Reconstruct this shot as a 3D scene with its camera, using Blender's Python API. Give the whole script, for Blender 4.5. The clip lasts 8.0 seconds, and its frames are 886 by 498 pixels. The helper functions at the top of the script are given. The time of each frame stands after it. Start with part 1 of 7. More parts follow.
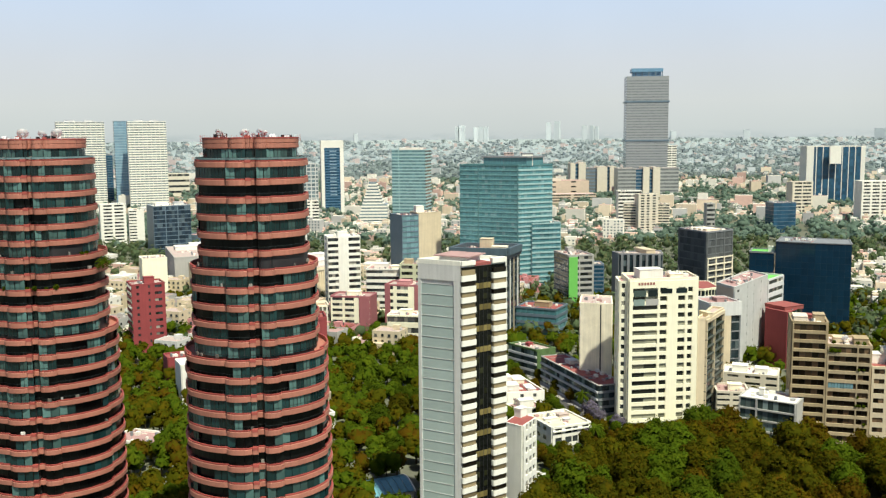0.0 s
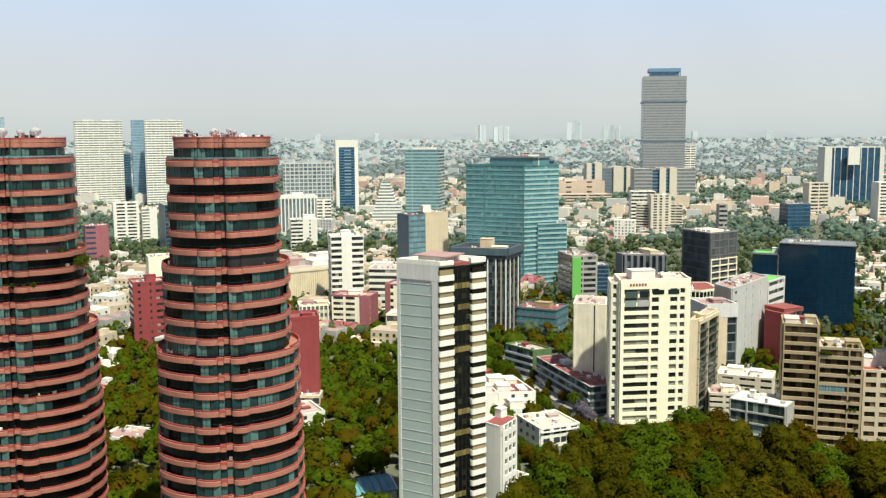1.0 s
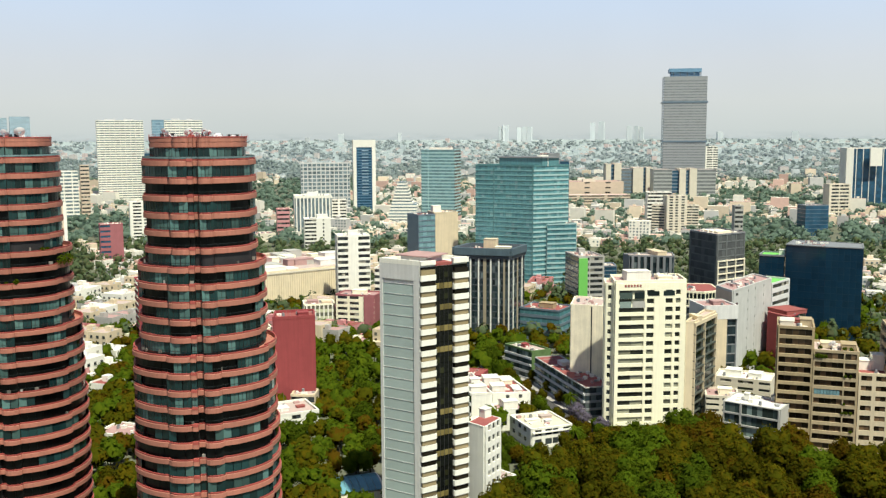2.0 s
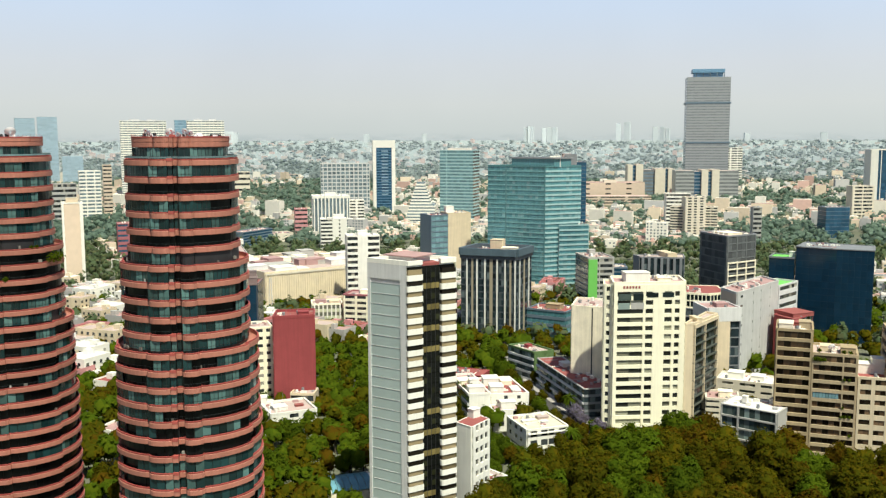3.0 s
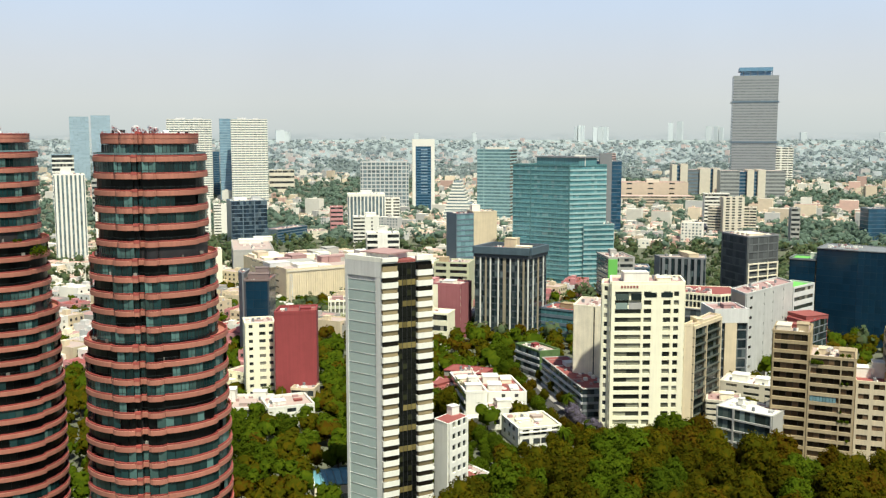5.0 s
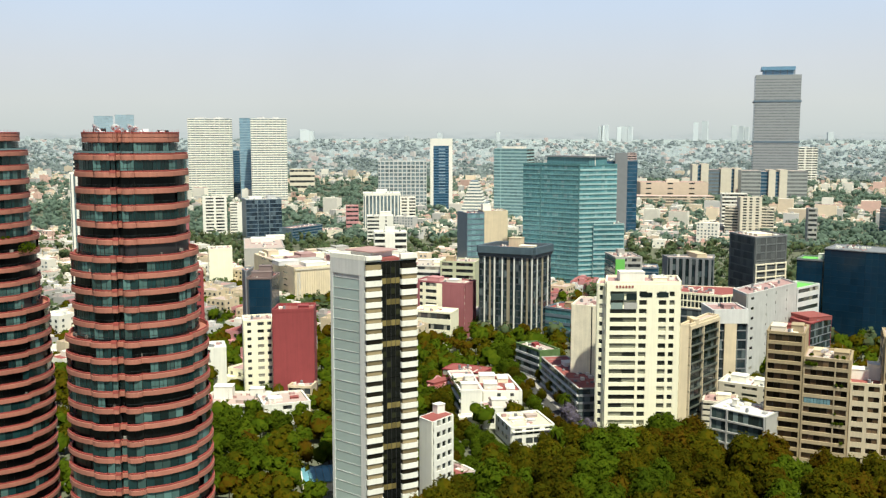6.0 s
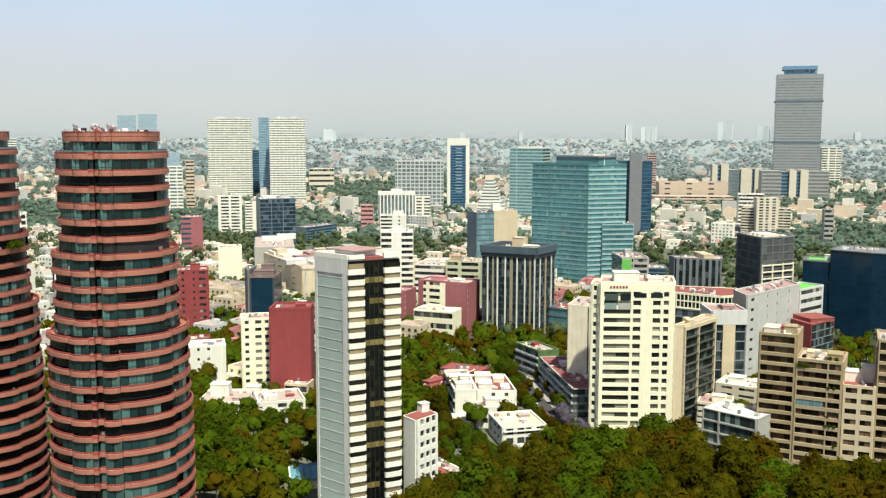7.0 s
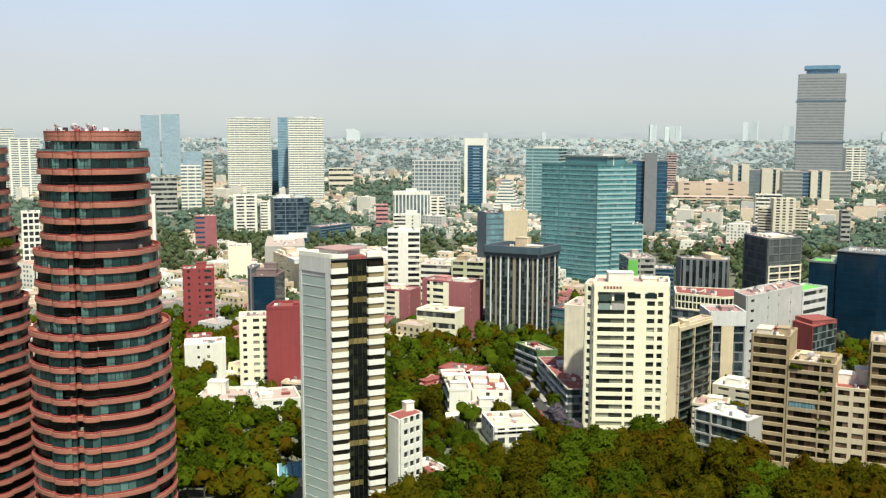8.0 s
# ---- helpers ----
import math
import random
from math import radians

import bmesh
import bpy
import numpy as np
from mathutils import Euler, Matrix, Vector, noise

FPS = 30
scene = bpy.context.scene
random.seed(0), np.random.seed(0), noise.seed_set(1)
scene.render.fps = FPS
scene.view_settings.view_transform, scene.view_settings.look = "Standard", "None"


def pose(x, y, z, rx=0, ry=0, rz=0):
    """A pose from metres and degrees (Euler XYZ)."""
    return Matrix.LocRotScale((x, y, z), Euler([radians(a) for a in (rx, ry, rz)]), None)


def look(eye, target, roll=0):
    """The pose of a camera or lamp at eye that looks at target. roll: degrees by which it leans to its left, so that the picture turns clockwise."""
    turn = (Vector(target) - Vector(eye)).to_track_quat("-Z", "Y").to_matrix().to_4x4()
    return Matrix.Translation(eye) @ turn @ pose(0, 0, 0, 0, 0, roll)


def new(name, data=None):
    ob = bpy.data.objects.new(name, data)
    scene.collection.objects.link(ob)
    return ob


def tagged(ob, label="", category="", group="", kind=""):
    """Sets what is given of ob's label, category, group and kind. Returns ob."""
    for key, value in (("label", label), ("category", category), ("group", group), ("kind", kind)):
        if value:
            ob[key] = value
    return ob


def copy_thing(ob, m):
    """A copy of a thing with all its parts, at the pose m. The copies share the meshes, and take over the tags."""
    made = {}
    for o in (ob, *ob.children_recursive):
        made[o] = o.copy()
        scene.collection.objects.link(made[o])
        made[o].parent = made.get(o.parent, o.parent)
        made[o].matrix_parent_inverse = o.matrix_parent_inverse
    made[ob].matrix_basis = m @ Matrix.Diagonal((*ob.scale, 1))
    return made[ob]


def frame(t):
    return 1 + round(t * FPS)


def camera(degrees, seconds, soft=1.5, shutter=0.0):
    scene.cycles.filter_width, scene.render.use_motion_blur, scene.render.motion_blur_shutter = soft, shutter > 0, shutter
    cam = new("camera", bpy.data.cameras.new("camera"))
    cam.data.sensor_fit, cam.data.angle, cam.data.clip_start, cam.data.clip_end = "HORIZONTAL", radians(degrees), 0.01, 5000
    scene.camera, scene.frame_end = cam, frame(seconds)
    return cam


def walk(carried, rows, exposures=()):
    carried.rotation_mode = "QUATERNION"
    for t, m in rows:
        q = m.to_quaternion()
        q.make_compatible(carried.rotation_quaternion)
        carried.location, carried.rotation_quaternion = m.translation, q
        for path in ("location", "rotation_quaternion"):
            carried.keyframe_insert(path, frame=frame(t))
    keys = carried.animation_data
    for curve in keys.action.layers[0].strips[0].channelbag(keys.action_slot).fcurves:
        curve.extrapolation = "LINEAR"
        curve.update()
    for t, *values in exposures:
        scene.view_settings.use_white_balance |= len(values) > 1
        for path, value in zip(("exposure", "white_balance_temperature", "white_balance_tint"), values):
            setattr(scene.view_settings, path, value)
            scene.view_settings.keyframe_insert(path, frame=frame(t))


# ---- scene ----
cam = camera(49.9, 8.0, soft=1.3)
METRES, EYE, TILT, LEAN, TURN = 86.0, 107.0, 0.0, 0.0, 0.0
ROWS = [
    (0.0, 0.0, 0.0, 0.0, -0.06, -6.9, 0.46),
    (0.5, 0.0657, -0.0018, 0.0002, 0.59, -6.91, 0.39),
    (1.0, 0.1314, -0.0025, 0.0003, 1.29, -6.91, 0.32),
    (1.5, 0.1967, -0.0026, 0.0, 2.03, -6.91, 0.26),
    (3.0, 0.3795, -0.0008, -0.0015, 4.42, -6.85, 0.13),
    (3.5, 0.4366, 0.001, -0.0024, 5.24, -6.85, 0.09),
    (4.0, 0.4946, 0.0032, -0.0034, 6.06, -6.86, 0.07),
    (4.5, 0.5536, 0.0063, -0.0046, 6.86, -6.88, 0.04),
    (6.0, 0.7416, 0.0212, -0.0072, 9.19, -6.93, -0.04),
    (6.5, 0.8046, 0.0284, -0.0074, 9.93, -6.94, -0.06),
    (7.0, 0.8688, 0.0359, -0.0072, 10.68, -6.95, -0.09),
    (7.5, 0.9328, 0.0446, -0.0071, 11.44, -6.95, -0.11),
    (8.0, 0.997, 0.054, -0.0072, 12.19, -6.96, -0.13),
]
walk(cam, [(t, pose(0, 0, EYE, TILT, LEAN, TURN) @ pose(METRES * x, METRES * y, METRES * z, 90 + pitch, roll, yaw)) for t, x, y, z, yaw, pitch, roll in ROWS])

# ---- light ----
SUN_E, SUN_A = radians(61), math.atan2(-0.848, 0.53)
SUN_DIR = Vector((math.cos(SUN_E) * math.cos(SUN_A), math.cos(SUN_E) * math.sin(SUN_A), math.sin(SUN_E)))
world = bpy.data.worlds.new("sky")
scene.world = world
world.use_nodes = True
wn = world.node_tree
wn.nodes.clear()
sky = wn.nodes.new("ShaderNodeTexSky")
sky.sky_type = "NISHITA"
sky.sun_disc = False
sky.sun_elevation = SUN_E
sky.sun_rotation = math.pi / 2 - SUN_A
sky.altitude = 2200
sky.air_density, sky.dust_density, sky.ozone_density = 1.0, 9.0, 2.0
bg = wn.nodes.new("ShaderNodeBackground")
bg.inputs["Strength"].default_value = 0.08
wo = wn.nodes.new("ShaderNodeOutputWorld")
wn.links.new(sky.outputs[0], bg.inputs["Color"])
wn.links.new(bg.outputs[0], wo.inputs["Surface"])
sun = new("sun", bpy.data.lights.new("sun", "SUN"))
sun.data.energy = 5.0
sun.data.angle = radians(1.5)
sun.data.color = (0.985, 0.975, 0.80)
sun.matrix_world = look(SUN_DIR * 400, (0, 0, 0))
scene.view_settings.exposure = 0.31


# ---- materials ----
def mat(name, base, rough=0.8, metal=0.0, var=0.16, scale=0.25, streak=0.0, rnd=0.0, island=0.0, other=None, mix=0.0,
        bump=0.0, spec=0.5, coords="Object", fine=3.0):
    """A weathered surface: grain and stains at two scales, rain streaks (painted reflections on navy and teal glass),
    and a spread of tone from piece to piece.
    other and mix: a second colour that a share of the pieces takes."""
    m = bpy.data.materials.new(name)
    m.use_nodes = True
    nt = m.node_tree
    nd, ln = nt.nodes, nt.links
    p = nd["Principled BSDF"]
    p.inputs["Roughness"].default_value = rough
    p.inputs["Metallic"].default_value = metal
    p.inputs["Specular IOR Level"].default_value = spec
    tc = nd.new("ShaderNodeTexCoord")
    n1 = nd.new("ShaderNodeTexNoise")
    n1.inputs["Scale"].default_value = scale
    n1.inputs["Detail"].default_value = 3
    n2 = nd.new("ShaderNodeTexNoise")
    n2.inputs["Scale"].default_value = fine
    n2.inputs["Detail"].default_value = 2
    ln.new(tc.outputs[coords], n1.inputs["Vector"])
    ln.new(tc.outputs[coords], n2.inputs["Vector"])

    def math_node(op, a, b):
        k = nd.new("ShaderNodeMath")
        k.operation = op
        for i, v in enumerate((a, b)):
            if isinstance(v, (int, float)):
                k.inputs[i].default_value = v
            else:
                ln.new(v, k.inputs[i])
        return k.outputs[0]

    tone = math_node("ADD", math_node("MULTIPLY", n1.outputs["Fac"], 2 * var), math_node("MULTIPLY", n2.outputs["Fac"], var))
    tone = math_node("ADD", tone, 1 - 1.5 * var)
    if streak:
        mp = nd.new("ShaderNodeMapping")
        mp.inputs["Scale"].default_value = (1.4, 1.4, 0.06)
        n3 = nd.new("ShaderNodeTexNoise")
        n3.inputs["Scale"].default_value = 1.0
        ln.new(tc.outputs[coords], mp.inputs["Vector"])
        ln.new(mp.outputs[0], n3.inputs["Vector"])
        tone = math_node("MULTIPLY", tone, math_node("ADD", math_node("MULTIPLY", n3.outputs["Fac"], 2 * streak), 1 - streak))
    col = nd.new("ShaderNodeMix")
    col.data_type = "RGBA"
    col.inputs["A"].default_value = (*base, 1)
    col.inputs["B"].default_value = (*(other or base), 1)
    col.inputs["Factor"].default_value = 0
    if rnd or island:
        if island:
            src = nd.new("ShaderNodeNewGeometry").outputs["Random Per Island"]
            spread = island
        else:
            src = nd.new("ShaderNodeObjectInfo").outputs["Random"]
            spread = rnd
        if rnd and island:
            own = math_node("FRACT", math_node("MULTIPLY", nd.new("ShaderNodeObjectInfo").outputs["Random"], 13.3), 0)
            tone = math_node("MULTIPLY", tone, math_node("ADD", math_node("MULTIPLY", own, 2 * rnd), 1 - rnd))
        tone = math_node("MULTIPLY", tone, math_node("ADD", math_node("MULTIPLY", src, 2 * spread), 1 - spread))
        if other and mix:
            shuffled = math_node("FRACT", math_node("MULTIPLY", src, 37.7), 0)
            if mix >= 1:
                ln.new(shuffled, col.inputs["Factor"])
            else:
                ln.new(math_node("LESS_THAN", shuffled, mix), col.inputs["Factor"])
    elif other:
        ln.new(n1.outputs["Fac"], col.inputs["Factor"])
    out = nd.new("ShaderNodeMix")
    out.data_type, out.blend_type = "RGBA", "MULTIPLY"
    out.inputs["Factor"].default_value = 1
    ln.new(col.outputs["Result"], out.inputs["A"])
    ln.new(tone, out.inputs["B"])
    ln.new(out.outputs["Result"], p.inputs["Base Color"])
    if bump:
        b = nd.new("ShaderNodeBump")
        b.inputs["Strength"].default_value = bump
        b.inputs["Distance"].default_value = 0.05
        ln.new(n2.outputs["Fac"], b.inputs["Height"])
        ln.new(b.outputs[0], p.inputs["Normal"])
    return m


RED_BAND = mat("red_concrete", (0.385, 0.150, 0.105), 0.75, var=0.2, streak=0.22, rnd=0.10, bump=0.2)
RED_DEEP = mat("red_tile", (0.33, 0.060, 0.050), 0.6, var=0.2, rnd=0.1)
GLASS_RED = mat("tower_glass", (0.009, 0.031, 0.033), 0.10, var=0.25, rnd=0.6, other=(0.068, 0.135, 0.128), mix=0.36, spec=0.4)
# near-black paints the shade inside rooms; also used for plain dark parts
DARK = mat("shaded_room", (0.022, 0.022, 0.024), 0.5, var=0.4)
ALU = mat("dark_aluminium", (0.035, 0.045, 0.047), 0.4, 0.5)
RAIL = mat("rail_glass", (0.13, 0.20, 0.21), 0.1, var=0.1, rnd=0.3, spec=0.6)
WHITE = mat("white_plaster", (0.79, 0.775, 0.69), 0.85, var=0.12, streak=0.12, rnd=0.05, bump=0.15)
WHITE2 = mat("grey_white_plaster", (0.62, 0.62, 0.60), 0.85, var=0.14, streak=0.15, bump=0.15)
CREAM = mat("cream_plaster", (0.90, 0.855, 0.645), 0.85, var=0.08, streak=0.10, rnd=0.04, bump=0.15)
SAND = mat("sand_plaster", (0.62, 0.52, 0.36), 0.85, var=0.14, streak=0.15, rnd=0.05)
CONC = mat("board_concrete", (0.82, 0.745, 0.58), 0.9, var=0.22, streak=0.2, bump=0.3)
GREYW = mat("grey_render", (0.41, 0.40, 0.37), 0.85, var=0.12, streak=0.10)
PANEL = mat("grey_facade_panel", (0.455, 0.555, 0.53), 0.35, 0.1, var=0.10, rnd=0.05)
BROWN = mat("brown_concrete", (0.37, 0.285, 0.165), 0.85, var=0.2, streak=0.2, rnd=0.08)
BROWN2 = mat("light_brown_concrete", (0.42, 0.33, 0.205), 0.85, var=0.2, streak=0.2, rnd=0.08)
BURG = mat("burgundy_plaster", (0.27, 0.048, 0.050), 0.85, var=0.15, streak=0.15)
BURGP = mat("faded_burgundy_plaster", (0.33, 0.115, 0.125), 0.85, var=0.15, streak=0.15)
PINK = mat("pink_plaster", (0.55, 0.26, 0.26), 0.85, var=0.2)
TERRA = mat("red_roof_coating", (0.285, 0.078, 0.068), 0.85, var=0.25, scale=0.4)
ROOFG = mat("grey_roof", (0.50, 0.46, 0.42), 0.9, var=0.3, scale=0.3, other=(0.42, 0.27, 0.24))
ROOFW = mat("white_roof", (0.74, 0.71, 0.66), 0.9, var=0.25, scale=0.3)
ROOFP = mat("faded_red_roof", (0.40, 0.25, 0.235), 0.9, var=0.25, scale=0.3)
GREEN = mat("green_paint", (0.16, 0.52, 0.10), 0.7, var=0.1)
GLASS = mat("window_glass", (0.035, 0.042, 0.045), 0.1, var=0.2, rnd=0.6, other=(0.26, 0.25, 0.21), mix=0.22, spec=0.9)
GLASSB = mat("black_glass", (0.007, 0.008, 0.007), 0.12, var=0.3, rnd=0.4, other=(0.022, 0.024, 0.012), mix=0.3, spec=0.25)
BLIND = mat("yellowed_blind_glass", (0.17, 0.135, 0.050), 0.2, var=0.25, rnd=0.35, spec=0.3)
# navy and teal: blotches and upright streaks paint reflections into the glass colour
GLASSN = mat("navy_glass", (0.008, 0.033, 0.062), 0.12, 0.0, var=0.45, scale=0.06, streak=0.2, rnd=0.15, spec=0.35)
GLASST = mat("teal_glass", (0.100, 0.255, 0.285), 0.13, 0.1, var=0.55, scale=0.035, streak=0.4, rnd=0.16, other=(0.19, 0.345, 0.37), mix=0.09, spec=0.8)
GLASSBL = mat("blue_glass", (0.030, 0.095, 0.165), 0.15, 0.1, var=0.2, scale=0.08, rnd=0.25, spec=0.6)
GLASSPB = mat("pale_blue_glass", (0.22, 0.36, 0.46), 0.2, 0.1, var=0.15, rnd=0.15, spec=0.7)
# lighter grey-blue than near glass, with haze put into the colour
GLASSF = mat("distant_window_glass", (0.15, 0.20, 0.22), 0.2, var=0.2, rnd=0.35, spec=0.6)
# lightened to stand for haze on the distant podium blocks
STEEL = mat("steel_cladding", (0.42, 0.43, 0.41), 0.45, 0.2, var=0.12, rnd=0.06)
STEELD = mat("blue_grey_cladding", (0.16, 0.22, 0.27), 0.4, 0.2, var=0.15)
GREYTW = mat("grey_cladding", (0.21, 0.22, 0.23), 0.6, var=0.15)
PALEW = mat("pale_plaster", (0.80, 0.775, 0.69), 0.85, var=0.08, rnd=0.04)
BARK = mat("bark", (0.10, 0.075, 0.05), 0.95, var=0.4, scale=1.5)
STEELW = mat("painted_steel", (0.62, 0.62, 0.62), 0.4, 0.3)
ASPH = mat("asphalt", (0.060, 0.058, 0.056), 0.92, var=0.3, scale=0.2, fine=2.0)
PAVE = mat("pavement", (0.36, 0.33, 0.30), 0.92, var=0.25, scale=0.5)
POOLM = mat("blue_roof_glass", (0.12, 0.28, 0.33), 0.35, var=0.3, scale=0.4, rnd=0.2)
FABRIC = mat("city_ground", (0.17, 0.165, 0.125), 0.95, var=0.4, scale=0.03, other=(0.075, 0.095, 0.045), fine=0.4)


GLASSG = mat("green_window_glass", (0.050, 0.075, 0.070), 0.12, var=0.2, rnd=0.5, other=(0.20, 0.26, 0.24), mix=0.3, spec=0.8)
GLASSBR = mat("brown_shaded_glass", (0.022, 0.016, 0.010), 0.15, var=0.3, rnd=0.5, other=(0.13, 0.085, 0.050), mix=0.38, spec=0.25)
GLASSD = mat("smoked_glass", (0.024, 0.038, 0.045), 0.12, var=0.25, rnd=0.5, other=(0.10, 0.125, 0.13), mix=0.25, spec=0.6)
GLASSW = mat("balcony_glass", (0.016, 0.013, 0.009), 0.25, var=0.3, rnd=0.45, other=(0.235, 0.185, 0.105), mix=0.62, spec=0.3)
GLASSTW = mat("teal_frame", (0.10, 0.24, 0.25), 0.3, 0.2, var=0.2)
GLASSTM = mat("grey_teal_spandrel", (0.17, 0.355, 0.37), 0.35, 0.1, var=0.3, rnd=0.1)
GLASSTL = mat("pale_teal_band", (0.36, 0.54, 0.54), 0.4, 0.1, var=0.15, rnd=0.1)
GLASSPT = mat("pale_teal_glass", (0.17, 0.30, 0.33), 0.2, 0.1, var=0.15, rnd=0.2)
# glass of the distant podium, its colour lightened for haze
GLASSPX = mat("grey_tinted_glass", (0.22, 0.235, 0.235), 0.25, 0.1, var=0.15, rnd=0.12)
SLATE = mat("slate_blue_glass", (0.030, 0.052, 0.078), 0.15, 0.1, var=0.3, scale=0.1, rnd=0.4, other=(0.10, 0.14, 0.17), mix=0.25, spec=0.6)
BLUEBAND = mat("blue_spandrel", (0.10, 0.20, 0.31), 0.4, 0.1, var=0.1)
DKBLUE = mat("dark_blue_cladding", (0.055, 0.065, 0.078), 0.5, var=0.2)
NET = mat("dark_netting", (0.088, 0.096, 0.098), 0.9, var=0.5, scale=0.15, rnd=0.35)
NETW = mat("netted_frame", (0.13, 0.14, 0.14), 0.9, var=0.4, scale=0.2)
IVY = mat("green_wall_planting", (0.10, 0.17, 0.06), 0.9, var=0.5, scale=0.6, bump=0.5)
BROWNP = mat("purple_brown_cladding", (0.20, 0.15, 0.14), 0.7, var=0.2)
PALEG = mat("pale_green_plaster", (0.55, 0.56, 0.38), 0.85, var=0.12)
STEELP = mat("pale_concrete_grid", (0.56, 0.57, 0.55), 0.8, var=0.1)
CREAMP = mat("pale_cream_plaster", (0.68, 0.62, 0.50), 0.85, var=0.1)
SANDP = mat("dusty_sand_plaster", (0.58, 0.47, 0.36), 0.85, var=0.12)
PINKP = mat("dusty_pink_plaster", (0.58, 0.42, 0.40), 0.85, var=0.1)
STEELBL = mat("pale_blue_cladding", (0.30, 0.42, 0.50), 0.5, 0.1, var=0.1)
TALLW = mat("ribbed_grey_cladding", (0.345, 0.36, 0.365), 0.5, 0.2, var=0.1)
TALLG = mat("grey_blue_tinted_glass", (0.290, 0.310, 0.325), 0.25, 0.1, var=0.12, rnd=0.1)
CROWN = mat("blue_steel_crown", (0.16, 0.31, 0.45), 0.45, 0.1, var=0.15)
# pale blue tones put haze into the colour of the farthest glass towers
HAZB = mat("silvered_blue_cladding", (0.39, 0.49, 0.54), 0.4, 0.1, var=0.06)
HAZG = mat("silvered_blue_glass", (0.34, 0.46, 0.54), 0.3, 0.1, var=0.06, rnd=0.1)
LEAF = mat("leaves_green", (0.066, 0.106, 0.005), 0.85, var=0.3, scale=0.3, island=0.05, rnd=0.25, other=(0.094, 0.130, 0.006), mix=0.4, spec=0.06)
LEAFO = mat("leaves_olive", (0.074, 0.077, 0.003), 0.85, var=0.3, scale=0.3, island=0.05, rnd=0.2, other=(0.108, 0.086, 0.003), mix=0.4, spec=0.06)
LEAFB = mat("leaves_rust", (0.105, 0.062, 0.003), 0.85, var=0.3, scale=0.3, island=0.05, rnd=0.2, other=(0.094, 0.080, 0.003), mix=0.45, spec=0.06)
# the next four leaf tints are paled with distance to stand for haze
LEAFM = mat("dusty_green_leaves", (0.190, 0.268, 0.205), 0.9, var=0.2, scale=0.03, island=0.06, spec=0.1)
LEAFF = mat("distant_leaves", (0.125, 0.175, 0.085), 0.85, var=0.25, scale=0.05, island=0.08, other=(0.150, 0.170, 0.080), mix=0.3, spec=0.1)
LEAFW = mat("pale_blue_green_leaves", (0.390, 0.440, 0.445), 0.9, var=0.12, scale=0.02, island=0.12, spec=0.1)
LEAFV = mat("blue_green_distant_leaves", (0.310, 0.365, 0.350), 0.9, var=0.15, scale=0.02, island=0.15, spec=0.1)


def leafy(m, share=0.52):
    """Leaves let part of the light through."""
    nt = m.node_tree
    p, out = nt.nodes["Principled BSDF"], nt.nodes["Material Output"]
    tl = nt.nodes.new("ShaderNodeBsdfTranslucent")
    mx = nt.nodes.new("ShaderNodeMixShader")
    mx.inputs[0].default_value = share
    nt.links.new(p.inputs["Base Color"].links[0].from_socket, tl.inputs["Color"])
    nt.links.new(p.outputs[0], mx.inputs[1])
    nt.links.new(tl.outputs[0], mx.inputs[2])
    nt.links.new(mx.outputs[0], out.inputs["Surface"])


for m_ in (LEAF, LEAFO, LEAFB, LEAFF, LEAFM, LEAFV, LEAFW):
    leafy(m_)


def island_twin(m):
    """The same glass for joined panes: its tone varies from island to island instead of from object to object."""
    t = m.copy()
    t.name = m.name + "_joined"
    nt = t.node_tree
    gn = nt.nodes.new("ShaderNodeNewGeometry")
    for k in list(nt.links):
        if k.from_node.type == "OBJECT_INFO":
            nt.links.new(gn.outputs["Random Per Island"], k.to_socket)
    m["joined_twin"] = t.name


def twin(m):
    return bpy.data.materials[m["joined_twin"]] if "joined_twin" in m else m


for m_ in (GLASS, GLASSB, GLASSN, GLASST, GLASSBL, GLASSPB, GLASSF, GLASSG, GLASSBR, GLASSD, GLASSPT, GLASSPX, NET, HAZG, GLASS_RED, SLATE, TALLG):
    island_twin(m_)


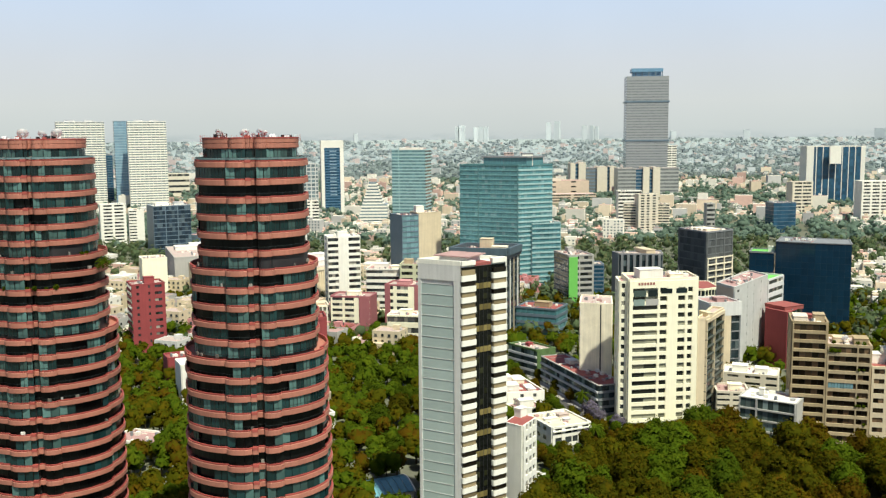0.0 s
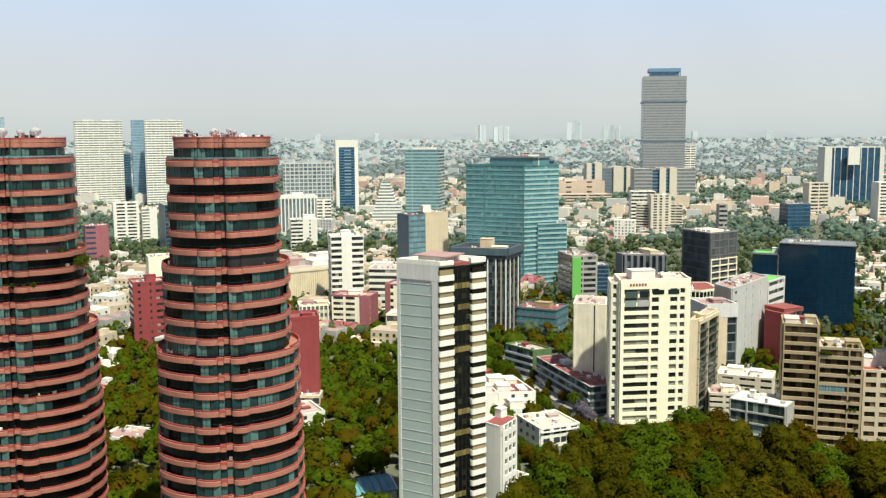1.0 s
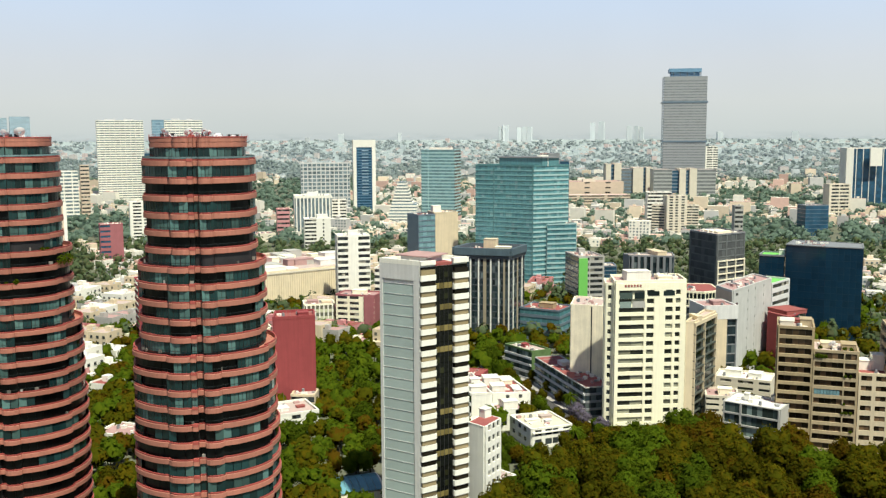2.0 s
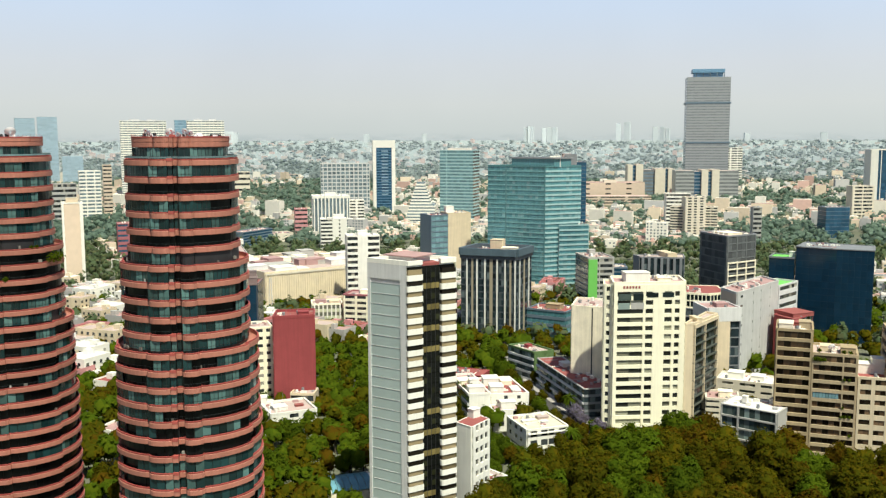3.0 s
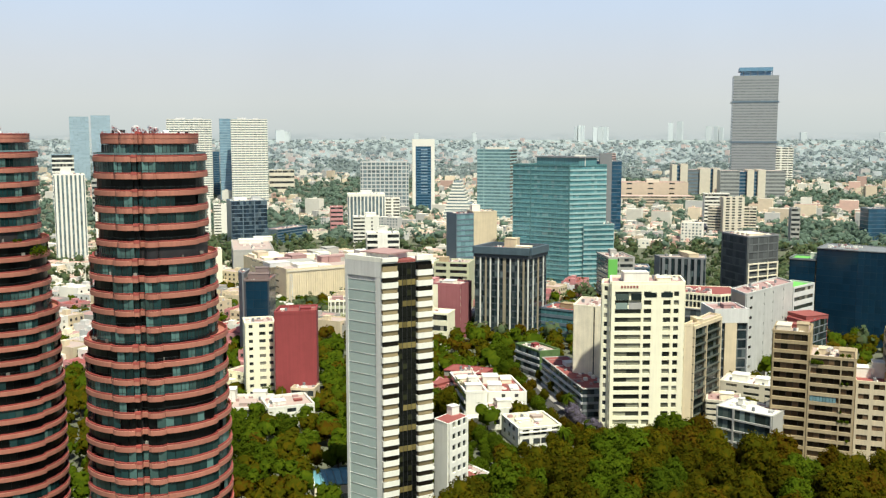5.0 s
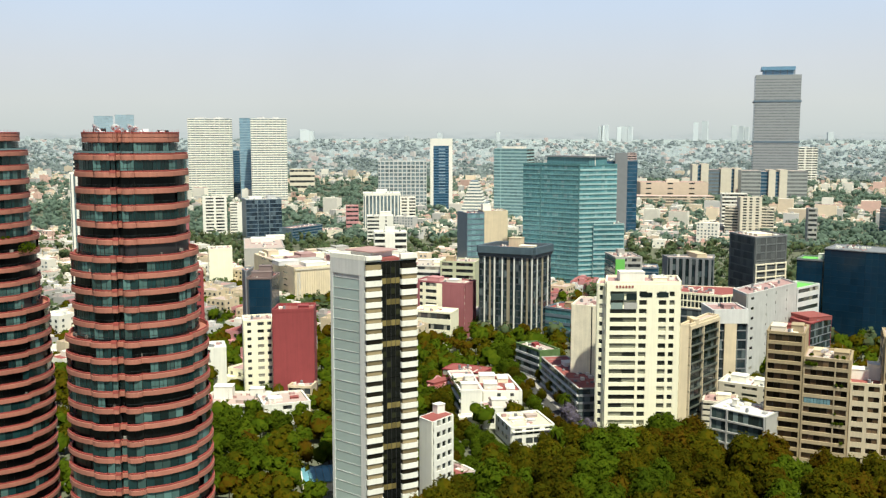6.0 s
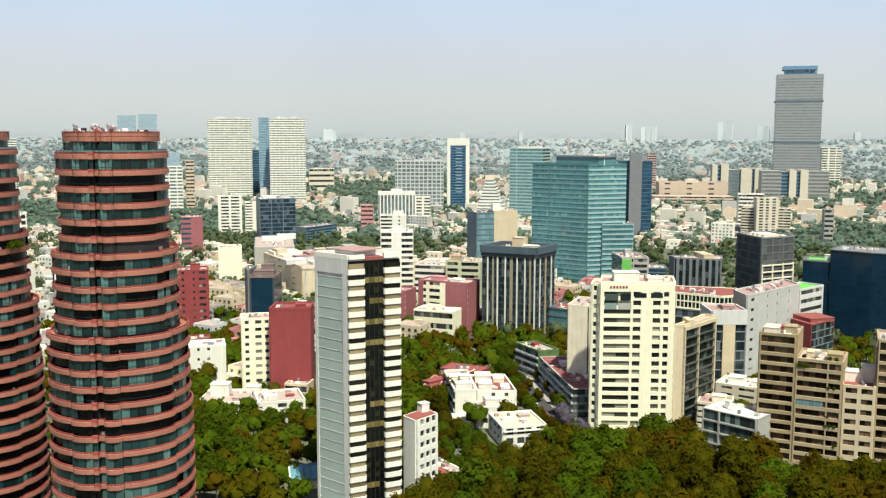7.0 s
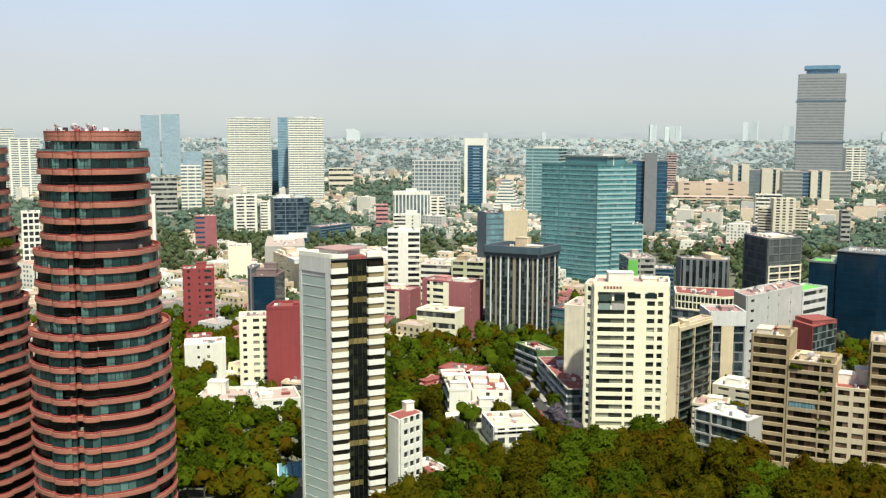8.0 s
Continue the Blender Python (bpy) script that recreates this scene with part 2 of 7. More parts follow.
# ---- mesh tools ----
class Geo:
    """Vertices and faces in world metres, gathered into one mesh."""

    def __init__(self):
        self.v, self.f, self.m = [], [], []

    def add(self, verts, faces, m=0):
        o = len(self.v)
        self.v.extend(verts)
        self.f.extend([tuple(o + i for i in fc) for fc in faces])
        self.m.extend([m] * len(faces))

    def box(self, x0, x1, y0, y1, z0, z1, m=0):
        self.add([(x0, y0, z0), (x1, y0, z0), (x1, y1, z0), (x0, y1, z0), (x0, y0, z1), (x1, y0, z1), (x1, y1, z1), (x0, y1, z1)],
                 [(3, 2, 1, 0), (4, 5, 6, 7), (0, 1, 5, 4), (1, 2, 6, 5), (2, 3, 7, 6), (3, 0, 4, 7)], m)

    def turned(self, cx, cy, a, w, d, z0, z1, m=0):
        c, s = math.cos(a), math.sin(a)
        pts = [(cx + c * x - s * y, cy + s * x + c * y) for x, y in ((-w / 2, -d / 2), (w / 2, -d / 2), (w / 2, d / 2), (-w / 2, d / 2))]
        self.prism(pts, z0, z1, m)

    def prism(self, poly, z0, z1, m=0, top=None):
        n = len(poly)
        t = top or poly
        self.add([(x, y, z0) for x, y in poly] + [(x, y, z1) for x, y in t],
                 [tuple(reversed(range(n))), tuple(range(n, 2 * n))] + [(i, (i + 1) % n, n + (i + 1) % n, n + i) for i in range(n)], m)

    def slab(self, p, q, out0, out1, z0, z1, m=0):
        """A box along the line p to q, from out0 to out1 outside of it."""
        p, q = Vector(p[:2]), Vector(q[:2])
        u = (q - p).normalized()
        n = Vector((u.y, -u.x))
        self.prism([tuple(p + n * out1), tuple(q + n * out1), tuple(q + n * out0), tuple(p + n * out0)], z0, z1, m)

    def tube(self, a, b, r0, r1, n=6, m=0):
        a, b = Vector(a), Vector(b)
        d = (b - a).normalized()
        e = d.orthogonal().normalized()
        g = d.cross(e)
        vs = []
        for c, r in ((a, r0), (b, r1)):
            for i in range(n):
                t = 2 * math.pi * i / n
                vs.append(tuple(c + (e * math.cos(t) + g * math.sin(t)) * r))
        self.add(vs, [(i, (i + 1) % n, n + (i + 1) % n, n + i) for i in range(n)] + [tuple(reversed(range(n))), tuple(range(n, 2 * n))], m)

    def loop_strip(self, radii, profile, m=0):
        """Sweeps a closed profile of (outward shift, z) round a closed ring of (x, y, nx, ny)."""
        k, n = len(profile), len(radii)
        vs = [(x + nx * o, y + ny * o, z) for x, y, nx, ny in radii for o, z in profile]
        fs = []
        for i in range(n):
            j = (i + 1) % n
            for a in range(k):
                b = (a + 1) % k
                fs.append((i * k + a, j * k + a, j * k + b, i * k + b))
        self.add(vs, fs, m)

    def mesh(self, name, mats, origin=(0, 0, 0), smooth=False, normals=None):
        me = bpy.data.meshes.new(name)
        ox, oy, oz = origin
        me.from_pydata([(x - ox, y - oy, z - oz) for x, y, z in self.v], [], self.f)
        for k in mats:
            me.materials.append(k)
        if len(mats) > 1:
            me.polygons.foreach_set("material_index", self.m)
        if smooth:
            me.polygons.foreach_set("use_smooth", [True] * len(self.f))
        me.update()
        if normals:
            me.normals_split_custom_set_from_vertices(normals)
        return me


def mats_of(m):
    return list(m) if isinstance(m, (list, tuple)) else [m]


def part(name, g, material, parent, label="", smooth=False):
    """One mesh object under a thing, or under a part that this function made; g is in world metres."""
    root = parent if parent.parent is None else parent.parent
    ob = new(name, g.mesh(name, mats_of(material), root.location, smooth))
    ob.parent = parent
    return tagged(ob, label) if label else ob


def thing(name, at, label, category, group="", kind=""):
    ob = new(name)
    ob.location = at
    return tagged(ob, label, category, group, kind)


def placed(name, me, parent, x, y, z, a=0.0, label=""):
    """An object on shared mesh data under a thing, at a world place."""
    ob = new(name, me)
    ob.parent = parent
    ob.location = (x - parent.location.x, y - parent.location.y, z - parent.location.z)
    ob.rotation_euler = (0, 0, a)
    return tagged(ob, label) if label else ob


def quad(p, q, depth):
    """Footprint from its front left and front right corner, and its depth behind them."""
    p, q = Vector(p), Vector(q)
    u = (q - p).normalized()
    back = Vector((-u.y, u.x)) * depth
    return [tuple(p), tuple(q), tuple(q + back), tuple(p + back)]


TAKEN = []      # footprints that the smaller houses and trees keep clear of


def facade(b, p, q, z0, z1, n, wall=WHITE, glass=GLASS, sp=0.4, cols=(), bay=2.0, proud=0.35, sp_proud=None, near=True, fins=0, finw=0.4,
           finm=None, finp=0.5, rows=None, top=0.0, mull=0.1, spname="spandrel", pane="window_pane", spm=None):
    """A front of n storeys between the corners p and q: real spandrels, piers and panes, set off from the core.
    cols: closed stretches of the width, as fractions. bay: width of a pane. fins: upright blades."""
    p, q = Vector(p[:2]), Vector(q[:2])
    ln = (q - p).length
    u = (q - p) / ln
    a = math.atan2(u.y, u.x)
    nrm = Vector((u.y, -u.x))
    h = (z1 - top - z0) / n
    spp = proud if sp_proud is None else sp_proud
    gaps, at = [], 0.0
    for c0, c1 in sorted(cols):
        if c0 > at + 0.005:
            gaps.append((at, c0))
        at = max(at, c1)
    if at < 0.995:
        gaps.append((at, 1.0))
    if sp > 0:
        g = Geo()
        g.box(0, ln, -spp, -0.01, 0, h * sp)
        if near:
            me = g.mesh(spname, [spm or wall])
            for i in range(n):
                placed(spname, me, b, p.x, p.y, z0 + i * h, a)
        else:
            g = Geo()
            for i in range(n):
                g.slab(p, q, 0.01, spp, z0 + i * h, z0 + i * h + h * sp)
            part("spandrel", g, spm or wall, b)["kind"] = "stuff"
    if top > 0:
        g = Geo()
        g.slab(p, q, 0.01, proud + 0.03, z1 - top, z1 + 0.02)
        part("fascia", g, wall, b)
    for c0, c1 in cols:
        g = Geo()
        g.slab(p + u * ln * c0, p + u * ln * c1, 0.01, proud + 0.025, z0, z1 + 0.01)
        part("pier", g, wall, b)
    for i in range(fins):
        c = p + u * ln * ((i + 0.5) / fins)
        g = Geo()
        g.slab(c - u * finw / 2, c + u * finw / 2, 0.01, finp, z0, z1 + 0.03)
        part("fin", g, finm or wall, b)
    z_in, z_hi = h * sp + 0.04, h - 0.04
    joined = Geo()
    for g0, g1 in gaps:
        w = (g1 - g0) * ln
        k = max(1, round(w / bay))
        if near and b.get("panes", 0) + k * n <= 300:
            b["panes"] = b.get("panes", 0) + k * n
            pw = w / k
            g = Geo()
            g.box(-pw / 2 + mull / 2, pw / 2 - mull / 2, -0.14, -0.02, z_in, z_hi)
            me = g.mesh(pane, [glass])
            for i in range(n):
                for j in range(k):
                    c = p + u * (g0 * ln + (j + 0.5) * pw)
                    placed(pane, me, b, c.x, c.y, z0 + i * h, a)
        else:
            pw = w / k
            for j in range(k):
                x = g0 * ln + j * pw
                for i in range(n):
                    joined.slab(p + u * (x + mull / 2), p + u * (x + pw - mull / 2), 0.02, 0.14, z0 + i * h + z_in, z0 + i * h + z_hi)
    if joined.v:
        part("glazing", joined, twin(glass), b)["kind"] = "stuff"


def building(name, label, poly, z1, faces, roof=ROOFG, wall=WHITE, core=DARK, z0=0.0, category="building", group="", blocks=(), par=0.9, taken=True):
    """A flat-roofed block: a core, fronts as told, plain walls elsewhere, a roof with its parapet, and blocks on top
    (along, across, width, depth, height, material), along and across as fractions of the first two sides."""
    cx, cy = sum(x for x, y in poly) / len(poly), sum(y for x, y in poly) / len(poly)
    b = thing(name, (cx, cy, z0), label, category, group)
    if taken:
        TAKEN.append(poly)
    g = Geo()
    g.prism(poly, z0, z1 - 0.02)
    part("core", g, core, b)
    for i in range(len(poly)):
        p, q = poly[i], poly[(i + 1) % len(poly)]
        spec = faces.get(i)
        if spec is None or spec == "blank":
            g = Geo()
            g.slab(p, q, 0.01, 0.33, z0, z1)
            part("wall", g, wall, b)
        else:
            facade(b, p, q, z0, z1, **{"wall": wall, **spec})
    g = Geo()
    for i in range(len(poly)):
        g.slab(poly[i], poly[(i + 1) % len(poly)], -0.25, 0.40, z1 + 0.025, z1 + par)
    part("parapet", g, wall, b)
    g = Geo()
    g.prism(poly, z1 + 0.01, z1 + 0.15)
    part("roof", g, roof, b)
    p0, e1, e2 = Vector(poly[0]), Vector(poly[1]) - Vector(poly[0]), Vector(poly[-1]) - Vector(poly[0])
    a = math.atan2(e1.y, e1.x)
    for s, t, w, d, hh, m in blocks:
        c = p0 + e1 * s + e2 * t
        g = Geo()
        g.turned(c.x, c.y, a, w, d, z1 + 0.12, z1 + 0.12 + hh)
        g.turned(c.x, c.y, a, w + 0.3, d + 0.3, z1 + 0.12 + hh, z1 + 0.3 + hh)
        part("roof_block", g, m, b)
    r = random.Random(int(cx * 7 + cy * 3))
    wide, deep = e1.length, e2.length
    if min(wide, deep) > 7 and cy < 1100 and roof is not GREEN:
        g = Geo()
        for _ in range(int(min(26, 4 + wide * deep / 30))):
            c = p0 + e1 * r.uniform(0.1, 0.9) + e2 * r.uniform(0.12, 0.88)
            k = r.random()
            if k < 0.55:
                g.turned(c.x, c.y, a, r.uniform(0.6, 2.2), r.uniform(0.6, 1.6), z1 + 0.14, z1 + r.uniform(0.5, 1.3), r.choice((0, 0, 1, 2)))
            elif k < 0.75:
                g.tube((c.x, c.y, z1 + 0.14), (c.x, c.y, z1 + 1.5), 0.55, 0.55, 8, r.choice((0, 2)))
            elif k < 0.9:
                g.turned(c.x, c.y, a + r.choice((0, 1.5708)), r.uniform(3, min(8, wide * 0.4)), 0.35, z1 + 0.14, z1 + 0.5, r.choice((0, 1)))
            else:
                g.tube((c.x, c.y, z1 + 0.14), (c.x, c.y, z1 + r.uniform(2, 4.5)), 0.05, 0.04, 4, 2)
        part("roof_clutter", g, [PALEW, ROOFP, GREYTW], b)["kind"] = "stuff"
    return b


# ---- ground and distance ----
def ground_level(x, y):
    """The plain, raised towards its rim so the camera sees city to the horizon."""
    return 76.0 * max(0.0, (math.hypot(x, y) - 2900) / 1960) ** 1.4


g = Geo()
N = 120
radii = [60 * i for i in range(1, 8)] + [480 + 160 * i for i in range(28)] + [4895]
vs = [(0, 0, 0)] + [(r * math.cos(2 * math.pi * i / N), r * math.sin(2 * math.pi * i / N), ground_level(r, 0)) for r in radii for i in range(N)]
fs = [(0, 1 + i, 1 + (i + 1) % N) for i in range(N)]
fs += [(1 + k * N + i, 1 + (k + 1) * N + i, 1 + (k + 1) * N + (i + 1) % N, 1 + k * N + (i + 1) % N) for k in range(len(radii) - 1) for i in range(N)]
g.add(vs, fs)
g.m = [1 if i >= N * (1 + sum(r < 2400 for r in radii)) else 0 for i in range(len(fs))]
# outer ring: haze is put into the ground colour as a paler blue-grey
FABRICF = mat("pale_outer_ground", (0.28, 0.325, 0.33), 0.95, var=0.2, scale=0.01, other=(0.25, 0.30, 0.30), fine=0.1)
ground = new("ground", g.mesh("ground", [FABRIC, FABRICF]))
tagged(ground, "flat city ground of dusty earth and grass, outer ring paled for haze", "ground", kind="structure")

# glowing backdrop: sky gradient and horizon haze painted as emission
hz = bpy.data.materials.new("far_haze")
hz.use_nodes = True
hn = hz.node_tree
hn.nodes.clear()
geo_n = hn.nodes.new("ShaderNodeNewGeometry")
sep = hn.nodes.new("ShaderNodeSeparateXYZ")
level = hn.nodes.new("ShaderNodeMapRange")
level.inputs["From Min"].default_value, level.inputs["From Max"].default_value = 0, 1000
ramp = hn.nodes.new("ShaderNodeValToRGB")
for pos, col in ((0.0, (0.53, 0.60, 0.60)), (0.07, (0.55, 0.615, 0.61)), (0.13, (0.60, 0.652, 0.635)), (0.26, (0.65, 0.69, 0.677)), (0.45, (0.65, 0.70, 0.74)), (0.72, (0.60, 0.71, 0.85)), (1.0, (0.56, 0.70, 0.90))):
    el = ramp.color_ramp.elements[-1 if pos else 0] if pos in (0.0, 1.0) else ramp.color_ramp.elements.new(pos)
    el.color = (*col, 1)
cloud = hn.nodes.new("ShaderNodeTexNoise")
cloud.inputs["Scale"].default_value = 0.0009
cloud.inputs["Detail"].default_value = 4
soft_cloud = hn.nodes.new("ShaderNodeMapRange")
soft_cloud.inputs["To Min"].default_value, soft_cloud.inputs["To Max"].default_value = 0.93, 1.07
tint = hn.nodes.new("ShaderNodeMix")
tint.data_type, tint.blend_type = "RGBA", "MULTIPLY"
tint.inputs["Factor"].default_value = 1
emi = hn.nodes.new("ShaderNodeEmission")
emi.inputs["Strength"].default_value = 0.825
ho = hn.nodes.new("ShaderNodeOutputMaterial")
hn.links.new(geo_n.outputs["Position"], sep.inputs[0])
hn.links.new(geo_n.outputs["Position"], cloud.inputs["Vector"])
hn.links.new(sep.outputs["Z"], level.inputs["Value"])
hn.links.new(level.outputs[0], ramp.inputs["Fac"])
hn.links.new(cloud.outputs["Fac"], soft_cloud.inputs["Value"])
# painted last woods and roofs before the horizon, fading upwards into haze
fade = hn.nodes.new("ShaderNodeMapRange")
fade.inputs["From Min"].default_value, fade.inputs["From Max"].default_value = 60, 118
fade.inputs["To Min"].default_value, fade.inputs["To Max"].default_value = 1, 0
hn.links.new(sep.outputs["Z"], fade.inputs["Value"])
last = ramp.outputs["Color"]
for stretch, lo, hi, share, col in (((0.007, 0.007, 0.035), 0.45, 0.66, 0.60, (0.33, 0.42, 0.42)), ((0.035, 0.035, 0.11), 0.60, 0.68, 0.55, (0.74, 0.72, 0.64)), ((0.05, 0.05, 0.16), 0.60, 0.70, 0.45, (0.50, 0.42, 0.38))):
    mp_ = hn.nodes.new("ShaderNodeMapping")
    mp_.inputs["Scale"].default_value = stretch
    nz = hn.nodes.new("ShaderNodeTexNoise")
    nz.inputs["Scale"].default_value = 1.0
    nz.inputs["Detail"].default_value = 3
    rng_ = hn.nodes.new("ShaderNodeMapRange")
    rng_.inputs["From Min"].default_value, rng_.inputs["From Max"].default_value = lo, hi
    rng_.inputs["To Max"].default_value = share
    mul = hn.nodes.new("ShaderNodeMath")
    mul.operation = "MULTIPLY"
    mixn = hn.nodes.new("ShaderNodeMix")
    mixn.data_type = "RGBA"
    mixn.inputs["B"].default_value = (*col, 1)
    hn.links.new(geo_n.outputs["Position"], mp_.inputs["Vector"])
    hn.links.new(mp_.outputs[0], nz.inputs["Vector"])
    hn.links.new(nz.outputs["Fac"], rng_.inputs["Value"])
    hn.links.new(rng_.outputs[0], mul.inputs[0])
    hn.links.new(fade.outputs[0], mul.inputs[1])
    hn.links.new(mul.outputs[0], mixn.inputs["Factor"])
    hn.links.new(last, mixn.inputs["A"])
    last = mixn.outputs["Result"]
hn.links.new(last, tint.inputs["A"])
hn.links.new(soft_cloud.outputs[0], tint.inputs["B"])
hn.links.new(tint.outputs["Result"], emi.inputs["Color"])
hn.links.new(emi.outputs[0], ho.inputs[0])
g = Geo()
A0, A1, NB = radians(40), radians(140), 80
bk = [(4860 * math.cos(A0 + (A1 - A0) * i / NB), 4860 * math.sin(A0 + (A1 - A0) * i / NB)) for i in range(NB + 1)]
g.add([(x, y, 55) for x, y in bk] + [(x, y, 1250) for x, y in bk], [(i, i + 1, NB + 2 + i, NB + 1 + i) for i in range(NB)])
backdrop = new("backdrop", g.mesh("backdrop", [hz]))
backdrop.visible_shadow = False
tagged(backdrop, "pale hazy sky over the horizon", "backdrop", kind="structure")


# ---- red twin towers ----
# near-black colour paints in the shade of open loggias
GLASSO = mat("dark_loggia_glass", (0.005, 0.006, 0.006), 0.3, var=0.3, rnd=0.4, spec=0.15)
STOREY, ZTOP = 3.68, 101.3


def tower_radius(k):
    return 12.95 if k < 6 else 14.7 if k < 11 else 16.5 if k < 16 else 16.9


BREAKS = (-64, -23, -5, -1, 4, 16.5, 60)


def tower_shift(d):
    """How far the outline stands out from its circle, d degrees from the groove: two long bays, two short bays
    that bulge more, a key and a groove between them, and a set-back rear."""
    if d < -64 or d > 60:
        return -1.0
    if -5 <= d <= -1:
        return 0.40
    if -1 < d < 4:
        return -0.75
    for lo, hi, base, belly, power in ((-64, -23, -0.20, 0.30, 6), (-23, -5, 0.15, 0.65, 3), (4, 16.5, 0.15, 0.65, 3), (16.5, 60, -0.20, 0.30, 6)):
        if lo <= d <= hi:
            f = abs(2 * (d - lo) / (hi - lo) - 1)
            return base + belly * (1 - f ** power)
    return 0.0


def red_tower(cx, cy, face, label, seed, dishes, open_floors, half_open):
    rng = random.Random(seed)
    t = thing("round_tower", (cx, cy, 0), label, "tower", "red round towers")
    TAKEN.append([(cx + 18 * math.cos(i * 0.6), cy + 18 * math.sin(i * 0.6)) for i in range(10)])
    steps = sorted({-180 + 5 * i for i in range(23)} | {65 + 5 * i for i in range(23)} | {-62 + 2 * i for i in range(62)} | {b + e for b in BREAKS for e in (-0.15, 0.15)})

    def outline(r, off=0.0):
        pts = []
        for d in steps:
            a = face + radians(d)
            pts.append((cx + (r + tower_shift(d) + off) * math.cos(a), cy + (r + tower_shift(d) + off) * math.sin(a), math.cos(a), math.sin(a)))
        return pts

    bands = {}
    for k in range(28):
        zc, r = ZTOP - STOREY * k, tower_radius(k)
        if r not in bands:
            g = Geo()
            g.loop_strip(outline(r), [(-0.7, -0.72), (0.06, -0.78), (0.14, -0.70), (0.16, 0.26), (0.10, 0.33), (-0.06, 0.33), (-0.06, 0.43), (-0.25, 0.43), (-0.25, -0.3), (-0.7, -0.3)])
            g.loop_strip(outline(r), [(-0.25, 0.435), (0.03, 0.435), (0.05, 0.66), (-0.25, 0.66)], 1)
            g.prism([(x, y) for x, y, _, _ in outline(r, -0.5)], -0.5, -0.35)
            bands[r] = g.mesh("band", [RED_BAND, RED_DEEP], (cx, cy, 0))
        placed("band", bands[r], t, cx, cy, zc)
    g = Geo()
    g.loop_strip(outline(11.1), [(-0.5, 104.3), (0.05, 104.3), (0.12, 104.45), (0.12, 105.3), (0.04, 105.35), (0.04, 105.45), (0.14, 105.5), (0.14, 106.35), (-0.4, 106.35), (-0.4, 105.2)])
    g.loop_strip(outline(11.1), [(-0.42, 106.355), (0.20, 106.355), (0.20, 106.62), (-0.42, 106.62)], 1)
    part("parapet", g, [RED_BAND, RED_DEEP], t)
    g = Geo()
    g.prism([(x, y) for x, y, _, _ in outline(11.1, -0.35)], 105.6, 105.8)
    part("roof", g, ROOFP, t)
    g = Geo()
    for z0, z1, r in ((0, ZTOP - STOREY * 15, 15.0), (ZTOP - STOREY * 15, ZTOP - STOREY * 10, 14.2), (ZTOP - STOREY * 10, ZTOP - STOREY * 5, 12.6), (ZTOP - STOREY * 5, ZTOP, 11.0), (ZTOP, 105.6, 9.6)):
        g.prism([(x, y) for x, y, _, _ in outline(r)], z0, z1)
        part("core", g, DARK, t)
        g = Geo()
    g = Geo()
    g.box(-0.86, 0.86, -0.05, 0.05, 0.03, 2.22)
    g.box(-0.93, -0.86, -0.10, 0.07, 0.0, 2.24, 1)
    g.box(-0.035, 0.035, -0.10, 0.07, 0.0, 2.24, 1)
    g.box(-0.86, 0.86, -0.09, 0.06, 0.45, 0.52, 1)
    pane_me = g.mesh("window_pane", [GLASS_RED, ALU])
    # open loggia: a closed pane painted near-black in place of deep shade
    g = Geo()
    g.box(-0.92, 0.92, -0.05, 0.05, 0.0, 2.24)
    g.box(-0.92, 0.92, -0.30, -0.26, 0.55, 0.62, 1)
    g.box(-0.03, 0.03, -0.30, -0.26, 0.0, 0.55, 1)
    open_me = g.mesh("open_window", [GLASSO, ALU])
    g = Geo()
    g.box(-0.58, 0.58, -0.20, 0.6, -0.74, 0.22)
    g.box(-0.58, 0.58, -0.26, 0.6, 0.225, 0.80, 1)
    key_me = g.mesh("groove_block", [RED_BAND, RED_KEY])
    rest, count = Geo(), 0
    for k in range(0, 27):
        r = min(tower_radius(k), tower_radius(k - 1)) if k else 11.1
        z = ZTOP - STOREY * k + 0.67
        step = math.degrees(1.86 / r)
        shut, run, is_shut = 0.97, 0, True
        if k in open_floors:
            shut = 0.05
        elif k in half_open:
            shut = 0.5
        elif k > 7:
            shut = rng.choice((0.92, 0.72, 0.6, 0.6, 0.45)) if k > 10 else 0.85
        for lo, hi in zip((-180,) + BREAKS, BREAKS + (180,)):
            n = max(1, round((hi - lo) / step))
            for j in range(n):
                d = lo + (j + 0.5) * (hi - lo) / n
                if run <= 0:
                    is_shut, run = rng.random() < (shut if lo != -1 else shut * 0.6), rng.randint(2, 5)
                run -= 1
                a = face + radians(d)
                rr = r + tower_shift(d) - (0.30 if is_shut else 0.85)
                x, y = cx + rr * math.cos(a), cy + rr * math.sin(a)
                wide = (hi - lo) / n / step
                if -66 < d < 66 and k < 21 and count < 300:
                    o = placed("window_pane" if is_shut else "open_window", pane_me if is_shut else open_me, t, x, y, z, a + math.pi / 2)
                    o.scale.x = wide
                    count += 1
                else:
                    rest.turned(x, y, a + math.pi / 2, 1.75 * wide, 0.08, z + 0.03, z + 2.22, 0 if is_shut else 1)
        a = face - radians(3)
        rr = tower_radius(k) + 0.40
        placed("groove_block", key_me, t, cx + rr * math.cos(a), cy + rr * math.sin(a), ZTOP - STOREY * k, a + math.pi / 2)
        # glass rail on the terraces
        if k == 0:
            g = Geo()
            g.loop_strip(outline(tower_radius(k), -0.1), [(0.0, z + 0.12), (0.03, z + 0.12), (0.03, z + 0.5), (0.0, z + 0.5)])
            part("rail", g, RAIL, t)
    part("far_side_glazing", rest, [twin(GLASS_RED), GLASSO], t)["kind"] = "stuff"
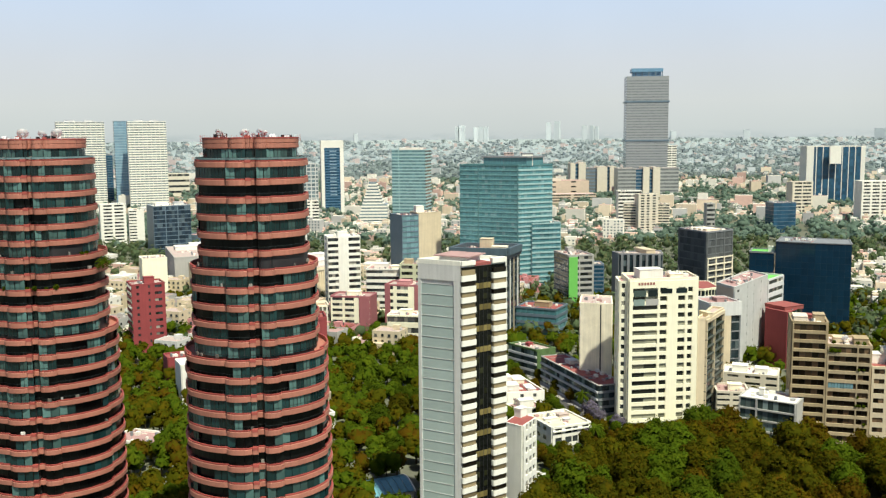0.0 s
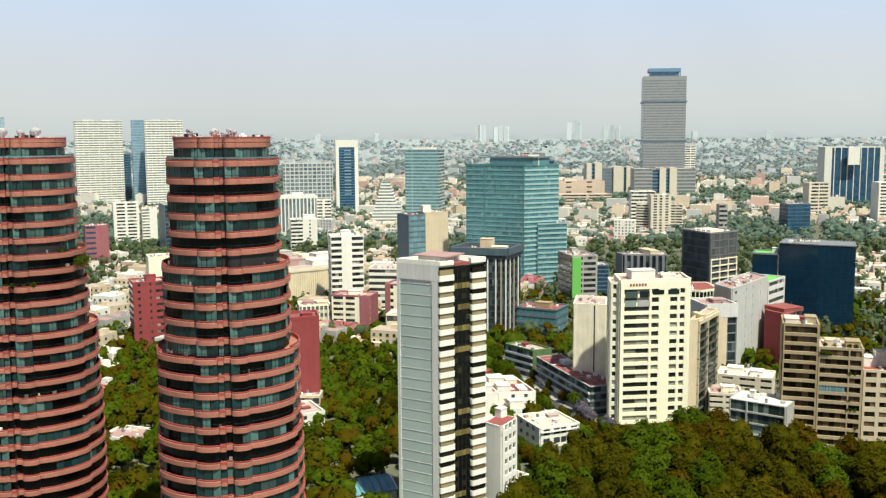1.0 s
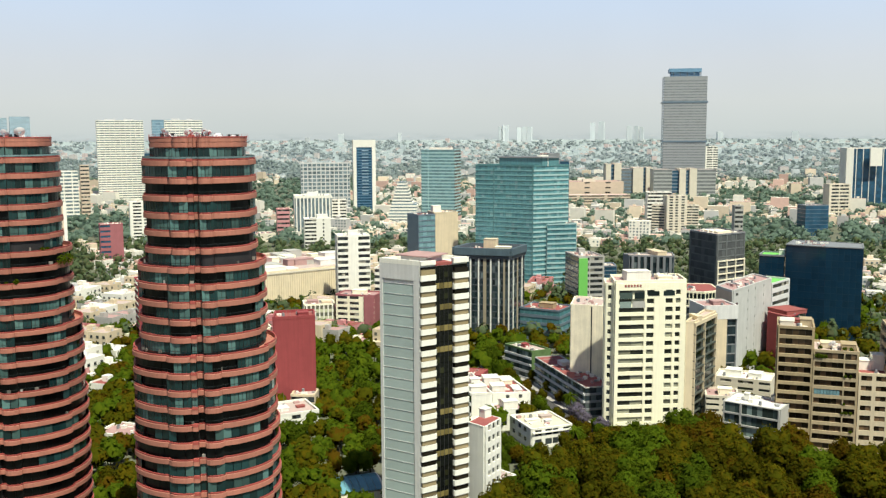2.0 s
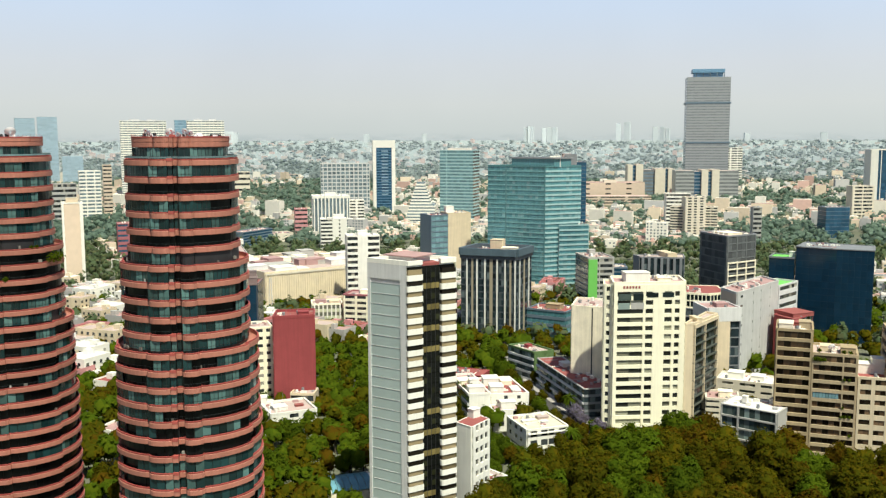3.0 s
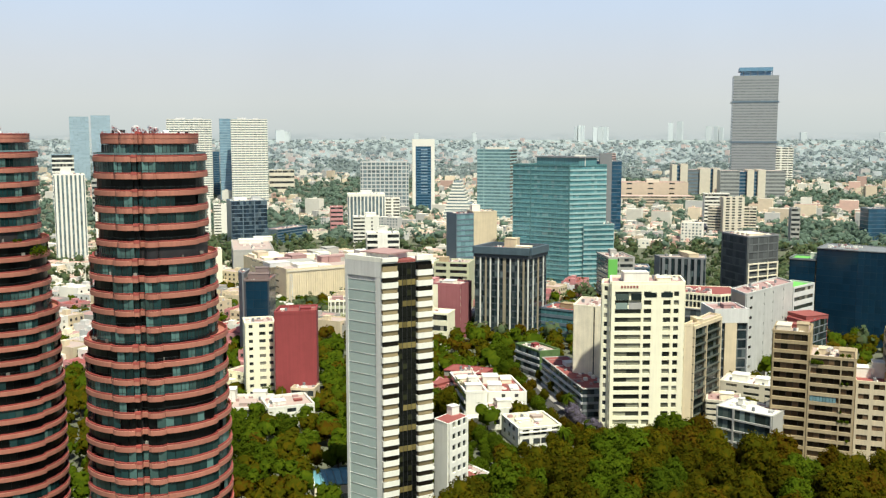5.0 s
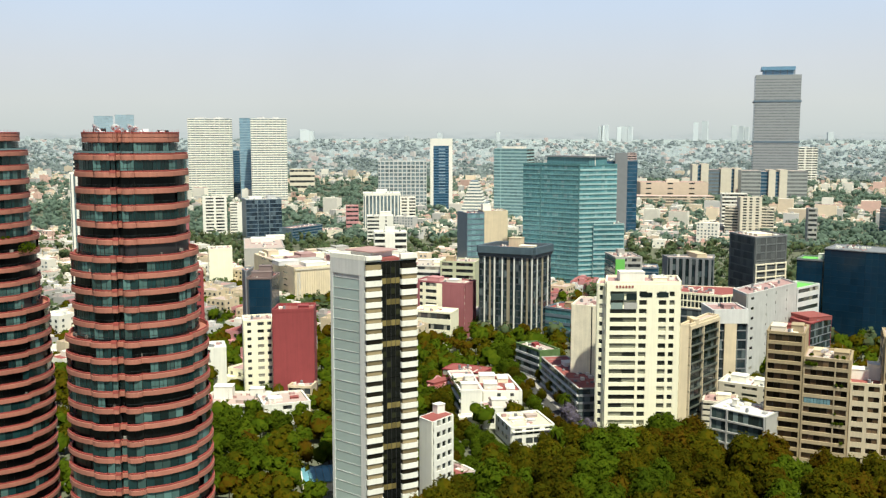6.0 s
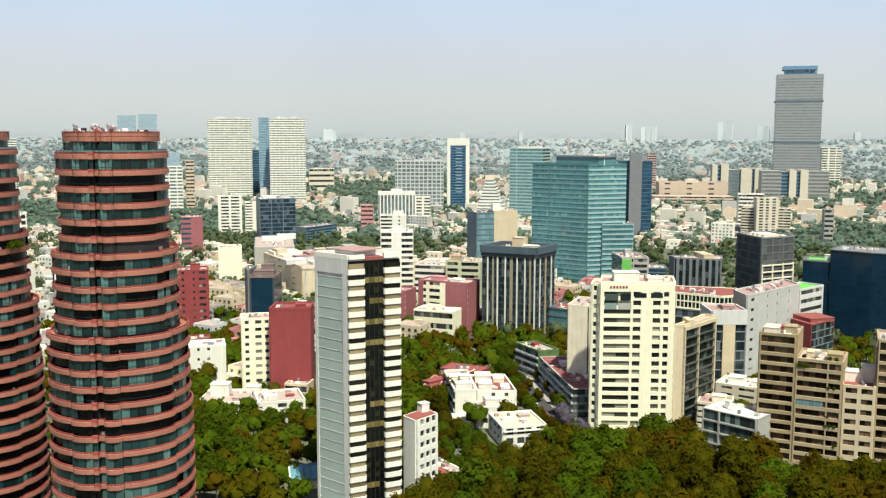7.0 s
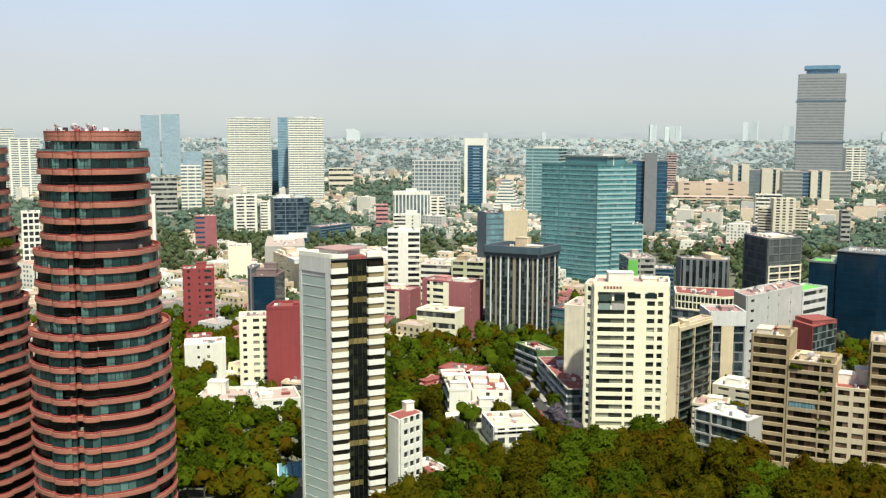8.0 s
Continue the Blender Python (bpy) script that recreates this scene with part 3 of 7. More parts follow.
    # balcony clutter: pale chairs, pots and blinds behind the rails
    g = Geo()
    for k in (0, 6, 7, 11, 12, 15, 17):
        z = ZTOP - STOREY * k + 0.52
        for _ in range(3):
            d = rng.uniform(-70, 75)
            a = face + radians(d)
            rr = min(tower_radius(k), tower_radius(k - 1) if k else 11) + tower_shift(d) + (0.2 if k in (0, 6, 11) else -0.3)
            g.turned(cx + rr * math.cos(a), cy + rr * math.sin(a), a, rng.uniform(0.3, 0.5), rng.uniform(0.3, 0.9), z, z + rng.uniform(0.4, 0.9))
    part("balcony_furniture", g, CLUTTER, t)["kind"] = "stuff"
    # small plant and railings along the roof edge
    g = Geo()
    for _ in range(16):
        d, rr = rng.uniform(-75, 75), rng.uniform(6.5, 9.6)
        a = face + radians(d)
        g.turned(cx + rr * math.cos(a), cy + rr * math.sin(a), a, rng.uniform(0.4, 1.1), rng.uniform(0.4, 1.4), 105.8, 105.8 + rng.uniform(0.9, 1.6), rng.choice((0, 0, 1, 2)))
    for i in range(30):
        a = face + radians(-87 + 6 * i)
        g.tube((cx + 10.6 * math.cos(a), cy + 10.6 * math.sin(a), 105.7), (cx + 10.6 * math.cos(a), cy + 10.6 * math.sin(a), 107.1), 0.03, 0.03, 4, 2)
    part("roof_plant", g, [DISHW, DARK, RED_KEY], t)["kind"] = "stuff"
    # dishes on the roof
    for d, rad_, r, tilt, mats in dishes:
        a = face + radians(d)
        dish(cx + r * math.cos(a), cy + r * math.sin(a), 105.8, rad_ * 1.2, tilt, mats)
    return t


RED_KEY = mat("bright_red_tile", (0.36, 0.072, 0.058), 0.6, var=0.15, rnd=0.1)
CLUTTER = mat("balcony_clutter", (0.17, 0.16, 0.14), 0.8, var=0.2, island=0.5, other=(0.50, 0.50, 0.47), mix=0.2)
DISHW = mat("dish_white", (0.88, 0.88, 0.88), 0.5, var=0.05)
DISHR = mat("dish_red", (0.50, 0.11, 0.13), 0.5, var=0.08)


def dish(x, y, z, r, turn, two_tone):
    t = thing("satellite_dish", (x, y, z), "white dish with dark red panels on a roof" if two_tone else "plain white satellite dish on a roof", "satellite dish", "roof dishes")
    g = Geo()
    m = Matrix.Translation((x, y, z + r + 0.5)) @ Euler((radians(52), 0, radians(turn))).to_matrix().to_4x4()
    rings, seg = 4, 16
    vs = [m @ Vector((r * i / rings * math.cos(2 * math.pi * j / seg), r * i / rings * math.sin(2 * math.pi * j / seg), 0.35 * r * (i / rings) ** 2)) for i in range(1, rings + 1) for j in range(seg)]
    back = [v - (m.to_3x3() @ Vector((0, 0, 0.06))) for v in vs]
    vs = [tuple(v) for v in vs + back]
    n = rings * seg
    for i in range(rings - 1):
        for j in range(seg):
            k = (j + 1) % seg
            c = 1 if two_tone and (i * 3 + j // 2) % 5 == 0 else 0
            g.v, o = g.v, 0
            g.add([vs[i * seg + j], vs[i * seg + k], vs[(i + 1) * seg + k], vs[(i + 1) * seg + j]], [(0, 1, 2, 3)], c)
            g.add([vs[n + i * seg + j], vs[n + i * seg + k], vs[n + (i + 1) * seg + k], vs[n + (i + 1) * seg + j]], [(3, 2, 1, 0)], c)
    bowl = part("reflector", g, [DISHW, DISHR], t)
    g = Geo()
    g.tube((x, y, z), (x, y, z + r + 0.5), 0.09, 0.09)
    part("mast", g, STEELW, t)
    g = Geo()
    tip = m @ Vector((0, 0, 0.9 * r))
    for j in range(3):
        g.tube(m @ Vector((0.8 * r * math.cos(2.1 * j), 0.8 * r * math.sin(2.1 * j), 0.22 * r)), tip, 0.03, 0.03, 4)
    part("feed_arm", g, STEELW, bowl)
    g = Geo()
    g.turned(x, y, 0.3, 0.9, 0.9, z, z + 0.5)
    part("plinth", g, DARK, t)


red_tower(-41.3, 207.0, math.atan2(-12, 2.3), "round red-banded apartment tower with dark glass storeys", 3,
          [(-46, 0.85, 9.0, 150, True), (-38, 0.5, 8.8, 100, True), (-7, 0.85, 9.0, 205, True), (4, 0.55, 9.4, 150, True), (13, 0.85, 9.2, 160, True), (19, 0.7, 9.0, 225, True)], (2, 5, 24), (6, 9, 10, 16, 17, 19))
TOWER_FACE = math.atan2(-11.7, 3.5) - radians(8)
green_tower = red_tower(-95.8, 228.7, TOWER_FACE, "round red-banded apartment tower with planted balcony", 8,
          [(-10, 1.1, 9.0, 200, False), (16, 0.9, 9.2, 170, False), (38, 1.1, 9.0, 215, False)], (8, 9, 21, 22, 23), (3, 4, 7, 12, 14, 17, 20))


def shrub(parent, x, y, z, r, tall=1.0, leaf=None, seed=1):
    """A planted shrub: leaves massed round a point."""
    q = random.Random(seed)
    g = Geo()
    for _ in range(90):
        v = Vector((q.gauss(0, 1), q.gauss(0, 1), q.gauss(0.2, 1))).normalized() * r * q.uniform(0.35, 1.1)
        n = Vector((q.gauss(0, 1), q.gauss(0, 1), q.gauss(0.3, 1))).normalized()
        e = n.orthogonal().normalized() * 0.24
        f = n.cross(e)
        p = Vector((x + v.x, y + v.y, z + r * 0.7 * tall + v.z * tall))
        g.add([tuple(p + e), tuple(p - e * 0.6 + f), tuple(p - e * 0.6 - f)], [(0, 1, 2)])
    part("planted_shrub", g, leaf or LEAF, parent, "green planted shrub")


for k, d, off, r in ((7, 64, 0.3, 1.2), (7, 70, 0.3, 1.5), (7, 76, 0.2, 1.4), (6, 45, -0.2, 0.45), (6, 50, -0.2, 0.4), (8, -26, -0.2, 0.5), (8, -4, -0.2, 0.5), (8, 2, -0.2, 0.55), (8, 20, -0.2, 0.6), (8, 12, -0.2, 0.45)):
    a = TOWER_FACE + radians(d)
    rr = tower_radius(k) + off
    shrub(green_tower, -95.8 + rr * math.cos(a), 228.7 + rr * math.sin(a), ZTOP - STOREY * k + 0.5, r, seed=k * 100 + int(d))


# ---- white slab tower ----
def white_tower():
    L, C, R = Vector((-6.5, 247.6)), Vector((4.5, 241.3)), Vector((16.3, 250.0))
    poly = [tuple(L), tuple(C), tuple(R), tuple(R + (L - C))]
    TAKEN.append(poly)
    t = thing("slab_tower", ((L.x + R.x) / 2, (L.y + R.y) / 2, 0), "white slab tower with grey panels and rounded balconies", "tower")
    n, top = 26, 73.4
    h = top / n
    g = Geo()
    g.prism([tuple(L), tuple(C), tuple(C + (R - C) * 0.98), tuple(R + (L - C))], 0, top)
    part("core", g, WHITE2, t)
    # grey panels between white margins
    u = (C - L).normalized()
    ln = (C - L).length
    a = math.atan2(u.y, u.x)
    nrm = Vector((u.y, -u.x))
    g = Geo()
    g.slab(L, L + u * 0.9, 0.01, 0.35, 0, top)
    g.slab(C - u * 1.9, C, 0.01, 0.35, 0, top)
    g.slab(L, C, 0.01, 0.37, top - 4.0, top + 1.2)
    part("margin", g, WHITE2, t)
    g = Geo()
    g.box(0.9, ln - 1.9, -0.16, -0.01, 0.10, h * 1.0 - 0.02)
    me = g.mesh("facade_panel", [PANEL])
    for i in range(n - 2):
        placed("facade_panel", me, t, L.x, L.y, 0.5 + i * h, a)
    g = Geo()
    g.box(0.9, ln - 1.9, -0.24, -0.01, -0.03, 0.085)
    me = g.mesh("joint_strip", [WHITE2])
    for i in range(n - 1):
        placed("joint_strip", me, t, L.x, L.y, 0.5 + i * h, a)
    # right front: two stacks of rounded balconies, dark glass between
    u = (R - C).normalized()
    ln = (R - C).length
    a = math.atan2(u.y, u.x)
    b1, b2 = ln * 0.31, ln * 0.67
    g = Geo()
    g.slab(C, R, 0.01, 0.08, 0, top - 0.5)
    part("dark_recess", g, GLASSB, t)

    def balcony(x0, x1, out):
        c = 0.45
        prof = [(x0, 0), (x0, -out + c), (x0 + 0.12, -out + 0.12), (x0 + c, -out), (x1 - c, -out), (x1 - 0.12, -out + 0.12), (x1, -out + c), (x1, 0)]
        inner = [(x0 + 0.15, -0.0), (x0 + 0.15, -out + c), (x0 + c, -out + 0.15), (x1 - c, -out + 0.15), (x1 - 0.15, -out + c), (x1 - 0.15, 0)]
        g = Geo()
        g.prism(prof, 0, 0.22)
        k = len(prof)
        for i in range(k - 1):
            p, q = Vector(prof[i]), Vector(prof[i + 1])
            g.slab(q, p, 0.0, 0.14, 0.22, 1.50)
        return g.mesh("balcony", [WHITE])

    for x0, x1, out in ((-0.35, b1, 0.95), (b2, ln + 0.1, 1.25)):
        me = balcony(x0, x1, out)
        g = Geo()
        g.box(x0 + 0.32, x1 - 0.32, -out + 0.28, -0.09, 1.5, h - 0.01)
        gl = g.mesh("balcony_window", [GLASSW])
        for i in range(n - 1):
            bal = placed("balcony", me, t, C.x, C.y, 1.6 + i * h, a)
            new("balcony_window", gl).parent = bal
    g = Geo()
    w = (b2 - b1) / 4
    g.box(0.06, w - 0.06, -0.22, -0.10, 1.0, h - 0.35)
    dark_me, blind_me = g.mesh("window_pane", [GLASSB]), g.mesh("window_pane", [BLIND])
    r = random.Random(4)
    for i in range(n - 1):
        lit = r.random() < 0.42
        for j in range(4):
            c = C + u * (b1 + j * w)
            placed("window_pane", blind_me if lit and r.random() < 0.92 else dark_me, t, c.x, c.y, 1.0 + i * h, a)
    g = Geo()
    for j in range(5):
        c = C + u * (b1 + j * w)
        g.slab(c - u * 0.05, c + u * 0.05, 0.02, 0.26, 0, top - 1)
    part("mullion", g, DARK, t)
    # roof
    g = Geo()
    for i in range(4):
        p, q = Vector(poly[i]), Vector(poly[(i + 1) % 4])
        if i == 1:
            g.slab(p, p + u * b1, -0.3, 0.5, top, top + 1.1)
            g.slab(p + u * b2, q, -0.3, 0.9, top, top + 1.3)
        else:
            g.slab(p, q, -0.3, 0.38, top + 0.02, top + 1.22)
    part("parapet", g, WHITE, t)
    g = Geo()
    g.prism(poly, top + 0.01, top + 0.2)
    part("roof", g, ROOFW, t)
    g = Geo()
    g.slab(C + u * b1, C + u * b2, -3.5, 0.15, top - 0.4, top + 0.35)
    part("red_roof_strip", g, TERRA, t)
    g = Geo()
    m = (L + R) / 2 + Vector((-0.5, 0.0))
    g.turned(m.x, m.y, math.atan2((C - L).y, (C - L).x), 8.0, 7.6, top + 0.2, top + 1.9)
    room = part("machine_room", g, WHITE2, t)
    g = Geo()
    g.turned(m.x, m.y, math.atan2((C - L).y, (C - L).x), 10.4, 9.6, top + 1.9, top + 2.2)
    part("room_roof", g, ROOFP, room, "faded pink flat roof")


white_tower()

# narrow white building with a red roof, beside the slab tower
building("apartment_building", "narrow white apartment building with sloping red roof", [(16.9, 252.8), (21.0, 249.0), (25.2, 256.6), (21.1, 260.4)], 28.6,
         {0: "blank", 1: dict(n=9, sp=0.5, cols=((0, 0.14), (0.34, 0.42), (0.62, 0.70), (0.90, 1)), bay=2.4, proud=0.5)}, roof=TERRA, wall=WHITE,
         blocks=((0.25, 0.78, 2.2, 2.6, 2.4, WHITE),), par=0.12)

# ---- cream tower and its neighbours ----
RAILD = mat("dull_green_railing", (0.085, 0.095, 0.08), 0.5, 0.2, var=0.3)
GLASSK = mat("dark_green_glass", (0.012, 0.020, 0.021), 0.15, var=0.3, rnd=0.5, other=(0.07, 0.085, 0.08), mix=0.2, spec=0.25)
GLASSC = mat("shaded_balcony_glass", (0.030, 0.033, 0.028), 0.15, var=0.25, rnd=0.5, other=(0.25, 0.25, 0.19), mix=0.32, spec=0.5)
cream_tower = building("apartment_tower", "tall cream apartment tower with rows of balconies", [(67.8, 343.0), (93.8, 347.0), (93.6, 362.0), (68.2, 358.5)], 53.0,
         {0: dict(n=16, sp=0.44, cols=((0, 0.05), (0.41, 0.445), (0.55, 0.71), (0.815, 0.855), (0.925, 1.0)), bay=4.7, proud=0.6, top=2.6, spname="balcony_parapet", glass=GLASSC),
          1: dict(n=16, sp=0.5, cols=((0, 0.3), (0.45, 1.0)), bay=2.2, proud=0.4, top=2.6),
          3: dict(n=16, sp=0.45, cols=((0, 0.55), (0.7, 0.8), (0.95, 1.0)), bay=2.0, proud=0.4, top=2.6)},
         roof=ROOFP, wall=CREAM, blocks=((0.33, 0.45, 9.0, 6.0, 3.4, WHITE), (0.72, 0.5, 5.0, 5.0, 1.2, CREAM)), par=1.0)
for x0, x1, z0, z1, m in ((0.06, 0.24, 47.3, 49.6, GLASSG), (0.27, 0.41, 47.3, 49.6, GLASSK), (0.06, 0.22, 44.0, 46.3, GLASSG), (0.24, 0.42, 44.0, 46.3, GREYW), (0.46, 0.62, 48.3, 50.0, GLASSK), (0.68, 0.84, 48.3, 50.0, GLASSK)):
    p_, q_ = Vector((67.8, 343.0)), Vector((93.8, 347.0))
    g = Geo()
    g.slab(p_ + (q_ - p_) * x0, p_ + (q_ - p_) * x1, 0.45, 0.72, z0, z1)
    part("terrace_glazing", g, m, cream_tower, "large terrace window" if m is not GREYW else "grey terrace blind")
building("apartment_wing", "cream stair wing with a column of windows", [(64.7, 345.2), (67.5, 344.6), (67.8, 357.0), (65.6, 357.0)], 52.0,
         {0: dict(n=16, sp=0.5, cols=((0, 0.28), (0.72, 1)), bay=1.6, proud=0.35), 3: dict(n=16, sp=0.5, cols=((0, 0.3), (0.5, 1)), bay=2)}, roof=ROOFP, wall=CREAM)
building("apartment_building", "concrete apartment block with open glazed balconies", [(94.2, 347.4), (97.3, 348.4), (110.0, 369.0), (106.5, 371.5)], 37.5,
         {0: "blank", 1: dict(n=11, sp=0.13, spm=RAILD, sp_proud=0.9, cols=((0, 0.03), (0.44, 0.46), (0.965, 1)), bay=2.4, proud=0.9, glass=GLASSK, wall=SAND, top=1.3, mull=0.12)}, roof=ROOFG, wall=SAND,
         blocks=((0.5, 0.3, 2.0, 6.0, 1.6, SAND),))
building("concrete_block", "blank concrete block with one dark joint", [(54.9, 376.5), (67.0, 373.0), (70.0, 392.0), (58.4, 396.0)], 38.8,
         {0: dict(n=1, sp=0.0, cols=((0, 0.63), (0.675, 1.0)), bay=0.7, proud=0.35, glass=DARK)}, roof=ROOFG, wall=CONC, par=0.6)

# ---- brown balcony blocks at the edge of the wood ----
building("apartment_building", "brown stepped apartment block with long balconies", quad((120.0, 321.6), (130.75, 318.5), 16), 41.4,
         {0: dict(n=13, sp=0.33, cols=((0, 0.035), (0.955, 1)), bay=2.2, proud=0.9, glass=GLASSBR, spname="balcony_parapet"),
          3: dict(n=14, sp=0.6, cols=((0, 0.7), (0.8, 1)), proud=0.35)}, roof=ROOFG, wall=BROWN,
         blocks=((0.25, 0.45, 4.5, 7.0, 1.6, CREAMP), (0.78, 0.35, 3.6, 5.0, 2.6, BROWN2), (0.55, 0.7, 5.0, 4.0, 1.2, TERRA)))
brown_block = building("apartment_building", "light brown apartment block with balconies and roof garden", quad((131.0, 318.4), (144.2, 314.5), 16), 34.0,
         {0: dict(n=11, sp=0.36, cols=((0, 0.03), (0.68, 0.71), (0.97, 1)), bay=1.9, proud=0.7, glass=GLASSBR, spname="balcony_parapet")}, roof=ROOFG, wall=BROWN2,
         blocks=((0.3, 0.5, 3.5, 5.0, 1.8, SAND), (0.8, 0.4, 4.5, 6.0, 2.2, BROWN)))
for i, (f, row, r) in enumerate(((0.05, 10, 0.7), (0.12, 10, 0.8), (0.2, 10, 0.7), (0.27, 10, 0.6), (0.72, 8, 0.55), (0.85, 8, 0.5), (0.70, 4, 0.55), (0.78, 4, 0.6), (0.88, 4, 0.55), (0.72, 5, 0.5), (0.9, 2, 0.5), (0.2, 12, 0.7), (0.9, 12, 0.8), (0.75, 12, 0.7))):
    shrub(brown_block, 131.0 + 13.2 * f - 0.15, 318.4 - 3.9 * f - 0.45 + (2.2 if row == 12 else 0), 34.5 / 11 * (row if row < 12 else 11) + (0.9 if row < 12 else 0.2), r, seed=i)
for f0, f1, row in ((0.04, 0.62, 6),):
    for i in range(8):
        w = (f1 - f0) / 8
        g = Geo()
        g.slab((131.0 + 13.2 * (f0 + w * i) + 0.05, 318.4 - 3.9 * (f0 + w * i)), (131.0 + 13.2 * (f0 + w * (i + 1)) - 0.05, 318.4 - 3.9 * (f0 + w * (i + 1))), 0.45, 0.55, 34.5 / 11 * row + 0.95, 34.5 / 11 * (row + 1) - 0.1)
        part("balcony_glazing", g, GLASSPT, brown_block, "pale teal balcony glazing")
dish(138.0, 321.0, 34.15, 1.3, 190, False)
building("apartment_building", "cream apartment block with red-tiled roof terraces", quad((144.7, 314.6), (153.6, 312.7), 14), 27.0,
         {0: dict(n=8, sp=0.5, cols=((0, 0.08), (0.45, 0.58), (0.94, 1)), bay=1.7, proud=0.4, glass=GLASSBR)}, roof=TERRA, wall=SAND,
         blocks=((0.3, 0.7, 6.0, 5.0, 3.2, WHITE), (0.8, 0.75, 4.0, 5.0, 5.0, WHITE)))
building("apartment_building", "grey brown apartment block with deep balconies", quad((154.4, 314.2), (167.0, 311.4), 16), 42.0,
         {0: dict(n=12, sp=0.28, cols=((0, 0.03), (0.97, 1)), bay=2.0, proud=0.8, glass=GLASSBR), 3: dict(n=12, sp=0.45, cols=((0, 0.1), (0.9, 1)), bay=2.2, proud=0.6, glass=GLASSBR)}, roof=ROOFG, wall=BROWN2)
building("office_building", "low grey glass-fronted office with white roof", quad((103.0, 323.4), (118.8, 312.8), 13), 15.2,
         {0: dict(n=4, sp=0.15, cols=((0, 0.02), (0.3, 0.33), (0.98, 1)), bay=1.7, proud=0.6, glass=GLASSG), 3: dict(n=4, sp=0.3, bay=2, glass=GLASSG)}, roof=ROOFW, wall=GREYW,
         blocks=((0.33, 0.4, 1.7, 1.7, 2.6, PALEW), (0.80, 0.8, 4.0, 3.0, 1.8, GREYW), (0.9, 0.3, 1.5, 1.5, 0.7, STEELW)), par=0.3)

# ---- offices behind ----
SANDD = mat("dull_sand_panel", (0.34, 0.29, 0.20), 0.85, var=0.2)
CORNICE = mat("blue_grey_panel", (0.085, 0.125, 0.15), 0.5, 0.1, var=0.15, streak=0.25)


def striped_block():
    poly = [(4.3, 487.0), (32.6, 480.0), (40.6, 500.0), (12.3, 507.0)]
    spec = dict(n=13, sp=0.16, bay=1.5, proud=0.18, glass=GLASSD, wall=DKBLUE, mull=0.12)
    b = building("office_building", "dark glass office block with white and sand upright stripes", poly, 46.5,
                 {0: spec, 1: spec, 3: spec}, roof=TERRA, wall=DKBLUE, core=DKBLUE, z0=2.5,
                 blocks=((0.52, 0.5, 6.5, 6.0, 6.0, SAND), (0.8, 0.3, 8.0, 5.0, 2.6, CREAM)))
    for i, rows in ((0, ((0.108, 0.34, 1), (0.207, 0.5, 0), (0.294, 0.34, 1), (0.44, 0.34, 1), (0.55, 0.8, 0), (0.66, 0.34, 1), (0.805, 0.34, 1), (0.90, 0.5, 0), (0.985, 0.34, 1))),
                    (1, ((0.2, 0.3, 1), (0.5, 0.9, 0), (0.8, 0.3, 1))), (3, ((0.3, 0.4, 2), (0.7, 0.4, 2)))):
        p, q = Vector(poly[i]), Vector(poly[(i + 1) % 4])
        u = (q - p).normalized()
        for at, w, m in rows:
            c = p + (q - p) * at
            g = Geo()
            g.slab(c - u * w, c + u * w, 0.02, 0.3 if m == 0 else 0.55, 3.0, 45.0)
            part("upright_stripe", g, (SANDD, WHITE, GREYW)[m], b)
    g = Geo()
    for i in range(4):
        g.slab(poly[i], poly[(i + 1) % 4], -0.3, 0.9, 43.6, 45.4)
    part("cornice_recess", g, DKBLUE, b)
    g = Geo()
    for i in range(4):
        g.slab(poly[i], poly[(i + 1) % 4], -0.3, 1.5, 45.4, 49.0)
    part("cornice", g, CORNICE, b, "blue-grey panelled cornice")
    g = Geo()
    g.prism([(3.0, 486.0), (33.4, 478.2), (42.2, 501.0), (12.0, 508.8)], 0, 2.6)
    part("plinth", g, DARK, b)


striped_block()
navy = building("office_building", "dark navy glass office block, curtain-walled and slightly bowed", [(179.0, 508.0), (196.0, 497.5), (212.5, 491.0), (220.0, 512.0), (190.0, 530.0)], 48.0,
                {i: dict(n=14, sp=0.0, bay=3.2, proud=0.2, glass=GLASSN, mull=0.06) for i in (0, 1, 2, 4)}, roof=GREYTW, wall=GREYTW, core=DKBLUE, par=0.5)
building("office_building", "low navy glass wing with planted roof", quad((166.9, 514.0), (178.5, 509.0), 16), 41.5,
         {i: dict(n=12, sp=0.0, bay=3.0, proud=0.2, glass=GLASSN, mull=0.06) for i in (0, 1, 3)}, roof=GREEN, wall=GREYTW, blocks=((0.85, 0.4, 3.0, 3.0, 3.0, WHITE),))
GREYWH = mat("grey_rendered_wall", (0.50, 0.50, 0.475), 0.85, var=0.14, streak=0.18)
warehouse = building("warehouse", "long light grey block with few high windows", [(122.8, 422.0), (126.6, 408.6), (153.0, 444.6), (149.0, 458.5)], 39.2,
         {0: "blank", 1: dict(n=9, sp=0.72, cols=((0, 0.06), (0.12, 0.36), (0.375, 0.55), (0.565, 0.78), (0.795, 1.0)), bay=3.0, proud=0.3, top=1.0)}, roof=ROOFP, wall=GREYWH, par=0.8)
g = Geo()
g.slab((122.9, 421.6), (126.5, 408.9), 0.34, 0.37, 0.5, 39.0)
part("end_wall", g, SANDP, warehouse, "sand-coloured rendered end wall")
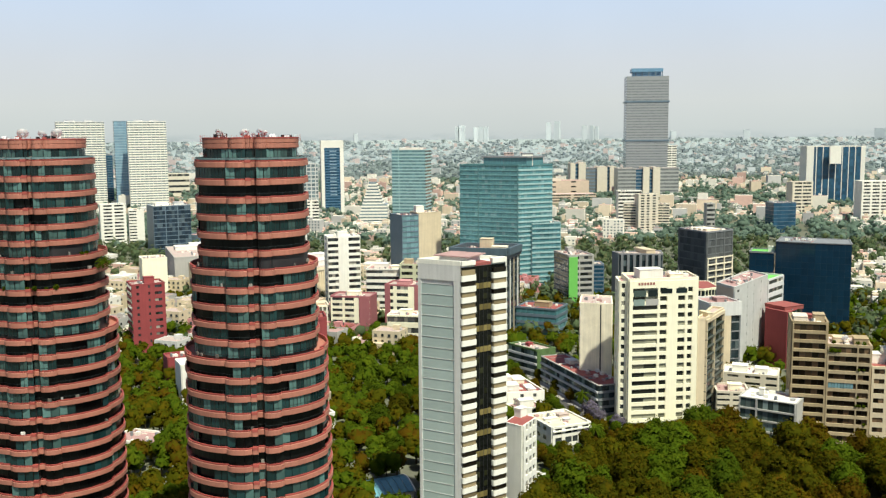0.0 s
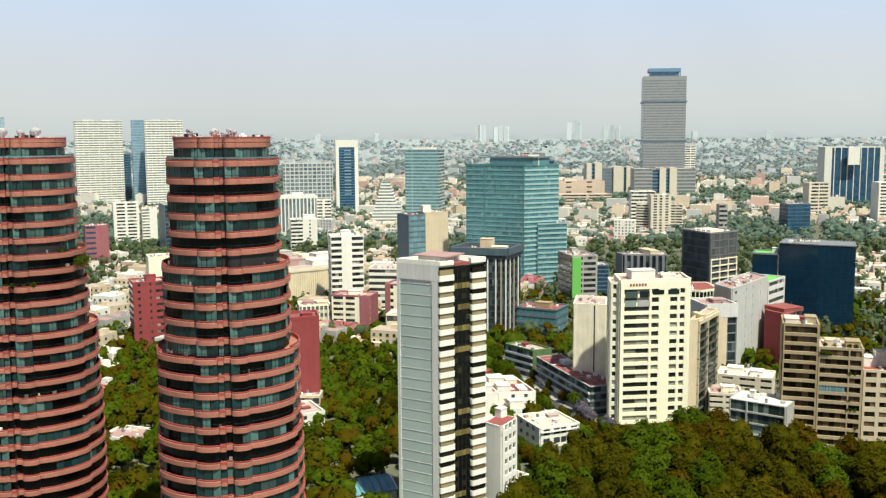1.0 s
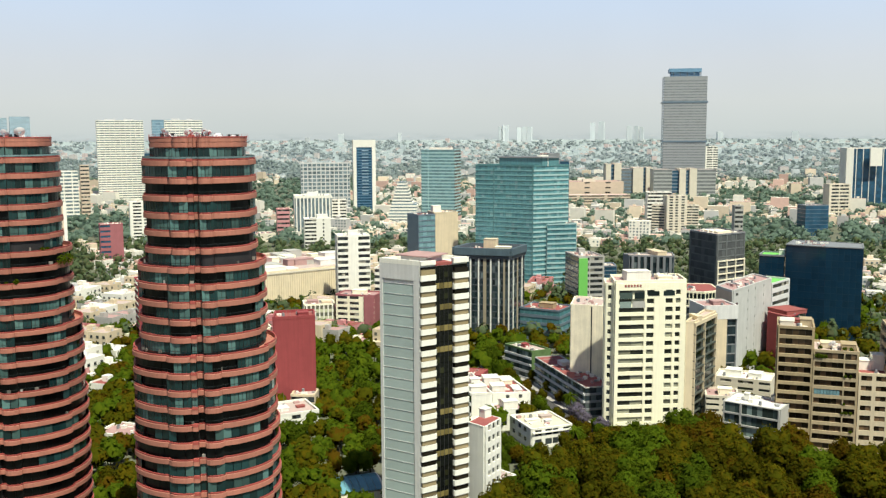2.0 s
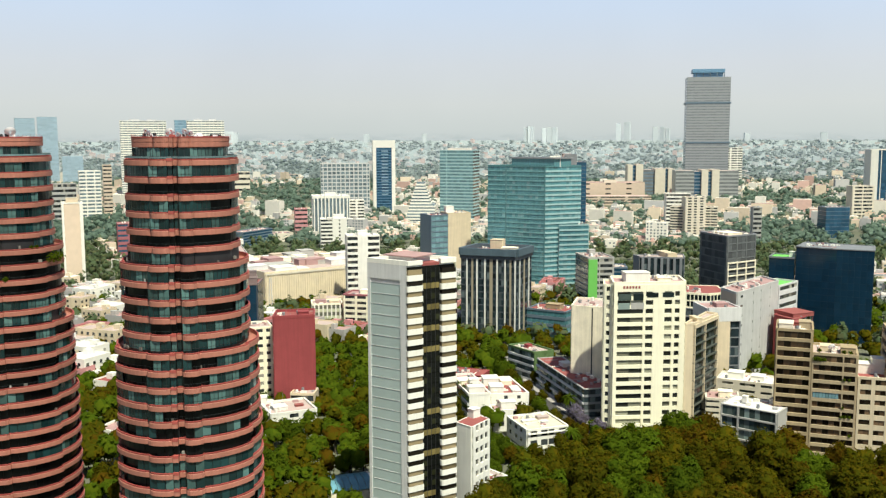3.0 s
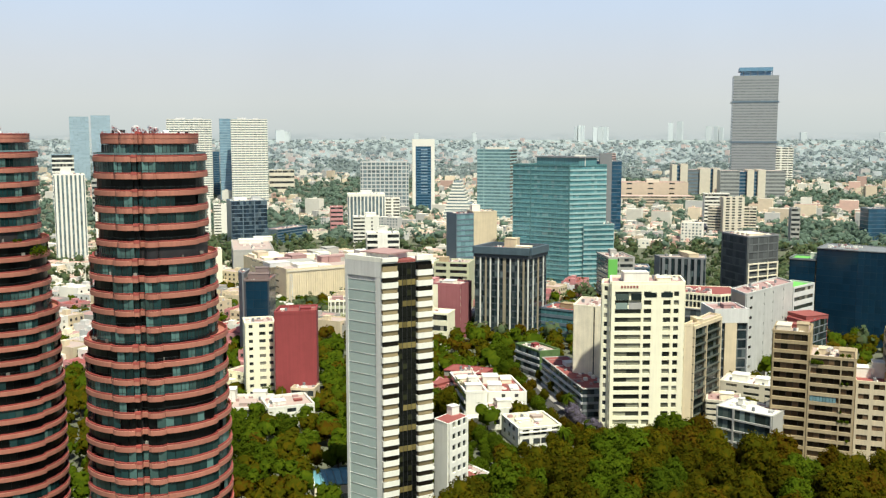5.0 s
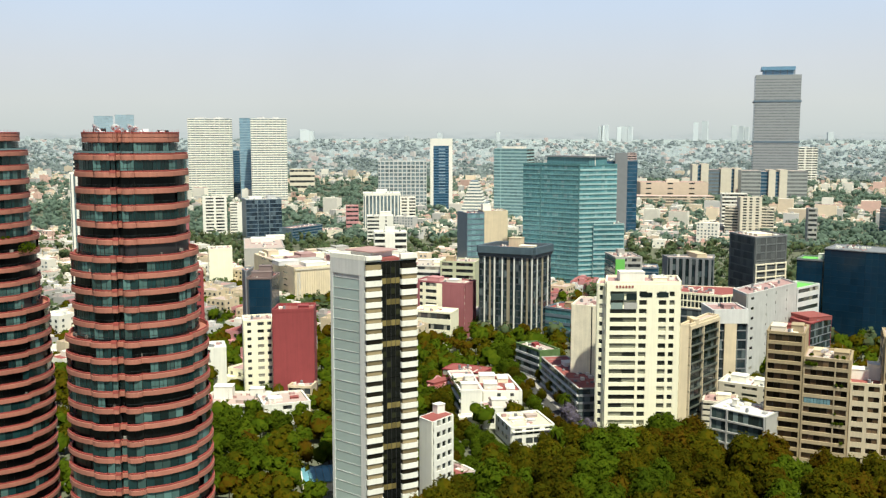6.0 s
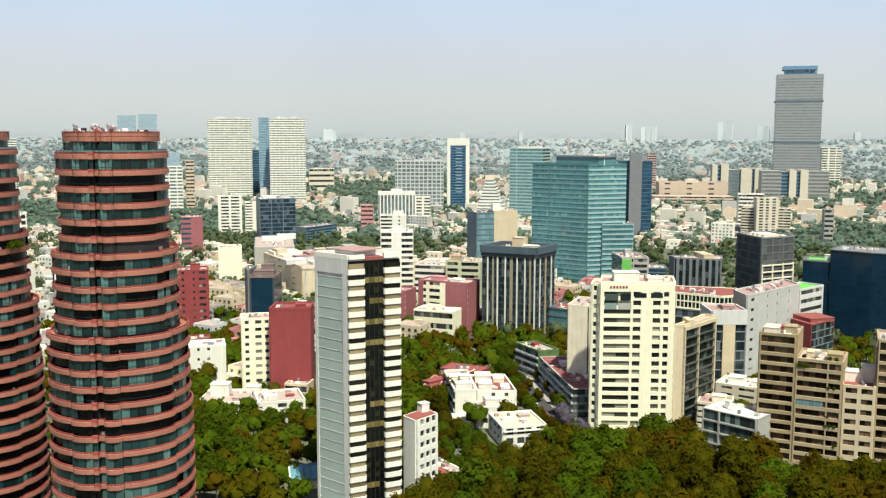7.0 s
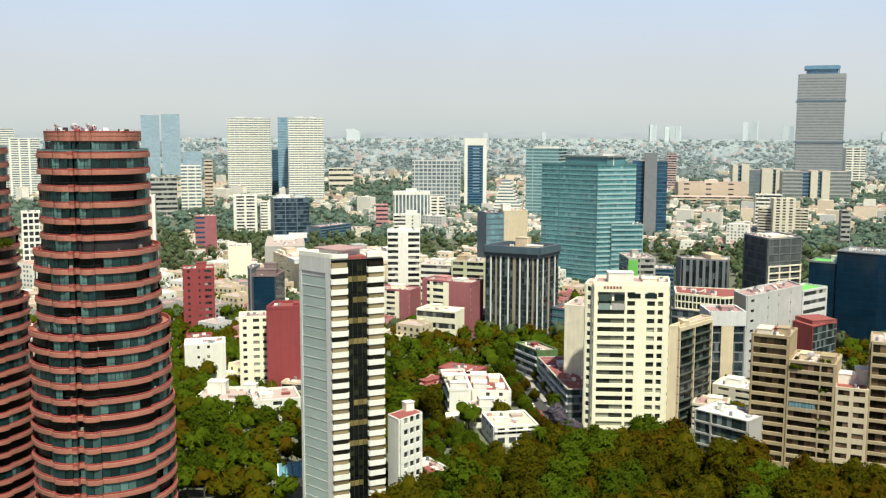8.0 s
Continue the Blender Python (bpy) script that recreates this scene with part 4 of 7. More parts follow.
building("office_building", "white office with green roof and ribbon windows", [(153.4, 445.0), (166.4, 460.8), (158.0, 468.0), (150.0, 458.0)], 36.5,
         {0: dict(n=9, sp=0.55, cols=((0, 0.05), (0.95, 1)), bay=2.6)}, roof=GREEN, wall=WHITE2)
building("office_building", "burgundy and dark glass office with red roof", [(149.0, 433.2), (155.0, 421.6), (166.8, 437.0), (161.0, 448.5)], 25.6,
         {0: "blank", 1: dict(n=8, sp=0.1, bay=1.8, glass=GLASSD, wall=GREYTW, proud=0.3)}, roof=TERRA, wall=BURG, blocks=((0.5, 0.5, 12.0, 12.0, 1.6, TERRA),), par=0.5)
pillar_office = building("office_building", "white office with sand pillar and dark windows", quad((111.0, 391.0), (124.8, 393.5), 16), 35.2,
         {0: dict(n=9, sp=0.12, cols=((0, 0.04), (0.96, 1)), bay=1.6, proud=0.3, glass=GLASSD, wall=GREYTW)}, roof=ROOFP, wall=WHITE2, blocks=((0.6, 0.5, 5.0, 5.0, 1.5, ROOFP),))
g = Geo()
g.slab((115.4, 391.8), (120.2, 392.7), 0.35, 0.9, 0, 33.0)
part("pillar", g, SAND, pillar_office, "sand-coloured pillar")
g = Geo()
g.slab((111.0, 391.0), (124.8, 393.5), 0.36, 0.95, 30.6, 36.4)
part("fascia", g, WHITE2, pillar_office)
building("office_building", "dark podium office under an arcaded pavilion", [(97.5, 435.0), (118.3, 426.4), (128.4, 432.4), (128.4, 453.0), (97.5, 456.0)], 28.6,
         {0: dict(n=8, sp=0.2, bay=2.4, wall=GREYTW, glass=GLASSD), 1: dict(n=8, sp=0.2, bay=2.4, wall=GREYTW, glass=GLASSD)}, roof=ROOFG, wall=GREYTW, par=0.5)
building("pavilion", "low pavilion with red roof and white arcade", [(99.0, 436.6), (118.5, 428.6), (127.0, 433.6), (127.0, 452.0), (99.0, 454.6)], 35.6,
         {0: dict(n=2, sp=0.2, bay=1.9, wall=CREAM, glass=GLASSK, fins=12, finw=0.32, finm=CREAM, top=0.6), 1: dict(n=2, sp=0.2, bay=1.9, wall=CREAM, glass=GLASSK, fins=5, finw=0.32, finm=CREAM, top=0.6)}, roof=TERRA, wall=CREAM, z0=28.78, par=0.35)
building("office_building", "burgundy roofed office with teal ribbon glass", [(38.5, 494.0), (58.0, 484.0), (66.0, 500.0), (46.0, 510.0)], 15.8,
         {0: dict(n=4, sp=0.4, bay=3.0, glass=GLASST, wall=STEELD), 1: dict(n=4, sp=0.4, bay=3.0, glass=GLASST, wall=STEELD), 3: dict(n=4, sp=0.4, bay=3, glass=GLASST, wall=STEELD)}, roof=TERRA, wall=STEELD,
         blocks=((0.55, 0.5, 8.0, 5.0, 2.6, BROWN),))
unfinished = building("unfinished_building", "grey unfinished tower wrapped in dark netting", [(138.8, 557.0), (148.8, 533.0), (167.6, 547.6), (157.5, 571.0)], 50.2,
         {0: dict(n=12, sp=0.14, cols=((0, 0.06), (0.94, 1)), bay=3.5, glass=NET, wall=NETW), 1: dict(n=12, sp=0.16, cols=((0, 0.03), (0.31, 0.35), (0.64, 0.68), (0.96, 1)), bay=3.2, glass=NET, wall=NETW)},
         roof=ROOFG, wall=GREYTW, blocks=((0.5, 0.5, 14.0, 10.0, 0.9, CONC),))
for i in range(1, 11):
    g = Geo()
    g.slab((148.8, 533.0), (167.6, 547.6), 0.3, 0.9, i * 3.6 - 0.7, i * 3.6)
    part("floor_slab", g, CONC, unfinished, "bare cream concrete floor edge")
for f in (0.02, 0.34, 0.66, 0.98):
    cx_, cy_ = 148.8 + 18.8 * f, 533.0 + 14.6 * f
    g = Geo()
    g.slab((cx_ - 0.32, cy_ - 0.25), (cx_ + 0.32, cy_ + 0.25), 0.28, 0.86, 0, 36.2)
    part("column", g, CONC, unfinished, "bare cream concrete column")
building("office_building", "dark office with upright grey fins", [(103.0, 574.0), (105.5, 565.6), (130.6, 561.6), (133.0, 580.0)], 34.3,
         {1: dict(n=10, sp=0.0, bay=2.5, glass=GLASSD, fins=7, finw=1.5, finm=GREYTW, finp=1.0), 0: "blank"}, roof=ROOFG, wall=GREYTW, blocks=((0.5, 0.6, 16.0, 6.0, 2.5, SAND),))
green_block = building("apartment_building", "grey apartment block with bright green stair strip", [(69.5, 590.0), (75.4, 566.0), (90.6, 568.6), (85.0, 592.0)], 33.4,
         {1: dict(n=10, sp=0.45, cols=((0, 0.36), (0.42, 0.46), (0.95, 1)), bay=2.5, wall=GREYW, near=False), 0: dict(n=10, sp=0.2, bay=2.5, glass=GLASSD, wall=GREYTW, near=False)}, roof=ROOFG, wall=GREYW,
         blocks=((0.2, 0.5, 5.0, 4.0, 3.0, GREYW),))
g = Geo()
g.slab((75.3, 565.4), (80.6, 566.3), 0.42, 0.9, 0, 33.0)
g.slab((75.3, 565.4), (80.6, 566.3), 0.02, 0.42, 0, 32.6)
part("stair_strip", g, GREEN, green_block, "bright green painted stair wall")
building("office_building", "blue-grey office seen between towers", quad((89.5, 600.0), (102.2, 600.0), 16), 23.0, {0: dict(n=9, sp=0.3, bay=2, glass=GLASSBL, wall=STEELD, near=False)}, wall=STEELD)

# green-walled offices along the street
building("office_building", "dark glazed street office with green wall", [(29.5, 421.0), (40.6, 406.5), (49.0, 411.0), (38.0, 426.0)], 12.4,
         {0: dict(n=4, sp=0.3, bay=2.0, glass=GLASSG, wall=WHITE2, proud=0.6), 1: "blank"}, roof=ROOFG, wall=IVY, blocks=((0.4, 0.5, 2.5, 2.5, 1.5, BURG),))
building("office_building", "dark glazed street office with faded red roof", [(42.0, 400.5), (58.5, 352.0), (69.0, 355.0), (52.5, 404.0)], 11.6,
         {0: dict(n=4, sp=0.26, bay=2.2, glass=GLASSG, wall=WHITE2, proud=0.7), 1: dict(n=4, sp=0.3, bay=2.2, glass=GLASSD, wall=GREYTW)}, roof=TERRA, wall=GREYW, par=0.4, blocks=((0.3, 0.6, 5.0, 4.0, 1.5, WHITE),))

# ---- teal glass office ----
teal = building("glass_tower", "large teal glass office tower with stepped top", [(12.3, 674.0), (52.0, 654.0), (77.0, 668.0), (37.0, 688.0)], 84.5,
                {0: dict(n=26, sp=0.30, bay=2.2, glass=GLASST, wall=GLASSTW, spm=GLASSTM, proud=0.35, near=False, cols=((0.315, 0.335), (0.985, 1.0))), 1: dict(n=26, sp=0.36, bay=2.4, glass=GLASST, wall=GLASSTL, proud=0.5, near=False),
                 3: dict(n=24, sp=0.25, bay=3.4, glass=GLASST, wall=GLASSTW, near=False)}, roof=GREYTW, wall=GLASSTW, core=GLASSTW, par=1.2)
g = Geo()
tb = [(29.0, 671.0), (58.0, 656.5), (70.0, 664.0), (41.0, 679.0)]
g.prism(tb, 84.6, 90.2)
part("roof_storey", g, GLASST, teal)
g = Geo()
g.prism([(27.5, 671.0), (58.5, 655.3), (71.5, 664.0), (41.0, 680.5)], 90.2, 91.2)
part("roof_canopy", g, GREYTW, teal, "grey roof canopy")
g = Geo()
g.prism([(55.0, 659.0), (62.5, 659.0), (62.5, 664.0), (55.0, 664.0)], 84.7, 92.2)
part("lift_room", g, PALEW, teal)
building("glass_wing", "lower teal glass wing with pale floor bands", [(62.0, 657.5), (82.5, 664.0), (78.0, 676.0), (70.0, 676.0)], 44.0,
         {0: dict(n=13, sp=0.36, bay=3.0, glass=GLASST, wall=GLASSTL, proud=0.5, near=False)}, roof=ROOFG, wall=GLASSTL)

# ---- cream and burgundy blocks behind the slab tower ----
building("apartment_building", "plain burgundy end wall of an apartment block", [(-59.0, 349.0), (-44.4, 354.0), (-47.0, 366.0), (-61.0, 362.0)], 37.6, {}, roof=TERRA, wall=BURG,
         blocks=((0.7, 0.5, 4.0, 4.0, 1.2, BURG),), par=1.2)
building("apartment_building", "cream apartment block with small windows", quad((-71.8, 351.8), (-61.6, 356.2), 12), 32.6,
         {0: dict(n=11, sp=0.55, cols=((0, 0.10), (0.24, 0.46), (0.68, 0.80), (0.94, 1)), bay=2.4, proud=0.4), 3: "blank"}, roof=ROOFG, wall=CREAM, par=0.8)
building("office_building", "black and navy glass office with purple-brown top", [(-96.5, 421.0), (-85.6, 423.6), (-87.4, 439.0), (-99.0, 437.0)], 38.6,
         {0: dict(n=9, sp=0.0, cols=((0, 0.06), (0.95, 1)), bay=3, glass=GLASSN, wall=DKBLUE, mull=0.05), 1: dict(n=9, sp=0.0, bay=3, glass=GLASSN, wall=BROWNP)}, roof=TERRA, wall=BROWNP,
         blocks=((0.5, 0.45, 9.5, 8.0, 2.6, BROWNP), (0.6, 0.6, 6.0, 4.0, 5.0, BROWNP)))
building("office_building", "black side wall of an office block", [(-101.6, 428.5), (-97.2, 421.2), (-99.6, 437.0), (-103.0, 437.0)], 41.5, {}, roof=GREYTW, wall=GREYTW, core=GREYTW)
building("apartment_building", "burgundy apartment block with white windows", quad((-152.6, 460.5), (-138.6, 467.5), 14), 34.1,
         {0: dict(n=10, sp=0.6, cols=((0, 0.14), (0.22, 0.5), (0.56, 0.7), (0.92, 1)), bay=2.2), 3: dict(n=10, sp=0.4, bay=2.5)}, roof=ROOFG, wall=BURG,
         blocks=((0.6, 0.5, 5, 4, 3, BURG),))
building("apartment_building", "white apartment slab with dark balcony ends", quad((-67.9, 558.6), (-49.5, 563.4), 14), 46.3,
         {0: dict(n=13, sp=0.45, cols=((0.32, 0.64),), bay=2.2, proud=0.6, near=False), 3: dict(n=13, sp=0.5, cols=((0, 0.3), (0.6, 1)), near=False)}, roof=ROOFW, wall=WHITE, blocks=((0.5, 0.5, 6, 5, 3, WHITE),))
building("office_building", "long white office with ribbon windows", quad((-44.5, 547.0), (-25.6, 545.0), 18), 28.9,
         {0: dict(n=8, sp=0.5, bay=3, near=False), 3: dict(n=8, sp=0.5, bay=3, near=False)}, roof=ROOFP, wall=WHITE, blocks=((0.4, 0.5, 8, 6, 2.6, WHITE), (0.85, 0.4, 5, 5, 1.6, CREAM)))
building("apartment_building", "pale green apartment block with balconies", quad((-24.6, 540.0), (-4.6, 538.0), 16), 32.4,
         {0: dict(n=9, sp=0.48, cols=((0, 0.04), (0.36, 0.46), (0.96, 1)), bay=2.4, wall=PALEG, proud=0.6, near=False)}, roof=ROOFG, wall=PALEG, blocks=((0.2, 0.5, 5, 5, 2.5, BROWN2),))
cream_burgundy = building("apartment_building", "burgundy and cream apartment block", quad((-30.4, 492.0), (-2.7, 484.0), 14), 28.4,
         {0: dict(n=8, sp=0.5, cols=((0.16, 0.22), (0.44, 0.56)), bay=2.0, wall=CREAM, proud=0.5, near=False), 1: "blank"}, roof=ROOFG, wall=BURGP,
         blocks=((0.3, 0.5, 7, 6, 2, PINK), (0.7, 0.4, 6, 6, 1.6, PALEW)))
for x0, x1 in ((0.0, 0.10), (0.56, 1.0)):
    p_, q_ = Vector((-30.4, 492.0)), Vector((-2.7, 484.0))
    g = Geo()
    g.slab(p_ + (q_ - p_) * x0, p_ + (q_ - p_) * x1, 0.02, 0.7, 0, 28.4)
    part("end_wall", g, BURGP, cream_burgundy, "faded burgundy end wall")
terrace_block = building("apartment_building", "cream apartment block with burgundy end walls", quad((-60.0, 501.0), (-39.0, 497.0), 14), 21.0,
         {0: dict(n=7, sp=0.5, cols=((0, 0.04), (0.30, 0.36), (0.60, 0.72)), bay=2.2, wall=CREAM, near=False)}, roof=ROOFP, wall=BURGP, blocks=((0.5, 0.6, 7, 5, 2.0, CREAM),))
g = Geo()
g.slab((-44.5, 498.05), (-39.0, 497.0), 0.02, 0.75, 0, 21.0)
part("end_wall", g, BURGP, terrace_block, "faded burgundy end wall")
building("house", "low cream office with curved window bays", quad((-28.1, 470.0), (-7.6, 466.0), 12), 16.4,
         {0: dict(n=3, sp=0.5, bay=1.8, wall=CREAM, near=False)}, roof=ROOFW, wall=CREAM, blocks=((0.4, 0.5, 6, 4, 2.5, CREAM),))
building("apartment_building", "long low cream block with white columns", quad((-77.0, 500.0), (-61.5, 504.0), 14), 15.4,
         {0: dict(n=4, sp=0.45, bay=1.9, wall=PALEG, glass=GLASSC, fins=7, finw=0.7, finm=WHITE, finp=0.8, near=False)}, roof=ROOFG, wall=CREAM, blocks=((0.3, 0.5, 6, 5, 1.6, ROOFP), (0.75, 0.4, 5, 5, 1.2, SAND)))

SANDC = mat("salmon_cream_plaster", (0.70, 0.56, 0.42), 0.85, var=0.1)
# ---- shopping hall and the blocks round it ----
r_ = random.Random(17)
SANDL = mat("pale_sand_plaster", (0.72, 0.62, 0.44), 0.85, var=0.14, streak=0.15)
hall = building("shopping_hall", "big cream ribbed hall with cluttered pale roofs", quad((-118.5, 559.0), (-58.0, 607.0), 78), 23.6, {3: dict(n=6, sp=0.78, cols=((0, 0.2), (0.32, 0.4), (0.5, 0.74), (0.84, 1)), bay=2.6, near=False)}, roof=ROOFG, wall=SANDL,
         blocks=[(r_.uniform(0.06, 0.94), r_.uniform(0.06, 0.94), r_.uniform(6, 20), r_.uniform(5, 14), r_.uniform(0.8, 4.4), r_.choice((WHITE, ROOFW, CREAM, ROOFP, GREYW, SANDP, WHITE2))) for _ in range(30)])
for i in range(51):
    p_ = Vector((-118.5, 559.0)) + Vector((60.5, 48.0)) * (i + 0.5) / 51
    g = Geo()
    g.slab(p_ - Vector((0.22, 0.17)), p_ + Vector((0.22, 0.17)), 0.34, 0.75, 0, 22.6)
    part("wall_rib", g, SANDL, hall)
g = Geo()
g.slab((-118.5, 559.0), (-58.0, 607.0), 0.34, 0.9, 22.6, 23.5)
part("wall_cornice", g, CREAMP, hall)
building("parking_deck", "grey parking deck with slatted side", quad((-181.7, 640.0), (-155.8, 650.0), 70), 24.4,
         {}, roof=ROOFG, wall=GREYW, blocks=((0.5, 0.75, 18, 12, 2.5, WHITE), (0.85, 0.9, 14, 10, 3, PALEW)))
building("office_building", "plain yellow-cream windowless office block", quad((-190.4, 598.0), (-176.9, 604.1), 16), 29.1, {}, roof=ROOFG, wall=CREAM)
building("apartment_building", "burgundy block with white flank", quad((-295.1, 758.2), (-279.5, 765.9), 14), 33.9, {0: dict(n=8, sp=0.6, cols=((0.45, 1.0),), bay=2.5, glass=GLASSBL, near=False)}, roof=ROOFG, wall=BURGP)
building("apartment_building", "cream tower with pale flank", quad((-288.2, 649.5), (-276.0, 655.5), 14), 58.7, {0: dict(n=1, sp=0.0, cols=((0, 0.09), (0.86, 1)), bay=20, glass=SANDC, proud=0.8, near=False)}, roof=ROOFG, wall=PALEW,
         blocks=((0.5, 0.5, 8, 6, 3.5, SAND),))
building("apartment_building", "white tower with upright stripes", quad((-355.8, 712.5), (-335.7, 723.5), 16), 73.6, {i: dict(n=20, sp=0.0, bay=2, glass=GLASSF, fins=7, finw=1.7, finm=PALEW, finp=0.8, near=False) for i in (0, 1)}, roof=ROOFW, wall=PALEW,
         blocks=((0.4, 0.5, 8, 6, 5, PALEW),))
building("office_building", "white office with dark square windows", quad((-317.9, 557.8), (-309.1, 564.2), 14), 52.9, {0: dict(n=13, sp=0.35, cols=((0, 0.06), (0.3, 0.38), (0.62, 0.7), (0.94, 1)), bay=2, near=False), 1: dict(n=13, sp=0.4, near=False)}, roof=ROOFG, wall=PALEW)

# ---- middle distance towers ----
building("office_building", "cream windowless office tower block", quad((-18.1, 697.0), (-1.4, 703.0), 18), 48.8, {}, roof=ROOFG, wall=SAND, blocks=((0.2, 0.5, 6, 6, 5, PALEW),))
building("office_building", "dark glass office with red roof edge", quad((-29.3, 689.0), (-17.9, 696.0), 18), 47.8, {0: dict(n=12, sp=0.2, bay=3, glass=GLASSPT, wall=STEELD, near=False)}, roof=TERRA, wall=STEELD)
building("office_building", "dark blue glass block with white roof clutter", quad((-254.4, 836.0), (-226.1, 852.0), 26), 44.9,
         {0: dict(n=12, sp=0.16, bay=2.6, glass=SLATE, wall=STEELD, cols=((0.31, 0.33), (0.64, 0.66)), near=False), 1: dict(n=12, sp=0.0, bay=4, glass=GLASSBL, wall=STEELD, near=False)}, roof=ROOFW, wall=STEELD,
         blocks=((0.3, 0.5, 12, 10, 2.5, PALEW), (0.75, 0.4, 8, 8, 3, STEELW)))
building("apartment_building", "white apartment slab with window bands", quad((-324.4, 900.4), (-303.4, 909.7), 14), 42.2, {0: dict(n=13, sp=0.5, cols=((0, 0.12), (0.45, 0.55), (0.9, 1)), bay=3, near=False), 1: dict(n=13, sp=0.6, near=False)}, roof=ROOFW, wall=PALEW)
building("apartment_building", "narrow white apartment slab", quad((-304.6, 922.4), (-291.9, 927.6), 12), 34.9, {0: dict(n=12, sp=0.6, cols=((0.5, 1),), near=False)}, roof=ROOFW, wall=PALEW)
building("office_building", "grid-fronted pale concrete tower", quad((-233.6, 1283.9), (-169.6, 1298.1), 26), 67.2,
         {i: dict(n=13, sp=0.3, bay=4, wall=STEELP, glass=GLASSF, fins=11, finw=1.3, finm=STEELP, finp=0.8, near=False) for i in (0, 1)}, roof=ROOFG, wall=STEELP)
blue_tower = building("office_tower", "white tower with tall blue glass front", quad((-166.2, 1313.3), (-136.0, 1318.7), 26), 98.1,
         {0: dict(n=24, sp=0.3, cols=((0, 0.14), (0.84, 1)), bay=4, wall=PALEW, spm=BLUEBAND, glass=GLASSBL, top=9, near=False), 1: dict(n=24, sp=0.5, wall=PALEW, near=False)}, roof=ROOFW, wall=PALEW)
for i in range(14):
    p_, q_ = Vector((-166.2, 1313.3)), Vector((-136.0, 1318.7))
    g = Geo()
    g.slab(p_ + (q_ - p_) * 0.38, p_ + (q_ - p_) * 0.68, 0.36, 0.7, 24 + i * 4.6, 25.3 + i * 4.6)
    part("light_band", g, STEELBL, blue_tower, "pale blue floor band")
building("office_tower", "pale glass tower with floor bands", quad((-61.5, 1168.0), (-20.6, 1158.0), 28), 87.2,
         {0: dict(n=22, sp=0.42, cols=((0.2, 0.215),), bay=4, wall=GLASSTL, glass=GLASSPT, near=False), 1: dict(n=22, sp=0.4, wall=GLASSTL, near=False), 3: dict(n=22, sp=0.2, wall=STEELD, glass=GLASSBL, near=False)}, roof=ROOFG, wall=GLASSTL,
         blocks=((0.5, 0.5, 26, 16, 3, PALEW),))
building("office_building", "white columned block with glass middle", quad((-186.2, 1007.7), (-148.0, 1017.3), 24), 41.0,
         {i: dict(n=9, sp=0.0, bay=2.5, wall=PALEW, glass=GLASSF, fins=10, finw=1.3, finm=PALEW, finp=0.9, near=False, top=2.0) for i in (0, 1)}, roof=ROOFW, wall=PALEW, blocks=((0.5, 0.4, 12, 8, 4, PALEW),))
building("apartment_building", "cream block beside a columned office", quad((-152.8, 1040.7), (-136.2, 1044.3), 16), 34.5, {0: dict(n=10, sp=0.5, cols=((0, 0.1), (0.45, 0.6)), near=False)}, roof=ROOFG, wall=PALEW)
building("office_building", "white block with small dark windows", quad((-150.2, 877.0), (-126.9, 883.0), 14), 28.0, {0: dict(n=8, sp=0.5, cols=((0.45, 0.7), (0.76, 1)), near=False)}, roof=ROOFW, wall=PALEW, blocks=((0.7, 0.5, 10, 8, 4, PALEW),))
dark_tower = building("office_tower", "dark navy tower with grey central shaft", quad((70.2, 984.0), (103.5, 986.0), 24), 78.3,
         {i: dict(n=20, sp=0.1, bay=4, wall=STEELD, glass=GLASSBL, near=False) for i in (0, 1, 3)}, roof=ROOFG, wall=STEELD)
g = Geo()
g.prism(quad((81.4, 979.0), (93.5, 980.0), 5), 0, 86.9)
part("lift_shaft", g, GREYTW, dark_tower, "grey concrete lift shaft")
building("apartment_tower", "cream apartment tower with window columns", quad((210.7, 1022.0), (232.1, 1024.0), 14), 40.1,
         {0: dict(n=14, sp=0.45, cols=((0, 0.12), (0.3, 0.42), (0.56, 0.72), (0.88, 1)), bay=3, near=False)}, roof=ROOFW, wall=CREAMP)
building("apartment_building", "cream apartment wing with wide bands", quad((197.2, 1034.0), (211.1, 1030.0), 14), 29.3, {0: dict(n=10, sp=0.5, bay=4, near=False)}, roof=ROOFG, wall=CREAMP)
building("apartment_building", "cream apartment wing with dark corner", quad((233.2, 1028.0), (244.8, 1026.0), 14), 29.2, {0: dict(n=10, sp=0.5, cols=((0.4, 0.44),), bay=4, near=False)}, roof=ROOFG, wall=CREAMP)
building("apartment_building", "white slab behind a cream tower", quad((198.8, 1075.0), (225.2, 1075.0), 14), 40.6, {0: dict(n=10, sp=0.5, near=False)}, roof=ROOFW, wall=PALEW)
building("office_building", "small dark blue office block", quad((348.8, 1000.0), (373.4, 1004.0), 18), 31.4, {0: dict(n=8, sp=0.1, bay=4, wall=STEELD, glass=GLASSBL, near=False), 3: dict(n=8, sp=0.1, wall=STEELD, glass=GLASSBL, near=False)}, roof=ROOFG, wall=STEELD)
building("apartment_building", "slim grey tower block among low houses", quad((258.9, 930.0), (266.6, 930.0), 10), 36.3, {0: dict(n=8, sp=0.5, near=False)}, roof=ROOFG, wall=GREYW)
building("apartment_building", "white apartment block with window rows", quad((491.3, 1115.0), (532.9, 1115.0), 20), 47.2, {0: dict(n=12, sp=0.5, cols=((0, 0.05), (0.24, 0.3), (0.5, 0.56), (0.75, 0.8)), near=False)}, roof=ROOFW, wall=PALEW)
